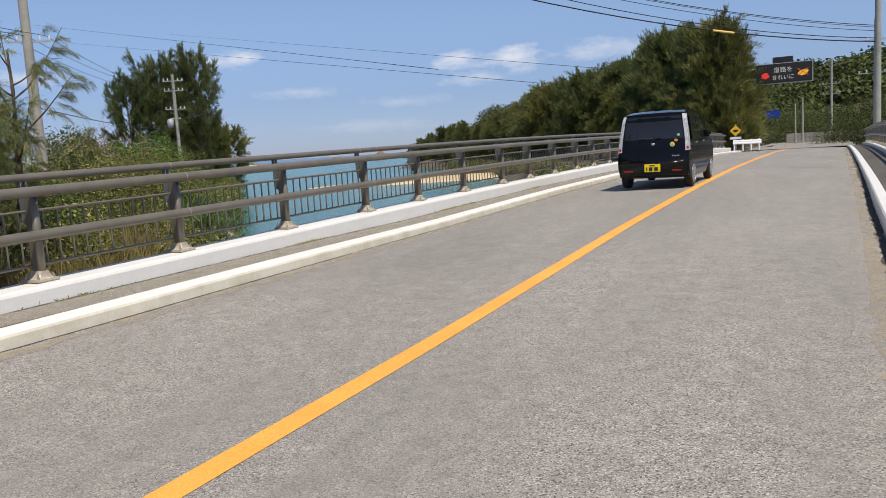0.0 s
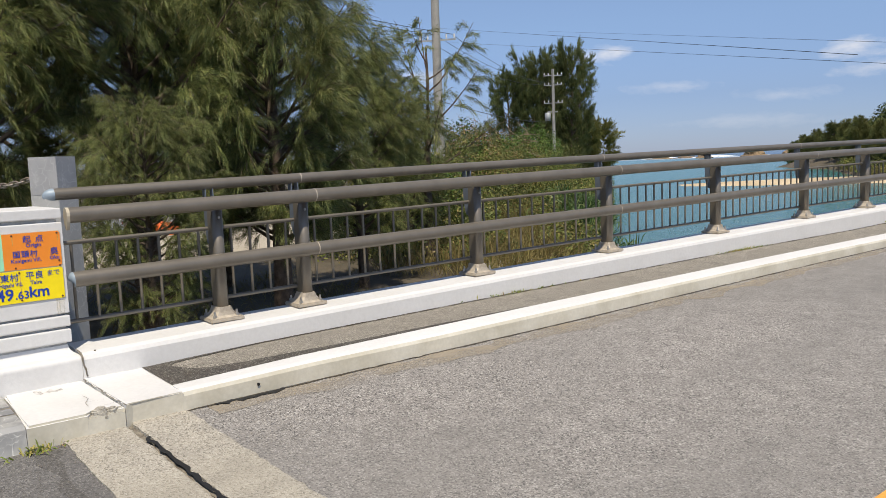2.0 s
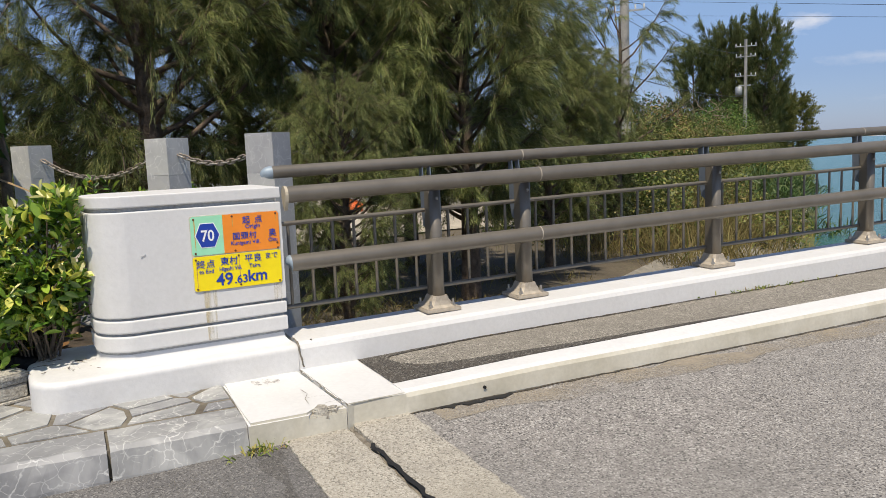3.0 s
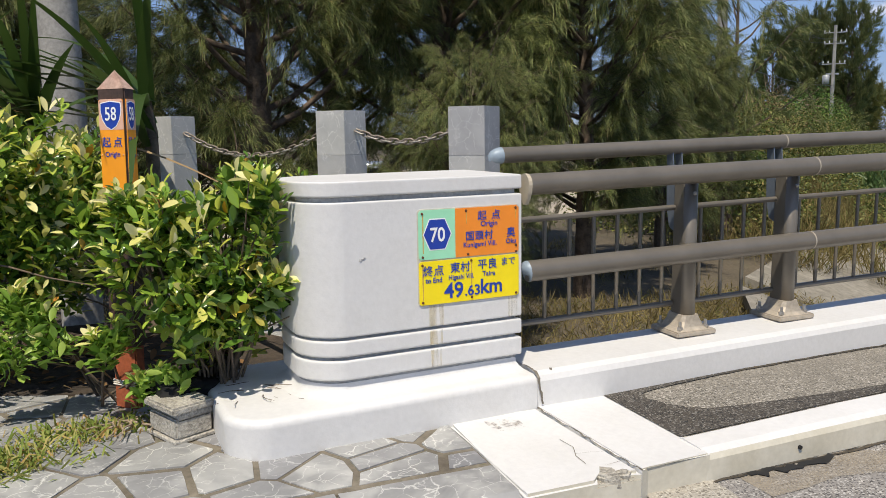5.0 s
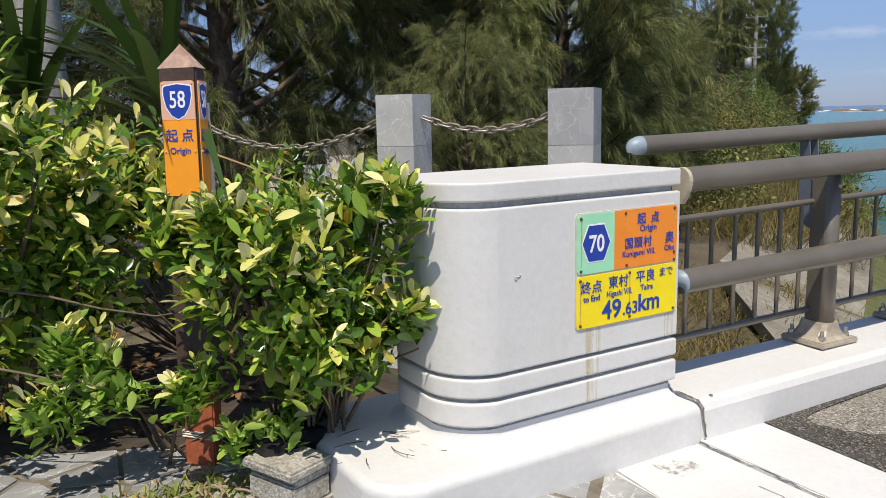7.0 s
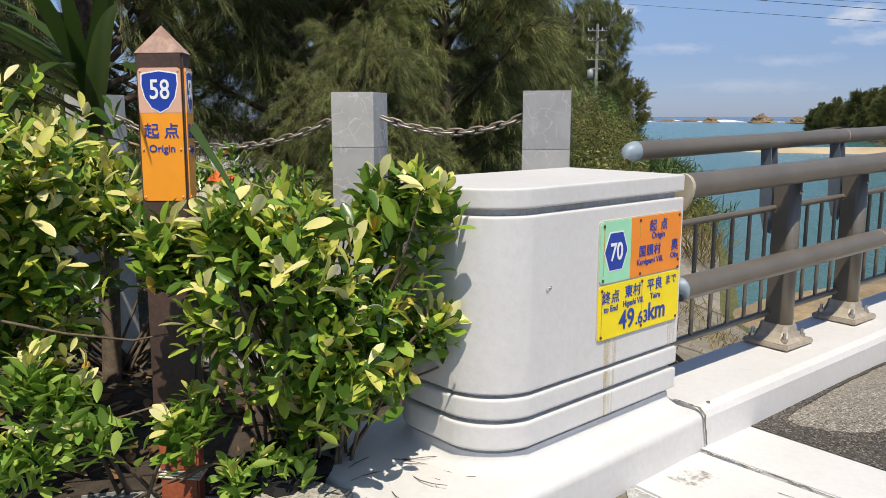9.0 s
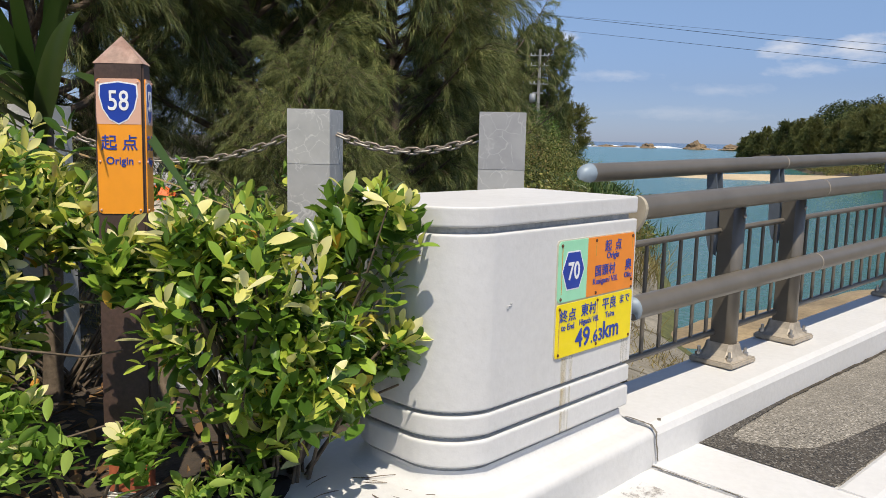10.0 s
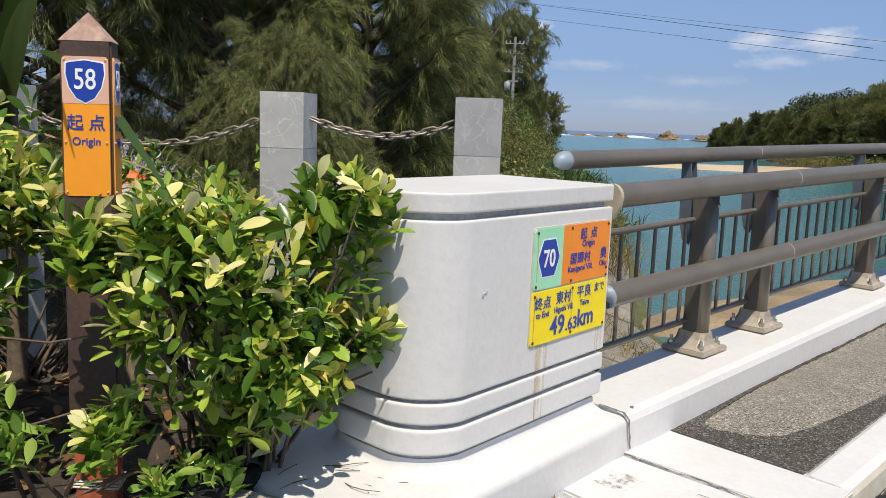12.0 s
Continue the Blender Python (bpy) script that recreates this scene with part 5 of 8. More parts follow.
tagged(done(bm, "tar_patch", M_TAR), "dark damp patch of older tar along the kerb", "patch", kind="structure")
# ---- shrubs beside the pillar ----
M_LEAF = leafy("shrub_leaves", ((0.0, (0.040, 0.090, 0.014)), (0.40, (0.132, 0.262, 0.036)), (0.72, (0.31, 0.47, 0.062)), (0.90, (0.56, 0.62, 0.10)), (0.985, (0.64, 0.60, 0.12)), (1.0, (0.80, 0.42, 0.04))), 0.30, 0.28, 0.6)
M_YOUNG = leafy("young_leaves", ((0.0, (0.52, 0.58, 0.10)), (0.30, (0.78, 0.74, 0.20)), (0.7, (0.90, 0.84, 0.38)), (0.95, (0.90, 0.85, 0.50)), (1.0, (0.75, 0.33, 0.04))), 0.35, 0.35, 0.5)
M_CREEPER = leafy("creeper_leaves", ((0.0, (0.13, 0.26, 0.04)), (0.5, (0.26, 0.42, 0.07)), (1.0, (0.44, 0.58, 0.12))), 0.35, 0.4, 0.4)
M_TWIG = worn("shrub_twigs", (0.20, 0.15, 0.105), (0.10, 0.075, 0.05), 0.9, 60, 10, 0.4)
M_STRAP = leafy("strap_leaves", ((0.0, (0.024, 0.050, 0.012)), (0.6, (0.052, 0.098, 0.022)), (0.9, (0.10, 0.150, 0.036)), (1.0, (0.20, 0.21, 0.05))), 0.24, 0.32, 0.45)


def unit_rows(a):
    return a / (np.linalg.norm(a, axis=-1, keepdims=True) + 1e-9)


def leaves(pos, way, up, length, width, curl):
    """Obovate leaves folded along the rib, rounded towards the tip."""
    n = len(pos)
    side = unit_rows(np.cross(way, up))
    nrm = np.cross(side, way)
    L, W = length[:, None], width[:, None]
    c = curl[:, None]

    def at(u, s, lift):
        return pos + way * (L * u) + side * (W * s) + nrm * (W * lift) - nrm * (L * c * u * u)

    rows = ((0.0, 0.03), (0.16, 0.22), (0.36, 0.40), (0.58, 0.50), (0.78, 0.44), (0.92, 0.24), (1.0, 0.02))
    cols = []
    for u, w in rows:
        cols += [at(u, w, 0.16 * w / 0.5), at(u, 0, -0.03), at(u, -w, 0.16 * w / 0.5)]
    m = len(cols)
    v = np.stack(cols, 1).reshape(-1, 3)
    q = []
    for r in range(len(rows) - 1):
        for c in (0, 1):
            i = 3 * r + c
            q += [(i, i + 1, i + 4), (i, i + 4, i + 3)]
    f = (np.arange(n) * m)[:, None, None] + np.array(q)[None]
    return v, f.reshape(-1, 3)


def shrub(name, blobs, shoots, seed, label, size=0.085, young=0.2, root=None, stems=6, limbs=7, leaf=None):
    """A broadleaf shrub: crooked stems from one foot, and shoots with whorls of leaves."""
    rng = np.random.default_rng(seed)
    r2 = random.Random(seed)
    top = empty(name)
    tagged(top, label, "shrub", "shrubs by the pillar")
    pts, outs = [], []
    weights = np.array([b[3] * b[4] * b[5] for b in blobs]) ** 0.67
    for b, n in zip(blobs, np.round(shoots * weights / weights.sum()).astype(int)):
        # sprays: shoots stand together at the ends of branches, with gaps between them
        heads = max(3, n // 5)
        d = unit_rows(rng.normal(size=(heads, 3)))
        r = rng.uniform(0.55, 1.0, (heads, 1)) ** 0.6 * (1 + 0.24 * np.sin(7 * d[:, :1] + seed) * np.cos(6 * d[:, 1:2]) + 0.24 * rng.normal(size=(heads, 1)))
        pick = rng.integers(0, heads, n)
        d = unit_rows(d[pick] + 0.22 * rng.normal(size=(n, 3)))
        r = r[pick] * rng.uniform(0.86, 1.06, (n, 1))
        pts.append(np.array(b[:3]) + d * r * np.array(b[3:]))
        outs.append(d)
    pts, outs = np.concatenate(pts), np.concatenate(outs)
    keep = pts[:, 2] > 0.16
    pts, outs = pts[keep], outs[keep]
    foot = np.array([np.mean([b[0] for b in blobs]), np.mean([b[1] for b in blobs]), 0.10])
    if root:
        foot = np.array([root[0], root[1], 0.10])
    # stems
    bm = bmesh.new()
    for k in range(0, len(pts), stems):
        e = Vector(pts[k])
        s = Vector(foot) + Vector((r2.uniform(-0.12, 0.12), r2.uniform(-0.12, 0.12), 0))
        m1 = s.lerp(e, 0.4) + Vector((r2.uniform(-0.05, 0.05), r2.uniform(-0.05, 0.05), 0.06))
        m2 = s.lerp(e, 0.75) + Vector((r2.uniform(-0.03, 0.03), r2.uniform(-0.03, 0.03), 0.03))
        tube(bm, [s, m1, m2, e], [0.0085, 0.0062, 0.0044, 0.0022], 5, False)
    part("stem_tangle", bm, M_TWIG, top)["kind"] = "stuff"
    # a few crooked main branches as thick as a thumb
    for k in range(limbs):
        e = Vector(pts[(k * 53 + 7) % len(pts)])
        s = Vector(foot) + Vector((r2.uniform(-0.06, 0.06), r2.uniform(-0.06, 0.06), -0.05))
        path = [s]
        for q in range(1, 5):
            path.append(s.lerp(e, q / 5) + Vector((r2.uniform(-0.05, 0.05), r2.uniform(-0.05, 0.05), 0.09 * math.sin(math.pi * q / 5))))
        path.append(e)
        bm = bmesh.new()
        tube(bm, path, [0.019, 0.016, 0.013, 0.010, 0.007, 0.004], 7)
        part("branch", bm, M_TWIG, top, "grey-brown crooked branch")
    per = 9
    idx = np.repeat(np.arange(len(pts)), per)
    n = len(idx)
    axis = unit_rows(outs[idx] * 0.7 + np.array([0, 0, 0.75]) + 0.35 * rng.normal(size=(len(pts), 3))[idx])
    k = np.tile(np.arange(per), len(pts))
    ang = k * 2.399 + rng.uniform(0, 6.28, len(pts))[idx]
    a = unit_rows(np.cross(axis, np.array([0.31, 0.22, 0.92])))
    b = np.cross(axis, a)
    ring = a * np.cos(ang)[:, None] + b * np.sin(ang)[:, None]
    open_ = (0.35 + 1.0 * (k / per))[:, None] * rng.uniform(0.7, 1.2, (n, 1))
    way = unit_rows(axis * 1.0 + ring * open_ * 1.5 + rng.normal(size=(n, 3)) * 0.38)
    pos = pts[idx] - axis * (0.15 * k / per)[:, None] + ring * 0.006
    up = unit_rows(axis + np.array([0, 0, 0.6]) + rng.normal(size=(n, 3)) * 0.5)
    ln = size * rng.uniform(0.65, 1.2, n) * (0.75 + 0.35 * k / per)
    is_young = (rng.uniform(0, 1, len(pts)) < young)[idx] & (k < 3) & (outs[idx][:, 2] > -0.35)
    ln = np.where(is_young, ln * 1.2, ln)
    for nm, sel, mt, lab in (("leaves", ~is_young, leaf or M_LEAF, "light green thin leaves" if leaf else "glossy green oval leaves"), ("young_leaves", is_young, M_YOUNG, "pale yellow young leaves")):
        v, f = leaves(pos[sel], way[sel], up[sel], ln[sel], ln[sel] * rng.uniform(0.36, 0.47, sel.sum()), rng.uniform(0.0, 0.25, sel.sum()))
        ob = raw(nm, v, f, mt, top, lab, smooth=True)
        ob["kind"] = "stuff"
    return top


shrub("shrub", [(-6.95, -0.07, 0.98, 0.10, 0.17, 0.12), (-6.80, 0.32, 0.88, 0.28, 0.32, 0.34), (-6.82, 0.16, 1.07, 0.20, 0.21, 0.14), (-6.66, 0.56, 0.86, 0.15, 0.15, 0.34), (-6.66, 0.50, 1.16, 0.13, 0.18, 0.13), (-6.66, 0.36, 0.70, 0.20, 0.20, 0.16), (-6.90, -0.10, 1.08, 0.05, 0.09, 0.06), (-6.62, 0.62, 1.22, 0.05, 0.10, 0.06), (-6.88, 0.50, 0.54, 0.13, 0.12, 0.14), (-6.78, 0.34, 0.52, 0.10, 0.12, 0.07), (-6.93, 0.42, 0.44, 0.11, 0.15, 0.10), (-6.50, 0.63, 1.18, 0.07, 0.09, 0.05), (-6.55, 0.64, 0.76, 0.06, 0.07, 0.10)], 425, 31,
      "bushy broadleaf shrub with yellow shoots against the white pillar", 0.085, 0.42, (-6.99, 0.44))
shrub("shrub", [(-7.62, -0.42, 1.12, 0.40, 0.42, 0.55), (-7.45, -0.75, 1.12, 0.40, 0.48, 0.52), (-7.75, -0.05, 1.05, 0.36, 0.32, 0.42), (-7.45, -1.35, 0.95, 0.5, 0.5, 0.7), (-7.34, -0.34, 1.14, 0.18, 0.20, 0.28), (-7.55, -0.55, 0.66, 0.25, 0.45, 0.16)], 960, 32,
      "dense dark-leaved shrub behind the route marker", 0.086, 0.62, (-8.0, -0.6), 90, 4)
creeper = shrub("creeper", [(-6.91, -0.03, 0.47, 0.06, 0.09, 0.10), (-6.91, 0.01, 0.55, 0.05, 0.06, 0.05), (-6.80, 0.16, 0.37, 0.05, 0.07, 0.045), (-6.84, 0.08, 0.32, 0.04, 0.06, 0.04), (-6.76, 0.26, 0.37, 0.04, 0.06, 0.04), (-7.06, -0.38, 0.64, 0.07, 0.16, 0.10), (-7.02, -0.23, 0.53, 0.04, 0.10, 0.05), (-7.05, -0.44, 0.48, 0.06, 0.14, 0.07)], 110, 33, "light green creeper climbing over the marker's foot", 0.070, 0.30, (-7.30, -0.02), 14, 0, M_CREEPER)
# long thin runners of the creeper
for pts in ([(-7.40, -0.85, 0.62), (-7.22, -0.55, 0.555), (-7.15, -0.34, 0.48), (-7.10, -0.19, 0.49), (-7.03, -0.05, 0.53), (-6.97, 0.06, 0.54)],
            [(-7.45, -0.75, 0.86), (-7.26, -0.44, 0.81), (-7.21, -0.28, 0.755), (-7.15, -0.10, 0.715), (-7.10, 0.0, 0.73)],
            [(-6.80, 0.46, 0.46), (-6.74, 0.56, 0.50), (-6.68, 0.66, 0.56), (-6.62, 0.72, 0.60)]):
    bm = bmesh.new()
    tube(bm, pts, [0.0055 - 0.0006 * k for k in range(len(pts))], 6)
    part("runner", bm, M_TWIG, creeper, "thin brown runner")
shrub("shrub", [(-8.6, 1.0, 0.85, 0.5, 0.5, 0.45), (-8.9, -0.4, 0.8, 0.5, 0.6, 0.6)], 260, 34, "shaded shrub behind the marble bollards", 0.085, 0.05, None, 6, 0)


def strap(base, az, length, width, rise, arch, n=9):
    """A long folded strap leaf: rows of three points."""
    rows = []
    d = np.array([math.cos(az), math.sin(az), 0.0])
    side = np.array([-math.sin(az), math.cos(az), 0.0])
    for k in range(n):
        u = k / (n - 1)
        p = np.array(base) + d * length * (u * math.cos(rise) + 0.25 * arch * u * u) + np.array([0, 0, length * (u * math.sin(rise) - arch * u * u)])
        w = width * 0.5 * min(1.0, 0.45 + 2.0 * u) * (1 - u ** 2.2) + 0.0015
        rows.append((p - side * w + np.array([0, 0, 0.25 * w]), p, p + side * w + np.array([0, 0, 0.25 * w])))
    v = np.array(rows).reshape(-1, 3)
    f = []
    for k in range(n - 1):
        for c in range(2):
            i = 3 * k + c
            f.append((i, i + 1, i + 4, i + 3))
    return v, np.array(f)


def strap_plant(x, y, z, count, seed, label, az0, az1, size, wide=(0.055, 0.095), wilt=0.16):
    """A stout stem with a crown of broad, keeled, arching blades; some are dry."""
    r2 = random.Random(seed)
    top = empty("strap_leaved_plant")
    tagged(top, label, "plant", "strap-leaved plants")
    bm = bmesh.new()
    tube(bm, [(x + 0.10, y - 0.05, 0.0), (x + 0.04, y, z * 0.5), (x, y, z), (x, y, z + 0.25)], [0.05, 0.045, 0.042, 0.02], 8)
    part("stem", bm, M_TWIG, top)
    for k in range(count):
        dry = r2.random() < wilt
        rise = r2.uniform(-25, 25) if dry else r2.uniform(10, 58)
        v, f = strap((x + r2.uniform(-0.04, 0.04), y + r2.uniform(-0.04, 0.04), z + r2.uniform(-0.10, 0.22)), radians(az0 + (az1 - az0) * (k + r2.uniform(0, 1)) / count), size * r2.uniform(0.6, 1.1), r2.uniform(*wide) * (0.6 if dry else 1.0), radians(rise), r2.uniform(0.10, 0.5), 11)
        raw("dry_leaf" if dry else "leaf", v, f, M_DRYSTRAP if dry else M_STRAP, top, "dry brown blade" if dry else "", smooth=True)
    return top


M_DRYSTRAP = leafy("dry_strap_leaves", ((0.0, (0.26, 0.17, 0.08)), (1.0, (0.44, 0.31, 0.17))), 0.2, 0.7, 0.2)
strap_plant(-8.70, 0.25, 1.42, 24, 3, "clump of broad arching dark strap leaves behind the route marker", -160, 10, 1.75, (0.06, 0.095))
strap_plant(-8.90, -0.45, 1.36, 26, 5, "clump of broad arching dark strap leaves rising over the shrub", -170, 40, 1.6, (0.06, 0.095))
strap_plant(-8.45, -1.10, 1.20, 20, 6, "clump of broad arching dark strap leaves rising over the shrub", -190, 60, 1.35, (0.055, 0.085))
strap_plant(-8.3, 0.62, 0.45, 8, 4, "few upright strap leaves beside the bollards", 0, 340, 1.05, (0.04, 0.06), 0.0)

# grass and litter at the pavement's edge
M_TUFT = leafy("tuft_grass", ((0.0, (0.14, 0.21, 0.04)), (0.5, (0.28, 0.34, 0.08)), (0.8, (0.44, 0.40, 0.14)), (1.0, (0.46, 0.27, 0.10))), 0.3, 0.6, 0.2)


def tuft(x, y, z, n, length, spread, seed, label):
    rng = np.random.default_rng(seed)
    pos = np.stack([x + rng.normal(size=n) * spread[0], y + rng.normal(size=n) * spread[1], np.full(n, z)], 1)
    way = unit_rows(np.stack([rng.normal(size=n) * 0.8, rng.normal(size=n) * 0.8, np.full(n, 0.9)], 1))
    side = unit_rows(np.cross(way, rng.normal(size=(n, 3))))
    ln = (length * rng.uniform(0.4, 1.2, n))[:, None]
    w = 0.0042
    mid = pos + way * ln * 0.55
    tip = pos + way * ln * 0.9 - np.array([0, 0, 1.0]) * ln * rng.uniform(0.1, 0.6, (n, 1))
    v = np.stack([pos - side * w, pos + side * w, mid + side * w, mid - side * w, tip], 1).reshape(-1, 3)
    i = np.arange(n) * 5
    f = np.concatenate([np.stack([i, i + 1, i + 2], 1), np.stack([i, i + 2, i + 3], 1), np.stack([i + 3, i + 2, i + 4], 1)])
    ob = raw("grass_tuft", v, f, M_TUFT)
    return tagged(ob, label, "grass", kind="stuff")


tuft(-6.62, -0.55, 0.105, 760, 0.13, (0.10, 0.20), 41, "half-dry grass growing out of the paving joint")
tuft(-6.86, -0.15, 0.105, 420, 0.11, (0.08, 0.15), 42, "half-dry grass and roots at the marker's foot")
tuft(-6.55, -0.95, 0.105, 620, 0.13, (0.10, 0.2), 46, "half-dry grass growing out of the paving joint")
tuft(-5.51, 1.36, -0.02, 55, 0.085, (0.025, 0.05), 43, "small dry weed tuft in the gutter by the slab")
for k, (y, n) in enumerate(((9.2, 120), (13.8, 140), (14.6, 110), (5.6, 60), (18.5, 130))):
    tuft(-6.31, y, float(WALK(y)), n, 0.05, (0.012, 0.25), 60 + k, "thin line of dry weeds along the white strip")

# bare roots and twigs
M_ROOT = worn("bleached_root", (0.42, 0.33, 0.24), (0.28, 0.21, 0.15), 0.9, 60, 10, 0.4)
r2 = random.Random(8)
bm = bmesh.new()
for k in range(9):
    a = Vector((-6.93 + r2.uniform(-0.05, 0.05), 0.02 + r2.uniform(-0.05, 0.08), 0.125))
    pts = [a]
    h = r2.uniform(-1.2, 0.9)
    for q in range(5):
        h += r2.uniform(-0.5, 0.5)
        a = a + Vector((math.cos(h) * 0.055, math.sin(h) * 0.055, r2.uniform(-0.008, 0.012)))
        a.z = max(0.122, a.z)
        pts.append(a)
    tube(bm, pts, [0.006, 0.006, 0.005, 0.004, 0.003, 0.002], 5)
tagged(done(bm, "roots", M_ROOT), "bleached thin roots lying round the marker's foot", "roots", kind="stuff")
bm = bmesh.new()
for k in range(16):
    a = Vector((-6.72 + r2.uniform(-0.12, 0.12), 0.56 + r2.uniform(-0.10, 0.12), 0.262))
    pts = [a]
    h = r2.uniform(-1.4, 0.6)
    for q in range(4):
        h += r2.uniform(-0.4, 0.4)
        a = a + Vector((math.cos(h) * 0.05, math.sin(h) * 0.05, r2.uniform(-0.004, 0.01)))
        a.z = max(0.260, a.z)
        pts.append(a)
    tube(bm, pts, [0.0028, 0.0024, 0.002, 0.0016, 0.001], 4)
tagged(done(bm, "dry_twigs", M_TWIG), "dry vine twigs lying on the white plinth", "twigs", kind="stuff")

# dark bed of soil and dead leaves under the shrubs
M_BED = worn("litter_soil", (0.075, 0.055, 0.038), (0.035, 0.027, 0.02), 0.95, 20, 4, 0.8, depth=0.02, third=(0.12, 0.08, 0.045))
bm = bmesh.new()
slab(bm, [(-9.2, -5.0), (-7.9, -5.0), (-7.62, -1.4), (-7.62, -0.70), (-7.38, -0.10), (-7.10, 0.20), (-6.94, 0.56), (-7.5, 1.30), (-9.0, 0.40)], 0.05, 0.121)
tagged(done(bm, "soil_bed", M_BED), "dark soil bed strewn with dead leaves under the shrubs", "soil", kind="structure")
M_DEADLEAF = leafy("dead_leaves", ((0.0, (0.12, 0.065, 0.03)), (0.5, (0.24, 0.13, 0.055)), (0.85, (0.34, 0.20, 0.09)), (1.0, (0.42, 0.30, 0.16))), 0.2, 0.7, 0.2)
rng = np.random.default_rng(77)
n = 900
px = rng.uniform(-8.6, -6.85, n)
py = rng.uniform(-2.6, 0.6, n)
keep = px < -6.86 - 0.75 * (0.42 - py).clip(0, 1.2) - 0.10
px, py = px[keep], py[keep]
n = len(px)
way = unit_rows(np.stack([rng.normal(size=n), rng.normal(size=n), rng.normal(size=n) * 0.15], 1))
v, f = leaves(np.stack([px, py, 0.128 + 0.02 * rng.random(n)], 1), way, unit_rows(np.array([0, 0, 1.0]) + 0.25 * rng.normal(size=(n, 3))), rng.uniform(0.05, 0.10, n), rng.uniform(0.02, 0.045, n), rng.uniform(-0.3, 0.2, n))
tagged(raw("leaf_litter", v, f, M_DEADLEAF, smooth=True), "scattered dry brown dead leaves under the shrubs", "leaves", kind="stuff")
# ---- trees and shrubs ----
M_BARK = worn("bark", (0.17, 0.125, 0.09), (0.08, 0.058, 0.042), 0.95, 25, 6, 0.8, depth=0.02)
M_DRYWOOD = worn("dry_twigs", (0.34, 0.25, 0.17), (0.22, 0.16, 0.11), 0.95, 25, 6, 0.6, depth=0.01)
M_NEEDLE = leafy("casuarina_needles", ((0.0, (0.045, 0.068, 0.024)), (0.35, (0.140, 0.178, 0.058)), (0.75, (0.275, 0.31, 0.105)), (0.93, (0.43, 0.43, 0.165)), (1.0, (0.34, 0.25, 0.12))), 0.34, 0.5, 0.3, wide=0.8)
M_NEEDLE_FAR = leafy("far_casuarina_needles", ((0.0, (0.085, 0.118, 0.046)), (0.5, (0.155, 0.182, 0.068)), (1.0, (0.26, 0.265, 0.105))), 0.32, 0.6, 0.2, wide=0.35, each=((0.0, (0.72, 0.80, 0.80)), (0.5, (1.0, 0.98, 0.95)), (1.0, (1.35, 1.15, 0.95))))
M_VINE = leafy("vine_leaves", ((0.0, (0.040, 0.065, 0.015)), (0.5, (0.145, 0.175, 0.042)), (0.80, (0.26, 0.275, 0.075)), (1.0, (0.36, 0.27, 0.10))), 0.3, 0.5, 0.3, wide=0.5)
M_REED = leafy("dry_reeds", ((0.0, (0.16, 0.13, 0.05)), (0.5, (0.26, 0.205, 0.085)), (0.85, (0.33, 0.27, 0.12)), (1.0, (0.14, 0.17, 0.045))), 0.3, 0.7, 0.1, wide=0.6)
M_PANDAN = leafy("pandan_leaves", ((0.0, (0.035, 0.075, 0.02)), (0.6, (0.075, 0.13, 0.035)), (1.0, (0.15, 0.18, 0.06))), 0.25, 0.4, 0.4)
M_FRESH = leafy("fresh_vine_leaves", ((0.0, (0.030, 0.075, 0.014)), (0.5, (0.085, 0.185, 0.032)), (1.0, (0.20, 0.31, 0.060))), 0.3, 0.5, 0.3, wide=0.5)
M_WITHER = leafy("withered_leaves", ((0.0, (0.11, 0.070, 0.035)), (0.5, (0.22, 0.150, 0.070)), (1.0, (0.33, 0.26, 0.11))), 0.2, 0.7, 0.2, wide=0.5)
M_HILL = leafy("hill_leaves", ((0.0, (0.032, 0.048, 0.017)), (0.5, (0.065, 0.088, 0.028)), (1.0, (0.125, 0.14, 0.05))), 0.2, 0.7, 0.15, wide=0.06)


def strands(pos, way, length, width, droop, rng):
    """Thin bent blades: two triangles each. pos, way: arrays of n x 3."""
    n = len(pos)
    side = np.cross(way, rng.normal(size=(n, 3)))
    side /= np.linalg.norm(side, axis=1, keepdims=True) + 1e-9
    mid = pos + way * (length * 0.5)[:, None]
    tip = pos + way * (length * 0.88)[:, None] + np.array([0, 0, -1.0]) * (length * droop)[:, None]
    w = (width * 0.5)[:, None]
    v = np.stack([pos - side * w * 0.6, mid - side * w, mid + side * w, tip], 1).reshape(-1, 3)
    i = np.arange(n) * 4
    f = np.stack([np.stack([i, i + 1, i + 2], 1), np.stack([i + 1, i + 3, i + 2], 1)], 1).reshape(-1, 3)
    return v, f


def unit(a):
    return a / (np.linalg.norm(a, axis=-1, keepdims=True) + 1e-9)


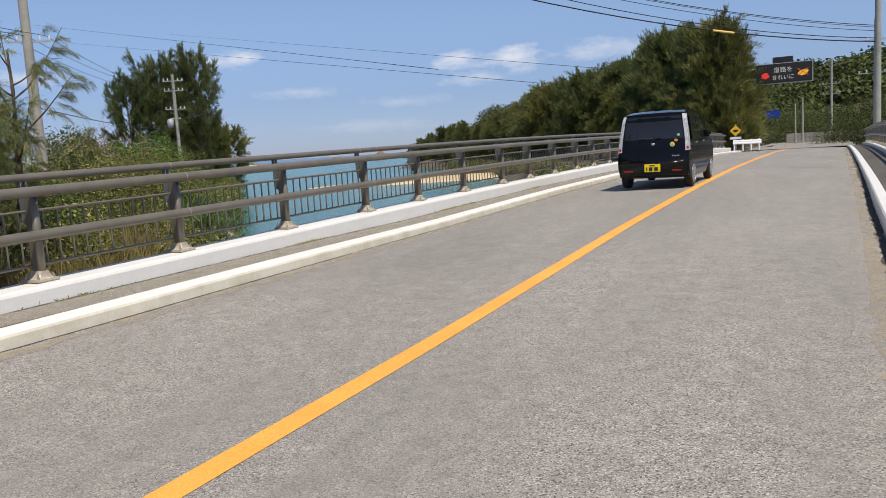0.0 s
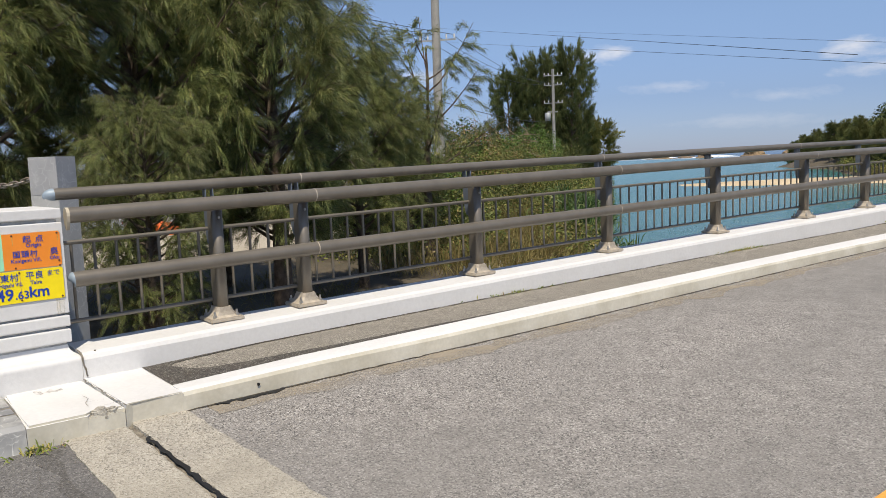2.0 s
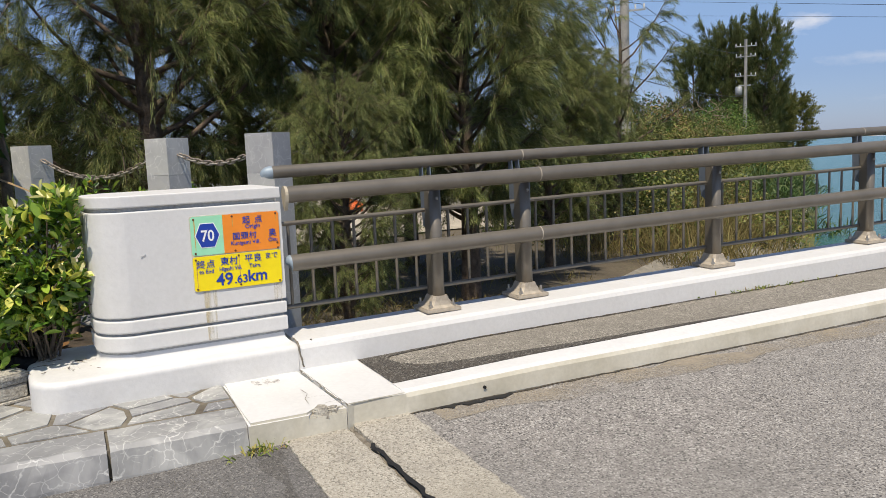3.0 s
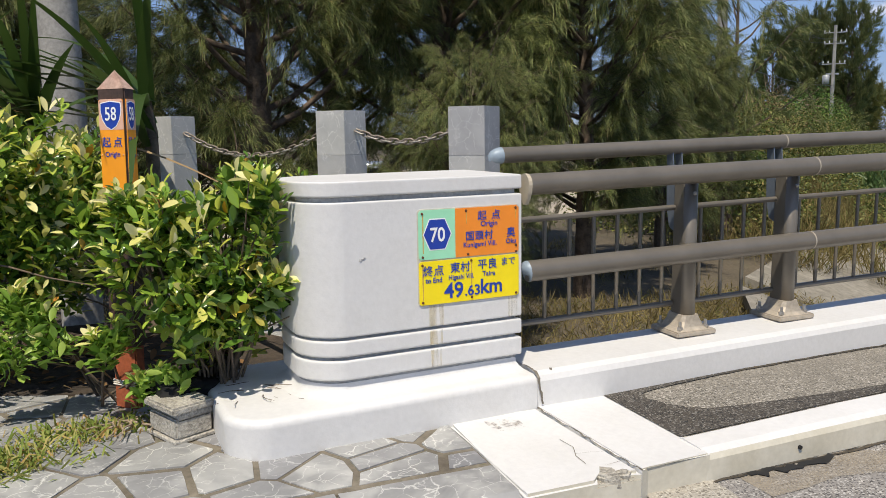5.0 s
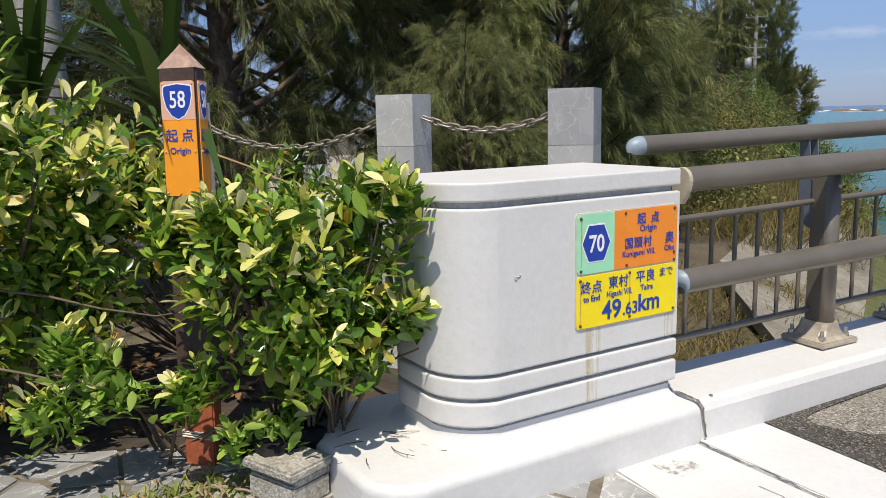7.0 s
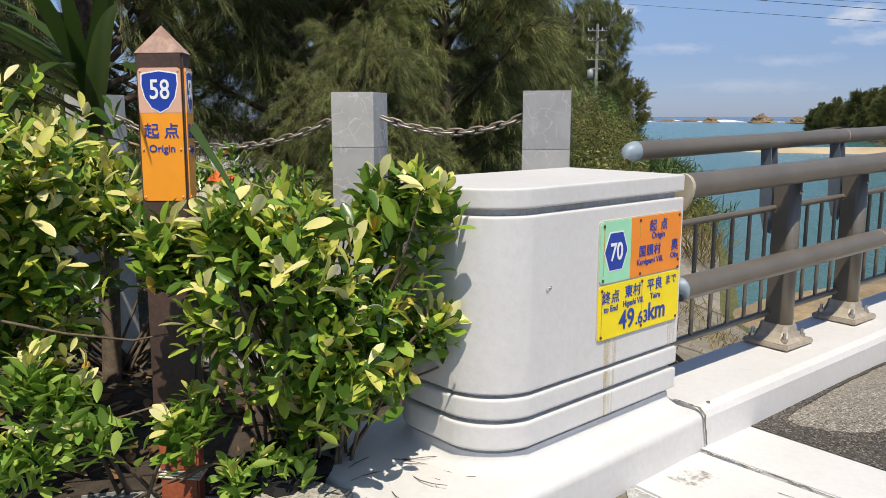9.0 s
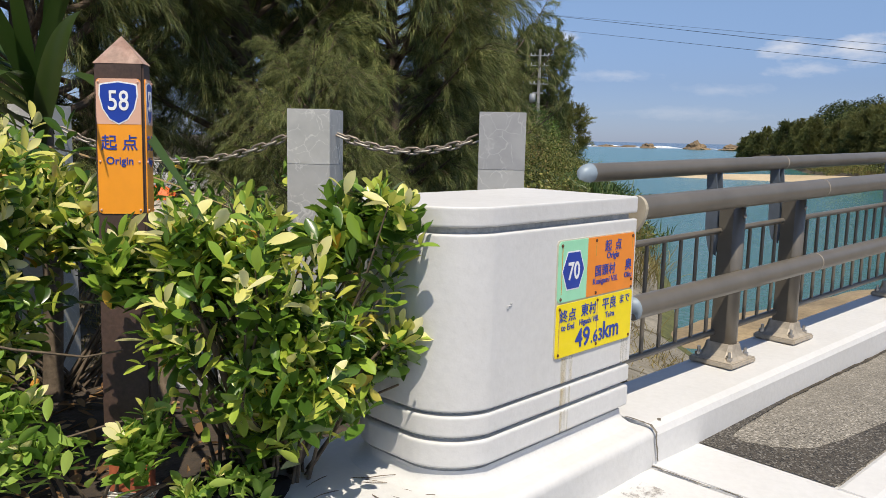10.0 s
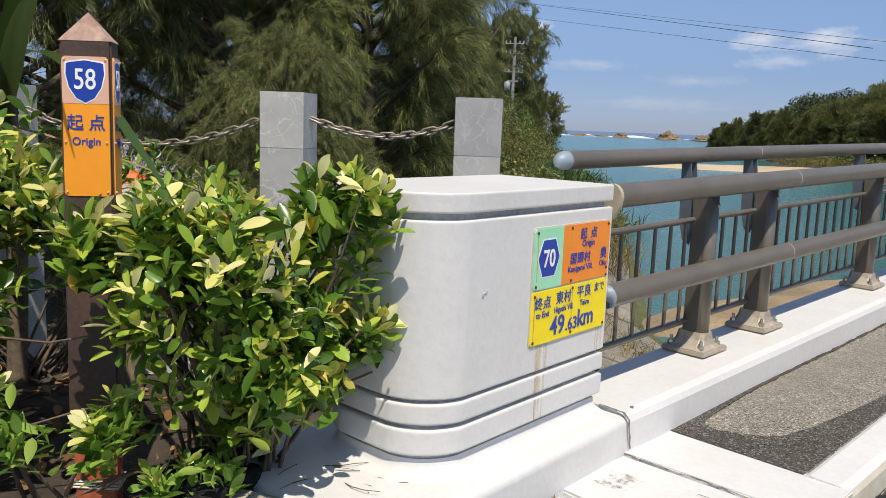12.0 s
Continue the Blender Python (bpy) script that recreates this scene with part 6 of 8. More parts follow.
def casuarina(seed, height, spread, limbs, subs, per, width, long, mat, bare=0.16, lean=(0.0, 0.0), far=False, shape="round"):
    """A she-oak: a straight trunk, upswept limbs, twigs, and drooping plumes of fine needles."""
    rng = np.random.default_rng(seed)
    tree = empty("casuarina_tree")
    bm = bmesh.new()
    top = np.array([lean[0], lean[1], height * 0.96])
    trunk = []
    for k in range(7):
        t = k / 6
        trunk.append(np.array([lean[0] * t ** 1.5, lean[1] * t ** 1.5, height * 0.96 * t]) + np.array([0.12 * math.sin(5 * t + seed), 0.12 * math.cos(4 * t + seed), 0]) * t)
    tube(bm, trunk, [0.024 * height * (1 - 0.92 * k / 6) + 0.012 for k in range(7)], 7)
    tips, dirs = [], []
    for k in range(limbs):
        t = bare + (0.97 - bare) * ((k + rng.uniform(0, 1)) / limbs)
        base = np.array([np.interp(t, np.linspace(0, 1, 7), [q[c] for q in trunk]) for c in range(3)])
        az = k * 2.399 + rng.uniform(-0.5, 0.5)
        reach = spread * (0.42 + 0.75 * math.sin(math.pi * min(1.0, (1.12 - t) ** 0.8)) ) * rng.uniform(0.62, 1.12) * (1 - 0.72 * max(0, t - 0.45) / 0.55)
        if shape == "spire":
            # spire-shaped: wide and low below, tapering to a leader
            reach = spread * (1.08 - t) ** 0.85 * rng.uniform(0.55, 1.15)
        rise = rng.uniform(0.55, 1.25) * reach * (0.5 + t)
        pts = []
        for q in range(5):
            u = q / 4
            pts.append(base + np.array([math.cos(az) * reach * u, math.sin(az) * reach * u, rise * u ** 1.4 - 0.10 * reach * u * u]))
        r0 = 0.0065 * height * (1 - 0.7 * t) + 0.008
        tube(bm, pts, [r0 * (1 - 0.85 * q / 4) + 0.003 for q in range(5)], 5)
        P = np.array(pts)
        for _ in range(max(2, int(subs * (0.35 + reach / spread) / limbs * 1.4))):
            u = rng.uniform(0.25, 1.0) ** 0.7
            p = np.array([np.interp(u, np.linspace(0, 1, 5), P[:, c]) for c in range(3)])
            d = unit(np.array([math.cos(az), math.sin(az), 0.55]) + rng.normal(size=3) * 0.62)
            tips.append(p)
            dirs.append(d)
    me = part("trunk", bm, M_BARK, tree)
    tips, dirs = np.array(tips), np.array(dirs)
    ln = rng.uniform(0.45, 1.15, len(tips)) * (spread / 3.0) ** 0.5
    # needles sit along each twig, which bends over into a hanging tassel
    idx = np.repeat(np.arange(len(tips)), per)
    u = rng.uniform(0.05, 1.0, len(idx))
    bend = 0.25 if far else rng.uniform(0.25, 0.75, len(tips))[idx]
    twig = dirs[idx] * (ln[idx] * u)[:, None]
    twig[:, 2] -= bend * ln[idx] * u ** 2
    pos = tips[idx] + twig + rng.normal(size=(len(idx), 3)) * (0.035 if far else 0.022)
    if far:
        way = unit(dirs[idx] * 0.9 + rng.normal(size=(len(idx), 3)) * 0.30 + np.array([0, 0, 0.75]))
    else:
        way = dirs[idx] * 0.8 + rng.normal(size=(len(idx), 3)) * 0.26
        way[:, 2] -= 1.2 * bend * u + 0.10
        way = unit(way)
    length = rng.uniform(0.5, 1.1, len(idx)) * long
    v, f = strands(pos, way, length, np.full(len(idx), width) * rng.uniform(0.6, 1.3, len(idx)), rng.uniform(0.05, 0.5, len(idx)) * (0.3 if far else 1.0), rng)
    crown = raw("crown", v, f, mat, tree)
    crown["kind"] = "stuff"
    # bare twigs that carry the plumes
    if not far:
        i = np.arange(len(tips))
        v, f = strands(tips, dirs, ln * 1.05, np.full(len(tips), 0.016), np.full(len(tips), 0.2), rng)
        raw("twig_mass", v, f, M_BARK, tree)["kind"] = "stuff"
    return tree


def ground_z(x, y):
    return float(land(np.array([[float(x)]]), np.array([[float(y)]]))[0, 0])


# she-oaks on the near bank behind the railing
near = [(-15.3, 7.6, 8.2, 2.1, 21), (-16.0, 5.2, 10.5, 2.9, 22), (-15.4, 2.0, 10.0, 2.8, 23), (-16.6, -2.1, 11.5, 2.8, 24)]
GROUP = "she-oaks on the river bank"
protos = []
for x, y, h, s, seed in near:
    t = casuarina(seed, h, s, 78, 1450, 138, 0.0062, 0.25, M_NEEDLE, bare=0.19)
    t.matrix_basis = pose(x, y, ground_z(x, y) - 0.1, 0, 0, seed * 40)
    tagged(t, "tall she-oak with drooping olive-green needle plumes on the bank", "tree", GROUP)
    protos.append(t)
for k, (x, y, sc, rz) in enumerate([(-20.0, 8.4, 0.98, 100), (-20.0, 4.2, 1.05, 200), (-19.6, -3.6, 1.1, 310), (-16.5, -6.4, 1.05, 80), (-21, -8, 1.1, 40), (-14.0, -10.0, 1.0, 140), (-12.6, 4.2, 0.40, 20), (-19.4, 13.6, 0.46, 60), (-17.2, 10.7, 0.70, 30), (-18.4, -0.2, 0.42, 250), (-19.8, 1.4, 0.50, 170), (-21.5, -2.0, 0.62, 15)]):
    t = copy_thing(protos[k % 4], pose(x, y, ground_z(x, y) - 0.1, 0, 0, rz))
    t.scale = (sc, sc, sc)
    tagged(t, "young bushy she-oak under the taller trees" if sc < 0.6 else "tall she-oak further back with dense needle plumes")

# an airy young she-oak at the end of the row, against the sky
t = casuarina(29, 6.6, 2.2, 13, 84, 120, 0.011, 0.26, M_NEEDLE, bare=0.45)
t.matrix_basis = pose(-19.1, 14.2, ground_z(-19.1, 14.2) - 0.1, 0, 0, 70)
tagged(t, "thin open she-oak with airy branches at the end of the row", "tree", GROUP)

# low-detail she-oaks for the far banks
far_protos = []
for k, (h, s, seed, shape) in enumerate([(9.0, 2.7, 51, "spire"), (7.5, 2.5, 52, "spire"), (6.0, 2.5, 53, "spire"), (9.0, 2.9, 54, "round"), (8.0, 3.0, 55, "round")]):
    t = casuarina(seed, h, s, 64, 900, 54, 0.024, 0.52 if shape == "spire" else 0.60, M_NEEDLE_FAR, bare=0.04, far=True, shape=shape)
    far_protos.append((t, h))


def far_tree(x, y, height, rz, k, label="she-oak with dense dark green needles on the far bank", group="she-oaks of the far bank", wide=1.0):
    src, h = far_protos[k]
    sc = height / h
    t = copy_thing(src, pose(x, y, ground_z(x, y) - 0.2, 0, 0, rz))
    t.scale = (sc * wide, sc * wide, sc)
    return tagged(t, label, "tree", group)


# round trees and bushes at the point beyond the vine-covered bank
for az, d, h, rz, k, lab, w in ((43.0, 96, 15.2, 30, 3, "tall round she-oak, olive green, at the river mouth", 0.60), (45.2, 98, 14.7, 150, 4, "tall round she-oak, dark on its seaward side", 0.62), (47.4, 97, 12.8, 250, 3, "tall round she-oak, olive green, at the river mouth", 0.66), (44.4, 100, 12.6, 90, 4, "tall round she-oak, olive green, at the river mouth", 0.58),
                               (41.2, 104, 7.6, 70, 4, "low spreading she-oak at the water's edge", 1.05), (42.3, 100, 8.0, 10, 3, "low spreading she-oak at the water's edge", 1.05), (43.4, 99, 7.6, 40, 4, "low spreading she-oak at the water's edge", 1.05)):
    x, y = polar(az, d)
    far_tree(x, y, h, rz, k, lab, "trees at the point", w)
rnd = random.Random(11)
# the far bank: a belt of trees that grows higher towards the road
AZ = [1.0, 4.2, 5.0, 8.0, 12.0, 13.5, 17.1, 18.9, 20.7, 22.7, 25.2, 26.6, 28.3]
FAR_D = [112, 84, 70, 70, 80, 86, 98, 103, 115, 130, 155, 180, 210]
FAR_TOP = [6.5, 6.0, 10.6, 11.6, 11.2, 10.0, 9.6, 9.1, 7.8, 6.9, 7.1, 6.2, 4.6]
for row, count, back, low in (("front", 104, 0.0, 0.80), ("back", 44, 16.0, 0.80)):
    for k in range(count):
        az = 6.6 + 21.6 * k / (count - 1) + rnd.uniform(-0.2, 0.2)
        d = np.interp(az, AZ, FAR_D)
        tall = 1.37 + (np.interp(az, AZ, FAR_TOP) - 1.37) * (d + back) / d
        d += back + rnd.uniform(-2, 9)
        x, y = polar(az, d)
        far_tree(x, y, (tall - ground_z(x, y)) * low * (rnd.uniform(0.70, 1.0) if rnd.random() < 0.72 else 1.14), rnd.uniform(0, 360), k % 3, wide=rnd.uniform(0.85, 1.15))
for src, h in far_protos:
    src.matrix_basis = pose(-38 - 4 * h, 150 + 4 * h, ground_z(-38 - 4 * h, 150 + 4 * h) - 0.2, 0, 0, 0)
    tagged(src, "she-oak with dense dark green needles on the far bank", "tree", "she-oaks of the far bank")


def clumps(name, centres, per, size, mat, seed, spreadz=0.5, parent=None):
    """Leaf clumps scattered on mounds: small four-cornered leaves."""
    rng = np.random.default_rng(seed)
    pos, leaf = [], []
    for cx, cy, cz, rx, ry, rz in centres:
        d = unit(rng.normal(size=(per, 3)))
        d[:, 2] = np.abs(d[:, 2]) * 1.0
        r = rng.uniform(0.72, 1.04, (per, 1)) + 0.10 * np.sin(d[:, :1] * 9 + cx) * np.cos(d[:, 1:2] * 8 + cy)
        pos.append(np.array([cx, cy, cz]) + d * r * np.array([rx, ry, rz]))
        leaf.append(d)
    pos, out = np.concatenate(pos), np.concatenate(leaf)
    n = len(pos)
    nrm = unit(out * 0.7 + rng.normal(size=(n, 3)) * 0.6 + np.array([0, 0, 0.35]))
    a = unit(np.cross(nrm, rng.normal(size=(n, 3))))
    b = np.cross(nrm, a)
    s = (size * rng.uniform(0.55, 1.35, n))[:, None]
    v = np.stack([pos - a * s, pos + b * s * 0.55, pos + a * s, pos - b * s * 0.55], 1).reshape(-1, 3)
    i = np.arange(n) * 4
    f = np.stack([i, i + 1, i + 2, i + 3], 1)
    return raw(name, v, f, mat, parent)


# vine-covered bushes along the near bank towards the point
rng = np.random.default_rng(5)
mounds = []
for k in range(26):
    t = k / 25
    x, y = -22 - 26 * t + rng.uniform(-2.0, 2.0), 17.5 + 33 * t + rng.uniform(-2.5, 1.5) - 3.0
    g = ground_z(x, y)
    mounds.append((x, y, g, rng.uniform(2.2, 3.6), rng.uniform(2.2, 3.4), rng.uniform(2.6, 4.4) + 0.6 * t))
ob = clumps("bank_bushes", mounds, 7000, 0.053, M_VINE, 8)
tagged(ob, "tangled bright green vine-covered bushes on the bank", "bushes", kind="stuff")
# patches where one creeper has overgrown the rest, fresh green or withered
for nm, pick, mt, per, lab in (("vine_patch", (3, 6, 9, 10, 14, 18), M_FRESH, 4200, "fresh green patches of creeper over the bank bushes"), ("withered_patch", (5, 8, 12, 13, 17, 21), M_WITHER, 2600, "withered brown patches in the bank bushes")):
    top_half = [(x, y - 0.3, z + 0.45 * rz, 0.72 * rx, 0.72 * ry, 0.66 * rz) for x, y, z, rx, ry, rz in (mounds[q] for q in pick)]
    tagged(clumps(nm, top_half, per, 0.062, mt, 31 + per), lab, "bushes", kind="stuff")
low = []
for k in range(40):
    t = k / 39
    x, y = -18 - 28 * t + rng.uniform(-1.2, 1.2), 17.5 + 31 * t + rng.uniform(-1.8, 0.8)
    low.append((x, y, ground_z(x, y), 1.3, 1.3, rng.uniform(0.9, 1.9)))
for k in range(22):
    t = k / 21
    x, y = -31.5 - 36 * t, 36.0 + 42 * t
    low += 2 * [(x + rng.uniform(-1.6, 0.2), y + rng.uniform(-0.8, 0.8), ground_z(x - 0.8, y), 1.4, 1.4, rng.uniform(1.3, 2.3))]
ob = clumps("low_scrub", low[::2], 1100, 0.062, M_VINE, 9)
tagged(ob, "low green scrub at the edge of the river bank", "bushes", kind="stuff")


def grass(name, spots, per, length, width, mat, seed, lean=0.45, droop=0.35):
    rng = np.random.default_rng(seed)
    pos = np.repeat(np.array(spots, float), per, axis=0)
    n = len(pos)
    pos[:, :2] += rng.normal(size=(n, 2)) * 0.28
    way = unit(np.stack([rng.normal(size=n) * lean, rng.normal(size=n) * lean, np.ones(n)], 1))
    v, f = strands(pos, way, length * rng.uniform(0.5, 1.2, n), np.full(n, width), rng.uniform(0.0, droop, n), rng)
    return raw(name, v, f, mat)


spots = []
for k in range(420):
    t = rng.uniform(0, 1)
    x, y = -16.5 - 27 * t + rng.normal() * 0.9, 14.8 + 30 * t + rng.normal() * 1.2 - 0.6
    spots.append((x, y, ground_z(x, y) - 0.05))
ob = grass("dry_reeds", spots, 60, 1.5, 0.022, M_REED, 12)
tagged(ob, "dry straw-coloured reeds and grass along the water", "grass", kind="stuff")
spots = []
for k in range(60):
    t = rng.uniform(0, 1)
    x, y = -23 - 7 * t + rng.normal() * 0.8, 24.5 + 8 * t + rng.normal() * 0.8
    spots.append((x, y, ground_z(x, y) + rng.uniform(0, 1.2)))
ob = grass("pandan_shrub", spots, 46, 1.3, 0.05, M_PANDAN, 13, 0.9, 0.8)
tagged(ob, "clump of pandan with long arching green leaves by the water", "shrub", kind="stuff")

# grey leafless twigs over the bushes
bm = bmesh.new()
r2 = random.Random(4)
for k in range(170):
    b0 = Vector((-39.3 + r2.uniform(-2.6, 2.6), 33.0 + r2.uniform(-2.6, 2.6), 2.2 + r2.uniform(-0.9, 0.9)))
    d = Vector((r2.uniform(-1, 1), r2.uniform(-1, 1), r2.uniform(-0.1, 0.8))).normalized()
    ln = r2.uniform(0.8, 1.9)
    pts = [b0]
    for q in range(3):
        d = (d + Vector((r2.uniform(-0.5, 0.5), r2.uniform(-0.5, 0.5), r2.uniform(-0.45, 0.30)))).normalized()
        pts.append(pts[-1] + d * ln / 3)
    tube(bm, pts, [0.030, 0.022, 0.014, 0.006], 4)
    for q in (1, 2):
        tube(bm, [pts[q], pts[q] + Vector((r2.uniform(-0.5, 0.5), r2.uniform(-0.5, 0.5), r2.uniform(0.0, 0.5)))], [0.012, 0.005], 4)
tagged(done(bm, "dead_branches", M_DRYWOOD), "bare bleached branches tangled over the bushes", "branches", kind="stuff")

# undergrowth under the near trees
spots = []
for k in range(520):
    x, y = rng.uniform(-24, -8.0), rng.uniform(-6, 11.5)
    if k % 2:
        x, y = rng.uniform(-14.5, -7.6), rng.uniform(2.2, 11.0)
    if near_bank(np.array([[x]]), np.array([[y]]))[0, 0] < 1.2:
        continue
    spots.append((x, y, ground_z(x, y) - 0.03))
ob = grass("bank_grass", spots, 34, 0.55, 0.014, M_REED, 15, 0.7, 0.6)
tagged(ob, "thin dry grass and fallen needles under the trees", "grass", kind="stuff")

# dry scrub and grass along the far shore
scrub, spots = [], []
for (ax, ay), (bx, by) in zip(FAR[1:6], FAR[2:7]):
    n = int(math.hypot(bx - ax, by - ay) / 1.5)
    for k in range(n):
        t = (k + rng.uniform(0, 1)) / n
        x, y = ax + (bx - ax) * t + rng.uniform(0.0, 2.2), ay + (by - ay) * t + rng.uniform(0.5, 3.5)
        z = max(ground_z(x, y), WATER)
        scrub.append((x, y, z - 0.1, rng.uniform(0.9, 1.7), rng.uniform(0.9, 1.7), rng.uniform(0.6, 1.6)))
        for q in range(3):
            spots.append((x + rng.normal() * 0.9, y + rng.normal() * 0.9 - 1.0, z - 0.1))
tagged(clumps("shore_scrub", scrub, 420, 0.10, M_VINE, 23), "low olive scrub along the far shore", "bushes", kind="stuff")
tagged(grass("shore_grass", spots, 26, 1.0, 0.045, M_REED, 24), "dry straw-coloured grass along the far shore", "grass", kind="stuff")

# wooded hills behind
hills = []
for k in range(150):
    x, y = rng.uniform(-190, 120), rng.uniform(150, 420)
    if far_bank(np.array([[x]]), np.array([[y]]))[0, 0] < 14:
        continue
    hills.append((x, y, ground_z(x, y) - 1, rng.uniform(7, 12), rng.uniform(7, 12), rng.uniform(5, 9)))
for k in range(130):
    x, y = rng.uniform(-40, 70), rng.uniform(150, 300)
    hills.append((x, y, ground_z(x, y) - 1, rng.uniform(5, 9), rng.uniform(5, 9), rng.uniform(3.5, 7)))
ob = clumps("hill_forest", hills, 1000, 0.60, M_HILL, 17)
tagged(ob, "dark green forest covering the distant hills", "forest", kind="stuff")
road_end = []
ob = clumps("headland_wood", [(-113, 302, -3, 24, 28, 20.4), (-92, 300, -3, 24, 28, 19.0)], 50000, 0.42, M_HILL, 19)
tagged(ob, "dark wooded knoll on the headland", "forest", kind="stuff")
for k in range(34):
    x, y = rng.uniform(-6, 12), rng.uniform(84, 130)
    if x < 2 and y < 100:
        continue
    road_end.append((x, y, ground_z(x, y) - 0.5, rng.uniform(2.2, 4.5), rng.uniform(2, 4), rng.uniform(2.5, 6.0)))
for k in range(10):
    x, y = rng.uniform(4.5, 14), rng.uniform(64, 90)
    road_end.append((x, y, ground_z(x, y) - 0.5, rng.uniform(2.2, 3.5), rng.uniform(2, 3.5), rng.uniform(2.0, 4.0)))
ob = clumps("roadside_bushes", road_end, 5600, 0.078, M_HILL, 18)
tagged(ob, "dense green roadside bushes where the road bends away", "bushes", kind="stuff")
# ---- sand spit and rocks ----
def spit(X, Y):
    # long low bank lying across the river mouth
    ux, uy = 0.80, 0.60
    cx, cy = -40.0, 92.0
    a = ((X - cx) * ux + (Y - cy) * uy) / 26.0
    b = (-(X - cx) * uy + (Y - cy) * ux) / (9.5 + 3 * a)
    return WATER - 0.6 + 1.05 * np.exp(-(np.abs(a) ** 3.0)) * np.exp(-(np.abs(b) ** 2.6)) + 0.02 * bumps(X, Y, 0.4)


ob = grid("sand_spit", np.linspace(-80, 0, 70), np.linspace(60, 130, 60), spit, M_SAND)
tagged(ob, "pale sand spit lying across the river mouth", "beach", kind="structure")
M_WETSAND = worn("wet_sand", (0.36, 0.27, 0.155), (0.24, 0.18, 0.105), 0.8, 9, 0.7, 0.5, depth=0.02)
ob = grid("near_beach", np.linspace(-19, -6.0, 40), np.linspace(8, 30, 60), lambda X, Y: WATER - 0.42 + 0.60 * np.exp(-(((X + 11.9 - 0.12 * (Y - 16)) / 1.9) ** 2) - (((Y - 17.5) / 7.5) ** 4)) + 0.035 * bumps(X, Y, 1.1), M_WETSAND)
tagged(ob, "tongue of wet brown sand beside the bridge", "beach", kind="structure")

M_ROCK = worn("reef_rock", (0.30, 0.21, 0.12), (0.14, 0.10, 0.065), 0.95, 0.8, 0.12, 0.8, depth=0.6)


def rock(x, y, rx, ry, h, seed):
    bm = bmesh.new()
    bmesh.ops.create_icosphere(bm, subdivisions=4, radius=1.0)
    for vtx in bm.verts:
        p = vtx.co.copy()
        k = 1 + 0.35 * noise.noise(p * 1.4 + Vector((seed, 0, 0))) + 0.16 * noise.noise(p * 4 + Vector((0, seed, 0)))
        flat = 1.35 if p.z < 0.15 else 1.0
        vtx.co = Vector((p.x * rx * k * flat, p.y * ry * k * flat, max(p.z, -0.2) * h * k))
    ob = done(bm, "reef_rock", M_ROCK)
    ob.matrix_basis = pose(x, y, WATER, 0, 0, seed * 50)
    return tagged(ob, "weathered brown limestone rock standing in the surf", "rock", "reef rocks")


for k, (az, d, w, h) in enumerate([(30.0, 500, 6.0, 4.6), (33.2, 520, 4.6, 3.4), (27.6, 470, 6.5, 3.2), (36, 560, 6, 1.4), (34.4, 590, 7, 1.2), (39, 600, 9, 1.2), (26.0, 450, 5, 2.2)]):
    rock(-5 - d * math.sin(radians(az)), d * math.cos(radians(az)), w, w * 0.8, h, k + 1)

# breaking surf along the reef: long broken crests
M_FOAM = worn("sea_foam", (0.82, 0.84, 0.85), (0.62, 0.68, 0.70), 0.8, 0.6, 0.08, 0.4, depth=0.2)
M_REEF = worn("reef_flat", (0.10, 0.085, 0.06), (0.06, 0.05, 0.04), 0.9, 0.5, 0.1, 0.4, depth=0.2)
r2 = random.Random(21)
for nm, mt, dist, height, share_on, lab in (("surf", M_FOAM, 585, 1.5, 0.72, "white line of surf breaking on the reef"), ("surf", M_FOAM, 640, 2.0, 0.35, "white line of surf breaking on the reef"), ("reef", M_REEF, 560, 0.75, 0.6, "dark edge of the reef at low water")):
    bm = bmesh.new()
    az = -2.0
    while az < 64:
        w = r2.uniform(0.3, 2.6)
        if r2.random() < share_on:
            n = 8
            h = height * r2.uniform(0.35, 1.0)
            pts = []
            for k in range(n + 1):
                a = radians(az + w * k / n)
                d = dist + 10 * math.sin(3.1 * az) + r2.uniform(-2, 2)
                pts.append((-5 - d * math.sin(a), d * math.cos(a), WATER + h * math.sin(math.pi * k / n) * r2.uniform(0.6, 1.0)))
            for p, q in zip(pts, pts[1:]):
                lo = [bm.verts.new((p[0], p[1], WATER - 0.1)), bm.verts.new((q[0], q[1], WATER - 0.1))]
                hi = [bm.verts.new((p[0] * 1.004, p[1] * 1.004, p[2])), bm.verts.new((q[0] * 1.004, q[1] * 1.004, q[2]))]
                bk = [bm.verts.new((p[0] * 1.02, p[1] * 1.02, WATER - 0.1)), bm.verts.new((q[0] * 1.02, q[1] * 1.02, WATER - 0.1))]
                bm.faces.new((lo[0], lo[1], hi[1], hi[0]))
                bm.faces.new((hi[0], hi[1], bk[1], bk[0]))
        az += w * r2.uniform(0.9, 1.3)
    bmesh.ops.recalc_face_normals(bm, faces=bm.faces)
    tagged(done(bm, nm, mt), lab, "surf" if nm == "surf" else "reef", kind="stuff")
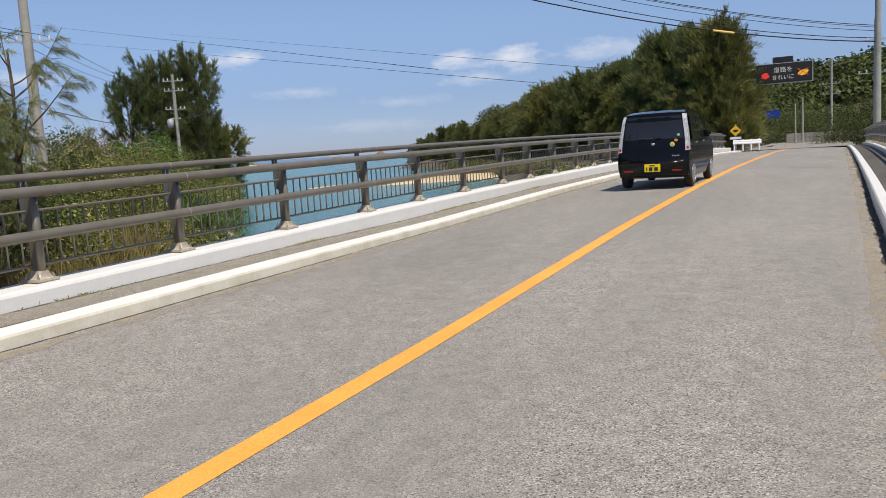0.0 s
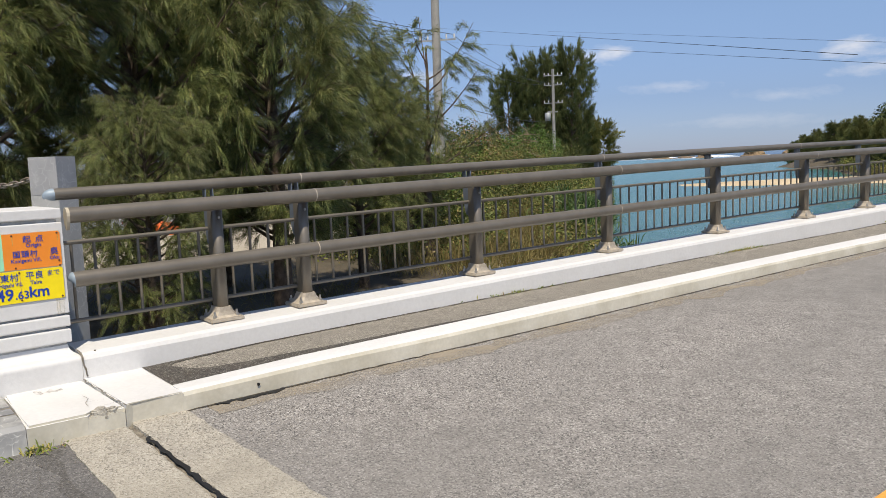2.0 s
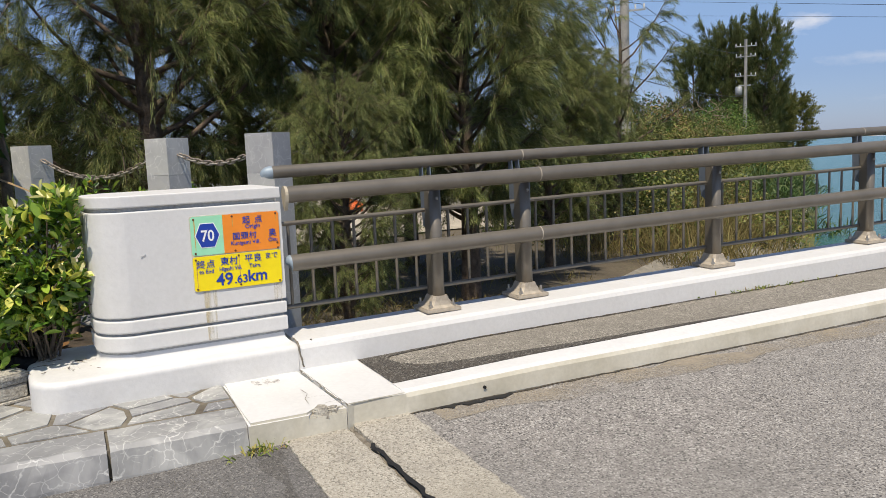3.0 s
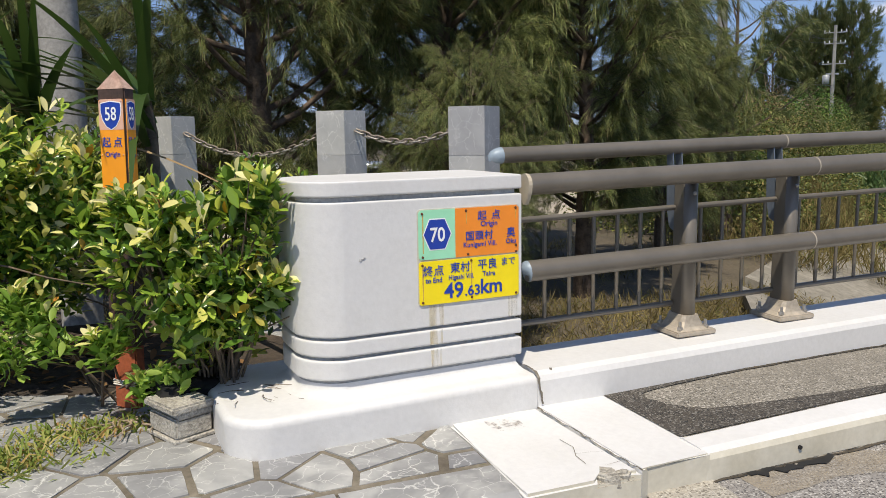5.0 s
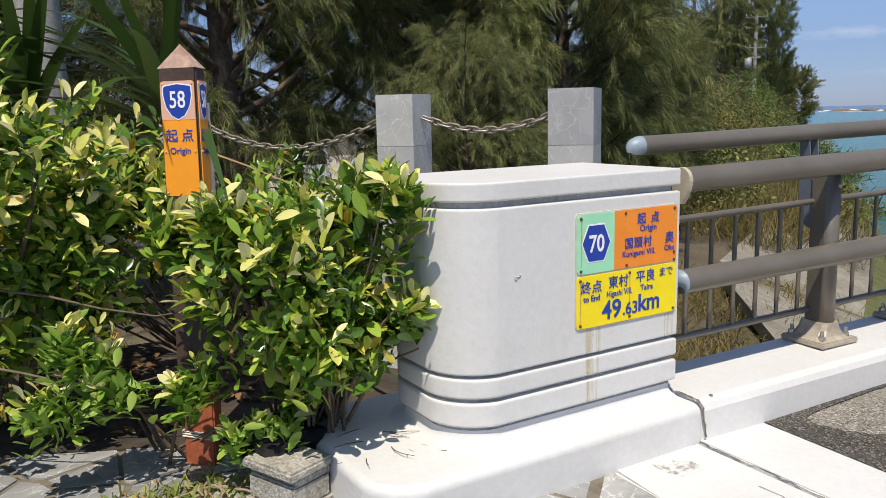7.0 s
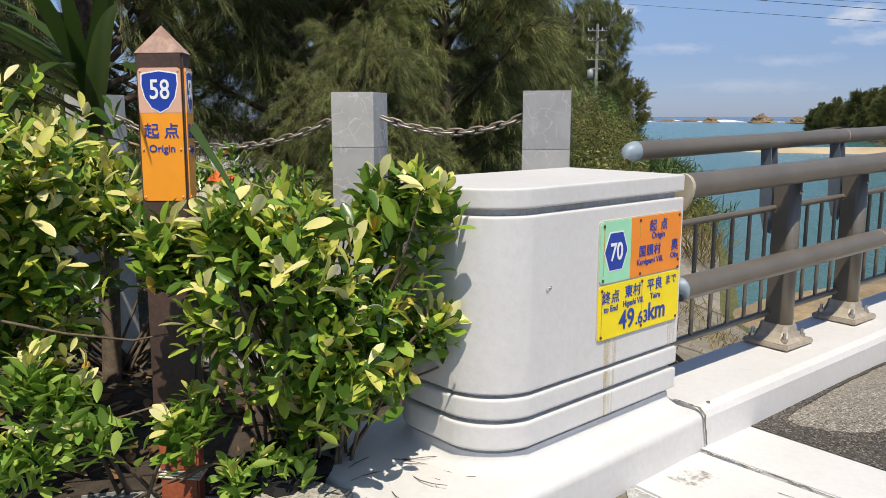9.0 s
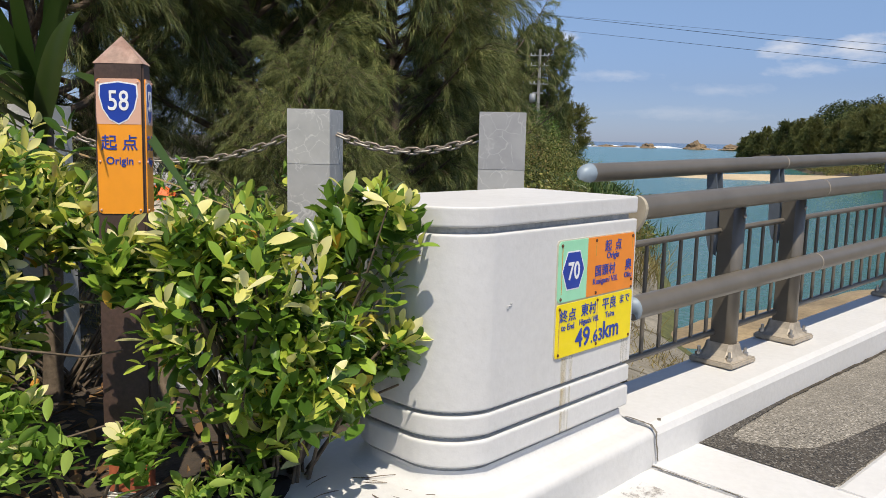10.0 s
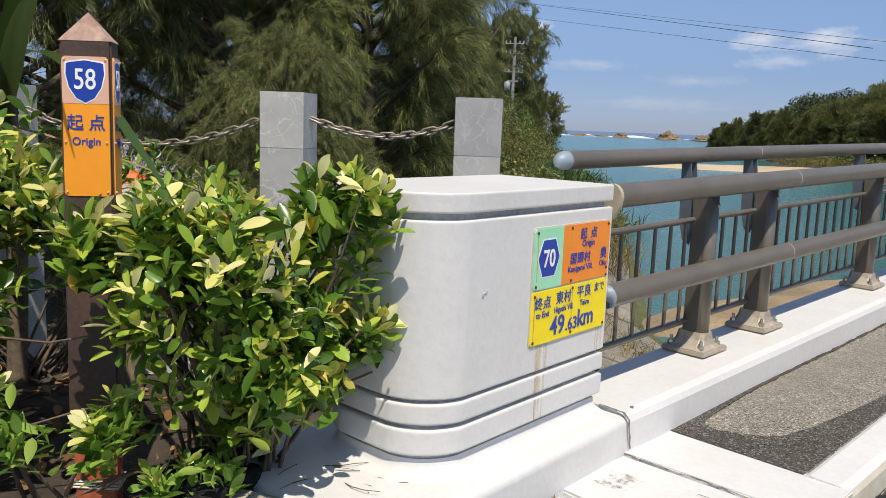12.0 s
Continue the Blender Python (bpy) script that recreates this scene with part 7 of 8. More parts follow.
# ---- vehicles ----
M_GLASS, _n2, _l2, _b2 = material("tinted_glass")
_b2.inputs["Base Color"].default_value = (0.012, 0.013, 0.015, 1)
_b2.inputs["Roughness"].default_value = 0.05
_b2.inputs["Specular IOR Level"].default_value = 0.6
M_TYRE = worn("tyre_rubber", (0.03, 0.03, 0.03), (0.018, 0.018, 0.018), 0.9, 60, 8, 0.3)
M_RIM2 = plain("alloy_rim", (0.55, 0.56, 0.58), 0.3, 0.8)
M_LAMPRED = plain("lamp_red", (0.45, 0.02, 0.015), 0.2)
M_LAMPCLEAR = plain("lamp_clear", (0.42, 0.44, 0.46), 0.15, var=0.5, scale=30)
M_PLATE_Y = plain("plate_yellow", (0.90, 0.66, 0.02), 0.4)
M_DARK = plain("dark_bars", (0.02, 0.02, 0.02), 0.5)


def paint(name, colour):
    m, n, l, b = material(name)
    c = ramp(n, l, tex_noise(n, l, 3.0, 4, 0.6), (0.3, tuple(k * 0.9 for k in colour)), (0.7, colour))
    l.new(c, b.inputs["Base Color"])
    b.inputs["Roughness"].default_value = 0.07
    b.inputs["Coat Weight"].default_value = 0.15
    b.inputs["Specular IOR Level"].default_value = 0.22
    b.inputs["Coat Roughness"].default_value = 0.05
    return m


# side outline of a tall kei wagon, y from tail to nose, z up; and half width by height
SIDE = [(0.06, 0.26), (0.02, 0.45), (0.03, 0.62), (0.10, 0.80), (0.14, 0.98), (0.22, 1.42), (0.32, 1.57), (0.60, 1.62), (1.60, 1.63), (2.10, 1.60), (2.55, 1.36), (2.86, 1.02), (3.25, 0.90), (3.38, 0.74), (3.395, 0.45), (3.34, 0.24), (2.95, 0.20), (0.50, 0.20)]


def half_width(z):
    return float(np.interp(z, [0.2, 0.35, 0.7, 0.95, 1.35, 1.55, 1.63], [0.69, 0.735, 0.7375, 0.725, 0.675, 0.635, 0.57]))


def wagon(name, colour, label, detailed):
    top = empty(name)
    tagged(top, label, "car")
    bm = bmesh.new()
    rows = []
    for s in (-1, -0.93, -0.5, 0, 0.5, 0.93, 1):
        row = []
        for y, z in SIDE:
            w = half_width(z)
            round_ = 0.05 * (abs(s) ** 4)
            yy = y + (round_ if y < 1.6 else -1.6 * round_)
            row.append(bm.verts.new((s * w, yy, z - 0.02 * abs(s) ** 6 * (z > 1.5))))
        rows.append(row)
    n = len(SIDE)
    for r, q in zip(rows, rows[1:]):
        for k in range(n):
            bm.faces.new((r[k], r[(k + 1) % n], q[(k + 1) % n], q[k]))
    bm.faces.new(rows[0])
    bm.faces.new(list(reversed(rows[-1])))
    bmesh.ops.recalc_face_normals(bm, faces=bm.faces)
    body = part("body", bm, colour, top, smooth=True)
    # rear window, set on the sloping tail
    def tail(s, z, out=0.004):
        y = float(np.interp(z, [0.45, 0.62, 0.80, 0.98, 1.42, 1.57], [0.02, 0.03, 0.10, 0.14, 0.22, 0.32]))
        return (s * half_width(z), y + 0.05 * abs(s) ** 4 - out, z)
    bm = bmesh.new()
    g = [[bm.verts.new(tail(s, z)) for s in np.linspace(-0.86, 0.86, 7)] for z in (1.03, 1.2, 1.38, 1.50)]
    for r, q in zip(g, g[1:]):
        for k in range(6):
            bm.faces.new((r[k], r[k + 1], q[k + 1], q[k]))
    part("rear_window", bm, M_GLASS, top, "dark tinted rear window", True)
    for sd in (-1, 1):
        for y0, y1, z1 in ((0.55, 1.28, 1.48), (1.33, 2.15, 1.47)):
            bm = bmesh.new()
            pts = [(y0 + (0.06 if y0 < 1 else 0), 0.99), (y1, 0.97), (y1 - (0.0 if y0 < 1 else 0.22), z1), (y0 + 0.10 if y0 < 1 else y0, z1)]
            lo = [bm.verts.new((sd * (half_width(z) + 0.006), y, z)) for y, z in pts]
            hi = [bm.verts.new((sd * (half_width(z) - 0.01), y, z)) for y, z in pts]
            bm.faces.new(lo)
            for k in range(4):
                bm.faces.new((lo[k], lo[(k + 1) % 4], hi[(k + 1) % 4], hi[k]))
            bmesh.ops.recalc_face_normals(bm, faces=bm.faces)
            part("side_window", bm, M_GLASS, top, "dark tinted side window")
        # tall tail lamps
        bm = bmesh.new()
        g = []
        for z in (0.78, 0.95, 1.2, 1.42, 1.53):
            g.append([bm.verts.new(tail(sd * s, z, 0.012)) for s in (0.895, 0.945, 1.0)] + [bm.verts.new((sd * (half_width(z) + 0.004), tail(sd, z)[1] + 0.10, z))])
        for r, q in zip(g, g[1:]):
            for k in range(3):
                bm.faces.new((r[k], r[k + 1], q[k + 1], q[k]))
        bmesh.ops.recalc_face_normals(bm, faces=bm.faces)
        lamp = part("tail_lamp", bm, M_LAMPCLEAR, top, "tall clear tail lamp")
        bm = bmesh.new()
        g = [[bm.verts.new(tail(sd * s, z, 0.016)) for s in (0.925, 0.985)] for z in (0.80, 0.86)]
        bm.faces.new((g[0][0], g[0][1], g[1][1], g[1][0]))
        part("red_lens", bm, M_LAMPRED, lamp, "red lens")
        # door mirror
        bm = bmesh.new()
        block(bm, sd * 0.74 - 0.10, sd * 0.74 + 0.10, 2.28, 2.40, 1.0, 1.14, 0.04, 3)
        part("door_mirror", bm, colour, top, smooth=True)
        for hy in (1.05, 1.95):
            bm = bmesh.new()
            block(bm, sd * 0.735 - 0.012, sd * 0.735 + 0.012, hy - 0.10, hy + 0.06, 0.90, 0.93, 0.006)
            part("door_handle", bm, M_RIM2, top)
    bm = bmesh.new()
    block(bm, -0.70, 0.70, -0.005, 0.30, 0.24, 0.60, 0.05, 3)
    bumper = part("rear_bumper", bm, colour, top, smooth=True)
    for sd in (-1, 1):
        bm = bmesh.new()
        block(bm, sd * 0.50 - 0.10, sd * 0.50 + 0.10, -0.012, 0.02, 0.37, 0.395, 0.006)
        part("reflector", bm, M_LAMPRED, bumper, "red strip reflector")
    bm = bmesh.new()
    block(bm, -0.165, 0.165, -0.018, 0.0, 0.36, 0.525, 0.008)
    plate = part("number_plate", bm, M_PLATE_Y if detailed else M_SIGNWHITE, top, "yellow number plate")
    bm = bmesh.new()
    block(bm, -0.055, 0.05, -0.0215, -0.017, 0.485, 0.505)
    for x0, x1 in ((-0.125, -0.10), (-0.07, -0.005), (0.01, 0.02), (0.04, 0.115)):
        block(bm, x0, x1, -0.0215, -0.017, 0.385, 0.46)
    part("plate_bars", bm, M_DARK, plate, "plain dark bars")
    if detailed:
        bm = bmesh.new()
        bmesh.ops.create_uvsphere(bm, u_segments=10, v_segments=6, radius=0.035)
        ob = part("badge", bm, M_RIM2, top, "small chrome badge")
        ob.matrix_basis = Matrix.Translation((0, 0.115, 0.93)) @ Matrix.Diagonal((1.2, 0.3, 0.8, 1))
        bm = bmesh.new()
        tube(bm, [(0.0, 0.125, 1.01), (0.16, 0.13, 1.05), (-0.28, 0.135, 1.055)], 0.009, 5)
        part("wiper", bm, M_DARK, top, "black rear wiper")
        for x, z, r, mt, nm in ((0.395, 0.91, 0.05, "leaf", ""), (0.47, 0.99, 0.03, "o", ""), (0.515, 1.10, 0.025, "b", "")):
            bm = bmesh.new()
            r0 = bmesh.ops.create_uvsphere(bm, u_segments=10, v_segments=6, radius=r)
            ob = part("sticker", bm, {"leaf": M_YOUNG, "o": M_ORANGE, "b": M_GREEN}[mt], top, "round coloured sticker")
            ob.matrix_basis = Matrix.Translation((x, 0.118 + (z - 0.9) * 0.18, z)) @ Matrix.Diagonal((1.3 if mt != "leaf" else 1.1, 0.15, 1, 1))
        bm = bmesh.new()
        for k in range(5):
            block(bm, 0.40 + 0.03 * k, 0.42 + 0.03 * k, 0.055, 0.066, 0.665, 0.69)
        part("name_bar", bm, M_RIM2, top, "plain chrome bars")
        bm = bmesh.new()
        tube(bm, [(0.0, 0.45, 1.60), (0.0, 0.40, 1.68)], 0.006, 5)
        part("antenna", bm, M_DARK, top)
    for y in (0.56, 2.92):
        for sd in (-1, 1):
            bm = bmesh.new()
            tube(bm, [(sd * 0.58, y, 0.275), (sd * 0.60, y, 0.275), (sd * 0.715, y, 0.275), (sd * 0.735, y, 0.275)], [0.24, 0.275, 0.275, 0.25], 26)
            tyre = part("wheel", bm, M_TYRE, top, smooth=True)
            # near-black disc put in for the shade between the spokes
            bm = bmesh.new()
            tube(bm, [(sd * 0.7355, y, 0.275), (sd * 0.7385, y, 0.275)], [0.195, 0.195], 24)
            part("hub_shadow", bm, M_DARK, tyre, "dark disc for the shade behind the spokes")
            bm = bmesh.new()
            for q in range(9):
                block(bm, sd * 0.7435 - 0.005, sd * 0.7435 + 0.005, -0.016, 0.016, 0.03, 0.185, 0.003, 1, Matrix.Translation((0, y, 0.275)) @ Matrix.Rotation(q * 2 * math.pi / 9, 4, "X"))
            tube(bm, [(sd * 0.739, y, 0.275), (sd * 0.748, y, 0.275)], [0.05, 0.045], 12)
            ring_pts = [(sd * 0.743, y + 0.186 * math.cos(2 * math.pi * q / 24), 0.275 + 0.186 * math.sin(2 * math.pi * q / 24)) for q in range(25)]
            tube(bm, ring_pts, 0.010, 5, False)
            part("rim", bm, M_RIM2, tyre, "spoked alloy rim")
    return top


car = wagon("kei_wagon", paint("black_paint", (0.003, 0.003, 0.004)), "black tall kei wagon with tinted windows on the road", True)
car.matrix_basis = pose(-3.27, 17.55, float(road_z(-3.4, 18.2)) + 0.005, 0.6, 0, -1.0)
car.scale = (1.03, 1.03, 1.03)
# ---- poles, wires and signs ----
M_POLE = worn("concrete_pole", (0.40, 0.385, 0.35), (0.29, 0.275, 0.25), 0.85, 30, 1.2, 0.2)
M_STEEL = worn("galvanised_steel", (0.52, 0.53, 0.53), (0.40, 0.41, 0.41), 0.5, 40, 3, 0.1, 0.4)
M_CABLE = plain("black_cable", (0.012, 0.012, 0.013), 0.6)
M_PORC = plain("porcelain", (0.78, 0.78, 0.76), 0.25)


def utility_pole(x, y, z0, z1, r, arms, label, az=0.0, transformer=False):
    top = empty("utility_pole", x, y, 0, az)
    tagged(top, label, "utility pole")
    bm = bmesh.new()
    tube(bm, [(0, 0, z0), (0, 0, (z0 + z1) / 2), (0, 0, z1)], [r, r * 0.86, r * 0.7], 12)
    part("shaft", bm, M_POLE, top)
    for z, w in arms:
        bm = bmesh.new()
        block(bm, -w, w, r * 0.6, r * 0.6 + 0.07, z - 0.035, z + 0.035)
        arm = part("crossarm", bm, M_STEEL, top)
        for sx in (-0.92, -0.5, 0.5, 0.92):
            bm = bmesh.new()
            tube(bm, [(sx * w, r * 0.6 + 0.045, z + 0.05), (sx * w, r * 0.6 + 0.045, z + 0.11), (sx * w, r * 0.6 + 0.045, z + 0.17), (sx * w, r * 0.6 + 0.045, z + 0.24)], [0.022, 0.05, 0.034, 0.042], 8)
            part("insulator", bm, M_PORC, arm, "white porcelain insulator")
    if transformer:
        bm = bmesh.new()
        z = arms[-1][0] - 1.55
        tube(bm, [(-0.52, 0, z - 0.05), (-0.52, 0, z), (-0.52, 0, z + 0.62), (-0.52, 0, z + 0.68)], [0.2, 0.27, 0.27, 0.2], 14)
        part("transformer", bm, M_STEEL, top, "grey transformer can")
        bm = bmesh.new()
        block(bm, -0.55, 0.4, -0.06, 0.06, z + 0.70, z + 0.80)
        part("bracket_arm", bm, M_STEEL, top)
    return top


def wire(name, a, b, sag, r, label, n=14):
    a, b = Vector(a), Vector(b)
    bm = bmesh.new()
    tube(bm, [a.lerp(b, k / n) - Vector((0, 0, sag * 4 * (k / n) * (1 - k / n))) for k in range(n + 1)], r, 5, False)
    return tagged(done(bm, name, M_CABLE), label, "wire", "overhead wires")


utility_pole(-29.15, 22.5, -2.0, 10.6, 0.24, [(6.75, 0.85)], "tall grey concrete utility pole with one crossarm and insulators", 40)
utility_pole(-51.6, 53.2, -2.0, 9.3, 0.17, [(8.75, 0.85), (7.9, 0.8), (6.3, 0.85)], "far concrete utility pole with three crossarms and a transformer", 42, True)
x9, y9 = polar(41.3, 125)
utility_pole(x9, y9, -2.0, 7.0, 0.2, [(6.4, 0.8)], "distant utility pole above the trees", 40)
for a, b in (((-139.2, 143.2, 32.0), (-10.5, 45.6, 5.2)), ((-118.0, 91.0, 25.8), (-15.5, 32.4, 4.9)), ((-121.0, 98.0, 24.0), (-12.4, 39.9, 4.3))):
    wire("wire", a, b, 0.0, 0.013, "thin power line spanning the river mouth")
for k, s in enumerate((-0.7, 0.0, 0.7)):
    wire("wire", (-29.15 + 0.75 * s, 22.5 + 0.65 * s, 6.95), (-51.6 + 0.75 * s, 53.2 + 0.65 * s, 8.3 - 0.4 * abs(s)), 0.7, 0.012, "thin power line between two utility poles")
    wire("wire", (-29.15 + 0.75 * s, 22.5 + 0.65 * s, 6.95), (-20.0 + 0.75 * s, -6.0, 8.2), 0.5, 0.012, "thin power line running back along the bank")
wire("wire", (-29.15, 22.5, 4.1), (-51.6, 53.2, 4.6), 0.3, 0.02, "low telephone cable along the bank")

# poles by the road at the far end of the bridge
utility_pole(2.55, 52.5, -1.0, 11.5, 0.215, [(8.6, 0.25)], "grey concrete pole beside the far railing", 10)
utility_pole(3.4, 74.0, -1.0, 9.6, 0.19, [(8.0, 1.1), (5.4, 1.3)], "concrete utility pole behind the far railing", 0)
utility_pole(0.2, 108.0, -1.0, 9.3, 0.17, [(6.4, 1.0), (5.2, 1.0)], "slim distant pole with crossarms by the road bend", 0)
CABLES = [(5.95, 14.75, 1.9, 0.032), (6.15, 15.75, 2.1, 0.022), (6.55, 15.75, 1.8, 0.016), (6.85, 15.75, 1.7, 0.02), (6.75, 15.5, 1.6, 0.014)]
for z, zl, sag, r in CABLES:
    wire("cable", (2.4, 52.4, z), (-29.15, 22.5, zl), sag, r, "dark overhead cable crossing above the bridge", 24)
for z in (7.4, 6.6, 5.6):
    wire("wire", (2.5, 52.5, z - 0.4), (3.4, 74.0, z - 1.0), 0.3, 0.014, "dark overhead cable along the road")
# yellow sleeve on the thick cable
M_SLEEVE = plain("yellow_sleeve", (0.80, 0.55, 0.16), 0.5)
bm = bmesh.new()
a, b = Vector((2.4, 52.4, CABLES[0][0])), Vector((-29.15, 22.5, CABLES[0][1]))
pts = [a.lerp(b, t) - Vector((0, 0, CABLES[0][2] * 4 * t * (1 - t))) for t in (0.218, 0.228, 0.238, 0.248)]
tube(bm, pts, 0.055, 8)
tagged(done(bm, "cable_sleeve", M_SLEEVE), "yellow protective sleeve on an overhead cable", "cable sleeve")

# electronic message board over the road
M_BLACKBOARD = plain("board_black", (0.012, 0.012, 0.013), 0.6)
M_LED, _n3, _l3, _b3 = material("led_white")
_b3.inputs["Base Color"].default_value = (0.42, 0.42, 0.42, 1)
_b3.inputs["Emission Color"].default_value = (0.85, 0.85, 0.85, 1)
_b3.inputs["Emission Strength"].default_value = 0.12
M_LEDRED, _n3, _l3, _b3 = material("led_red")
_b3.inputs["Base Color"].default_value = (0.5, 0.03, 0.02, 1)
_b3.inputs["Emission Color"].default_value = (0.9, 0.05, 0.03, 1)
_b3.inputs["Emission Strength"].default_value = 0.35
M_LEDYEL, _n3, _l3, _b3 = material("led_yellow")
_b3.inputs["Base Color"].default_value = (0.5, 0.4, 0.02, 1)
_b3.inputs["Emission Color"].default_value = (0.85, 0.62, 0.05, 1)
_b3.inputs["Emission Strength"].default_value = 0.3
board = empty("message_board", -3.05, 70.0, 5.75, 0)
tagged(board, "black electronic message board with glowing words over the road", "sign")
bm = bmesh.new()
block(bm, -2.2, 1.9, 0.0, 0.5, -0.72, 0.78, 0.03)
part("housing", bm, M_BLACKBOARD, board)
bm = bmesh.new()
for x0, x1, z0, z1 in ((-2.24, 1.94, -0.78, -0.72), (-2.24, 1.94, 0.78, 0.83), (1.9, 1.95, -0.75, 0.80)):
    block(bm, x0, x1, 0.05, 0.45, z0, z1)
part("rim", bm, M_STEEL, board)
bm = bmesh.new()
block(bm, -1.0, 0.5, 0.05, 0.45, 0.83, 1.30, 0.02)
part("upper_box", bm, M_BLACKBOARD, board)
bm = bmesh.new()
tube(bm, [(-2.2, 0.25, 0.45), (-5.2, 0.25, 0.35)], 0.11, 8)
tube(bm, [(-2.2, 0.25, -0.35), (-5.2, 0.25, -0.45)], 0.11, 8)
tube(bm, [(-5.2, 0.25, 0.8), (-5.2, 0.25, -6.6)], 0.17, 10)
part("gantry", bm, M_STEEL, board)
face = Matrix(((1, 0, 0, 0), (0, 0, -1, -0.006), (0, 1, 0, 0), (0, 0, 0, 1)))
lettering("道路を", 0.46, -0.22, 0.12, 0, M_LED, board, face, bold=0.003, gap=1.1)
lettering("きれいに", 0.44, -0.22, -0.46, 0, M_LED, board, face, squeeze=0.95, bold=0.003)
for nm, pts, mt in (("red_flower", [(1.0, 0), (0.6, 0.35), (0.75, 0.8), (0.2, 0.7), (-0.2, 0.9), (-0.5, 0.55), (-0.95, 0.4), (-0.75, 0.0), (-0.9, -0.5), (-0.3, -0.6), (0.1, -0.9), (0.45, -0.55), (0.9, -0.45)], M_LEDRED),):
    bm = bmesh.new()
    sheet(bm, [(-1.55 + 0.32 * x, -0.12 + 0.30 * y) for x, y in pts], 0.0, 0.004)
    ob = part(nm, bm, mt, board, "red glowing blossom shape")
    ob.matrix_basis = face
bm = bmesh.new()
sheet(bm, [(0.80, -0.1), (1.08, -0.3), (1.45, -0.22), (1.66, 0.05), (1.42, 0.2), (1.08, 0.12)], 0.0, 0.004)
ob = part("yellow_shape", bm, M_LEDYEL, board, "yellow glowing shape")
ob.matrix_basis = face
for s in (1, -1):
    bm = bmesh.new()
    sheet(bm, [(0.80, -0.26 * s), (0.86, -0.29 * s), (1.62, 0.25 * s), (1.56, 0.28 * s)][::s], 0.004, 0.008)
    ob = part("red_bar", bm, M_LEDRED, board, "red crossing bar")
    ob.matrix_basis = face

# warning sign, white guard rail and posts at the bridge's far end
M_WARN = plain("warning_yellow", (0.85, 0.48, 0.02), 0.45)
warn = empty("warning_sign", -6.35, 64.5, 0)
tagged(warn, "yellow diamond warning sign with a white plate below", "sign")
bm = bmesh.new()
tube(bm, [(0, 0.06, -1.2), (0, 0.06, 1.9)], 0.04, 8)
part("pole", bm, M_STEEL, warn)
bm = bmesh.new()
sheet(bm, [(0, -0.42), (0.42, 0), (0, 0.42), (-0.42, 0)], 0, 0.02)
ob = part("diamond", bm, M_WARN, warn)
ob.matrix_basis = Matrix.Translation((0, 0, 1.42)) @ face
bm = bmesh.new()
sheet(bm, [(-0.16, 0.07), (-0.2, -0.02), (0.0, -0.12), (0.2, -0.03), (0.18, 0.08)], 0.02, 0.026)
ob = part("symbol", bm, M_DARK, warn)
ob.matrix_basis = Matrix.Translation((0, 0, 1.42)) @ face
bm = bmesh.new()
sheet(bm, [(-0.40, -0.09), (0.40, -0.09), (0.40, 0.09), (-0.40, 0.09)], 0, 0.02)
ob = part("lower_plate", bm, M_SIGNWHITE, warn)
ob.matrix_basis = Matrix.Translation((0, 0, 0.86)) @ face
guard = empty("guard_rail")
tagged(guard, "white corrugated guard rail with end piece after the bridge", "guard rail")
for k in range(4):
    bm = bmesh.new()
    tube(bm, [(-6.2 + 0.5 * k, 62.0 + 0.9 * k, -0.6), (-6.2 + 0.5 * k, 62.0 + 0.9 * k, 0.75)], 0.06, 8)
    part("rail_post", bm, M_SIGNWHITE, guard)
bm = bmesh.new()
prof = [(0.0, 0.33), (0.05, 0.40), (0.0, 0.48), (0.05, 0.56), (0.0, 0.64)]
va = [bm.verts.new((-6.25 + 0, 61.7 - a, 0.10 + z)) for a, z in prof]
vb = [bm.verts.new((-4.55, 64.9 - a, 0.04 + z)) for a, z in prof]
for k in range(4):
    bm.faces.new((va[k], vb[k], vb[k + 1], va[k + 1]))
part("rail_beam", bm, M_SIGNWHITE, guard)
lamp_x, lamp_y = polar(5.7, 70)
utility_pole(lamp_x, lamp_y, -1.0, 3.6, 0.13, [], "pale short pole standing by the trees", 0)
utility_pole(-3.2, 92.0, -1.0, 3.9, 0.10, [], "slim white pole at the bend", 0)
utility_pole(-2.6, 95.0, -1.0, 4.6, 0.12, [], "slim white pole at the bend", 0)
bm = bmesh.new()
block(bm, -0.65, 0.65, 0, 0.06, -0.4, 0.4, 0.02)
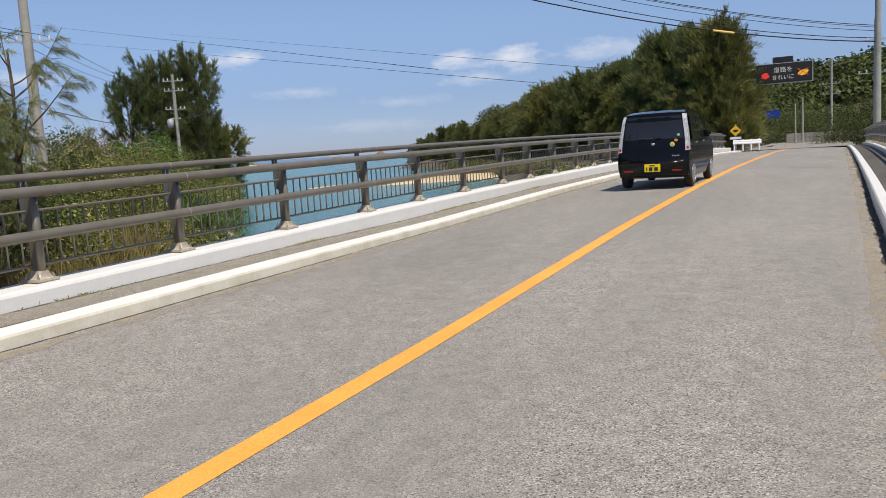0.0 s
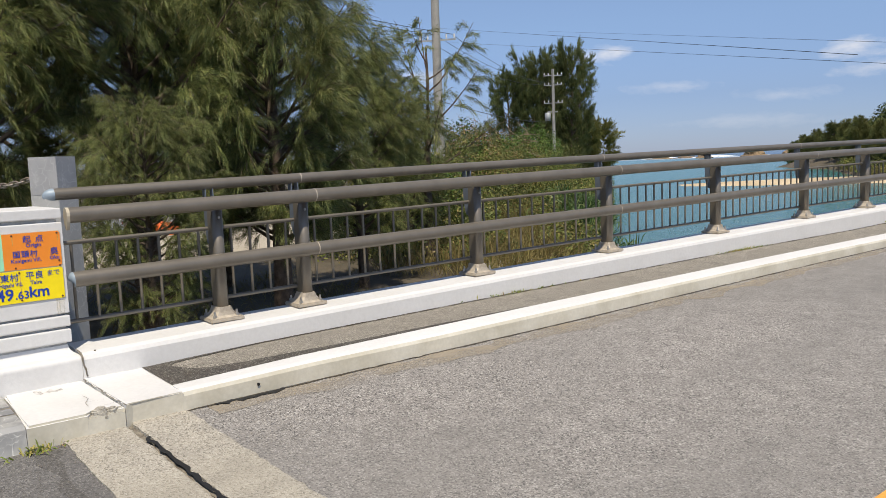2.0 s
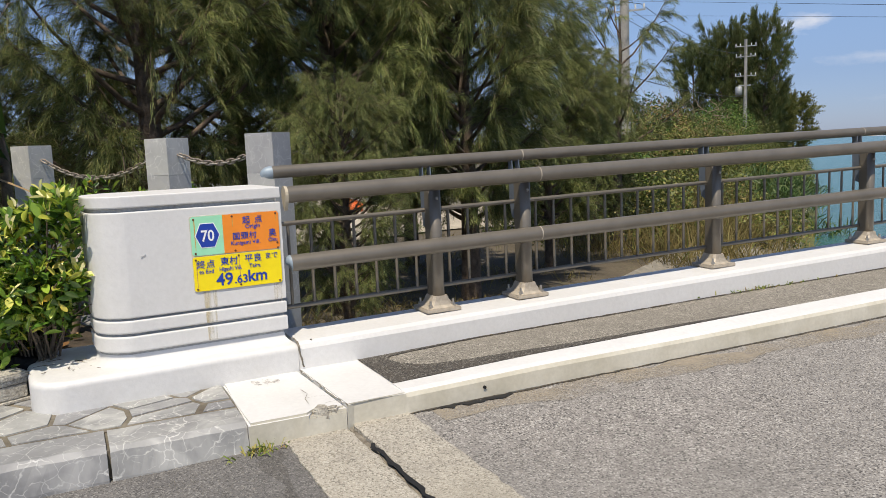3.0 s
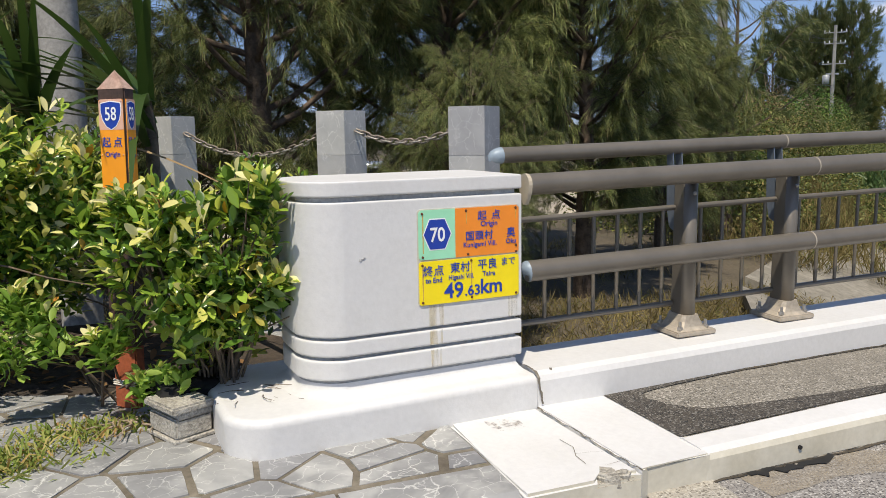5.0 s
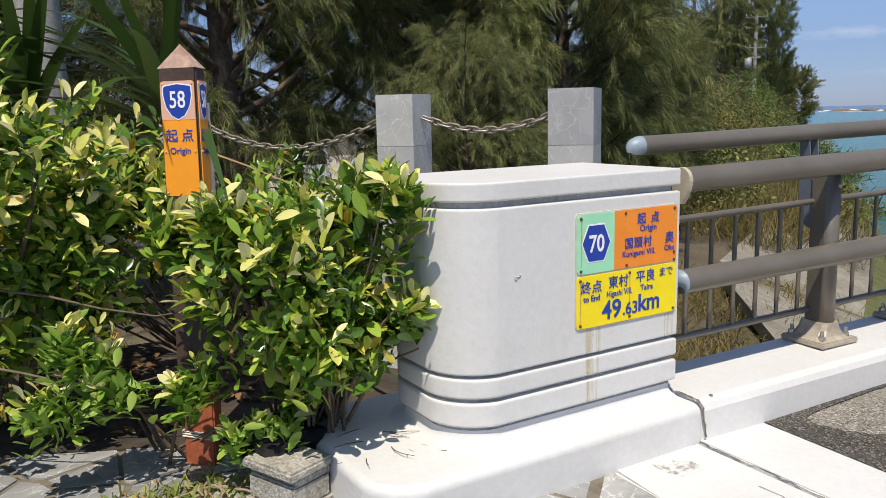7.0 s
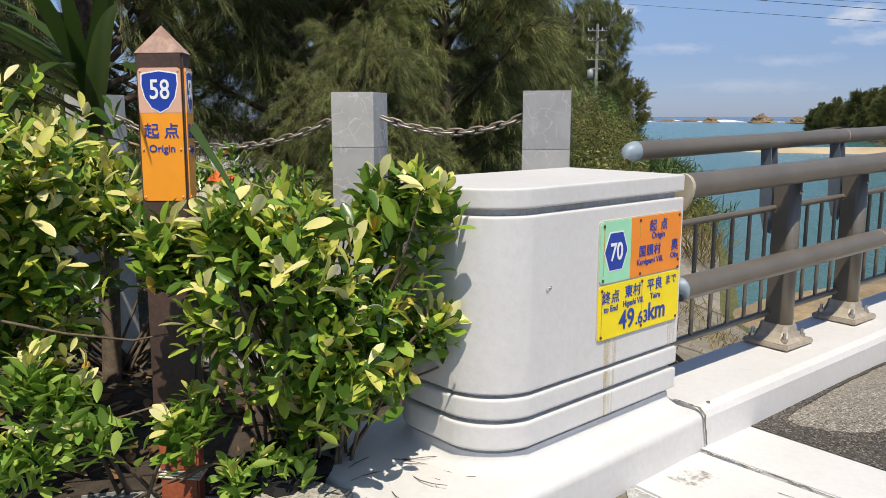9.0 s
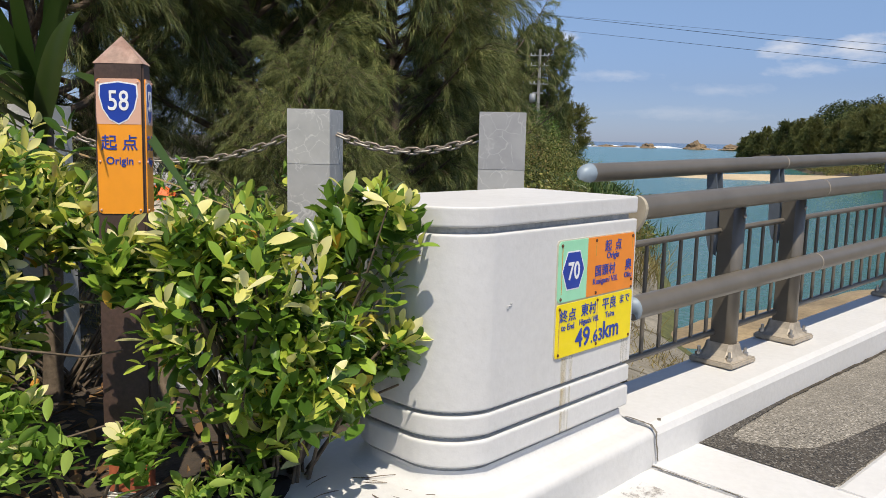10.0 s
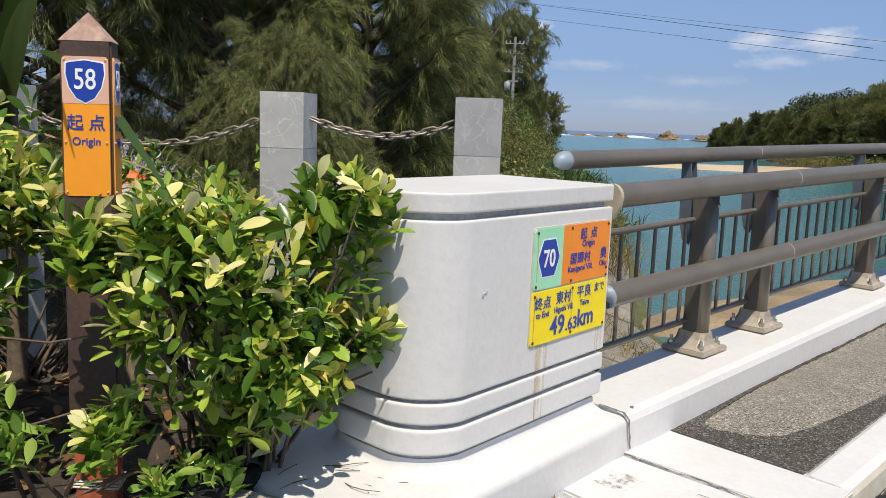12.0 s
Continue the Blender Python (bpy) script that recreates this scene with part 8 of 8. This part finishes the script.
ob = done(bm, "direction_sign", M_BLUE)
ob.matrix_basis = pose(-5.3, 91.0, 2.9)
tagged(ob, "blue direction sign half hidden by the trees", "sign")
M_WALLG = worn("concrete_wall", (0.36, 0.35, 0.32), (0.24, 0.235, 0.21), 0.9, 8, 0.6, 0.2)
bm = bmesh.new()
for k in range(11):
    block(bm, -4.4 + 0.98 * k, -3.46 + 0.98 * k, 99.0, 99.3, -1.6, 0.75, 0.02)
tagged(done(bm, "roadside_wall", M_WALLG), "low grey concrete wall along the far bend", "wall", kind="structure")

# pole seen behind the strap leaves
utility_pole(-10.3, -0.34, -1.8, 9.0, 0.17, [], "light grey steel lamp pole behind the shrubs", 0)

# ---- car park under the trees ----
ob = grid("car_park", np.linspace(-62, -26, 24), np.linspace(-6, 22, 20), lambda X, Y: land(X, Y) + 0.06, M_LOT)
tagged(ob, "pale sandy car park beyond the trees", "car park", kind="structure")
white = paint("white_paint_car", (0.70, 0.70, 0.70))
silver = paint("silver_paint", (0.35, 0.37, 0.40))
for nm, mt, x, y, rz, lab in (("parked_wagon", silver, -35.5, 9.6, 70, "silver wagon parked on the sandy car park"), ("parked_wagon", white, -38.5, 6.6, 95, "white wagon parked on the sandy car park"), ("parked_wagon", white, -40.0, 16.0, 120, "white wagon parked at the edge of the car park")):
    w = wagon(nm, mt, lab, False)
    w.matrix_basis = pose(x, y, ground_z(x, y) + 0.06, 0, 0, rz)
M_TARP = plain("orange_tarp", (0.85, 0.16, 0.03), 0.6)
bm = bmesh.new()
bmesh.ops.create_icosphere(bm, subdivisions=3, radius=1.0)
for vtx in bm.verts:
    p = vtx.co
    k = 1 + 0.2 * noise.noise(p * 2)
    vtx.co = Vector((p.x * 0.9 * k, p.y * 0.6 * k, max(p.z, -0.1) * 0.55 * k))
ob = done(bm, "tarpaulin", M_TARP, smooth=True)
ob.matrix_basis = pose(-37.5, 12.8, ground_z(-37.5, 12.8) + 0.12)
tagged(ob, "orange tarpaulin heap on the sandy car park", "tarpaulin")
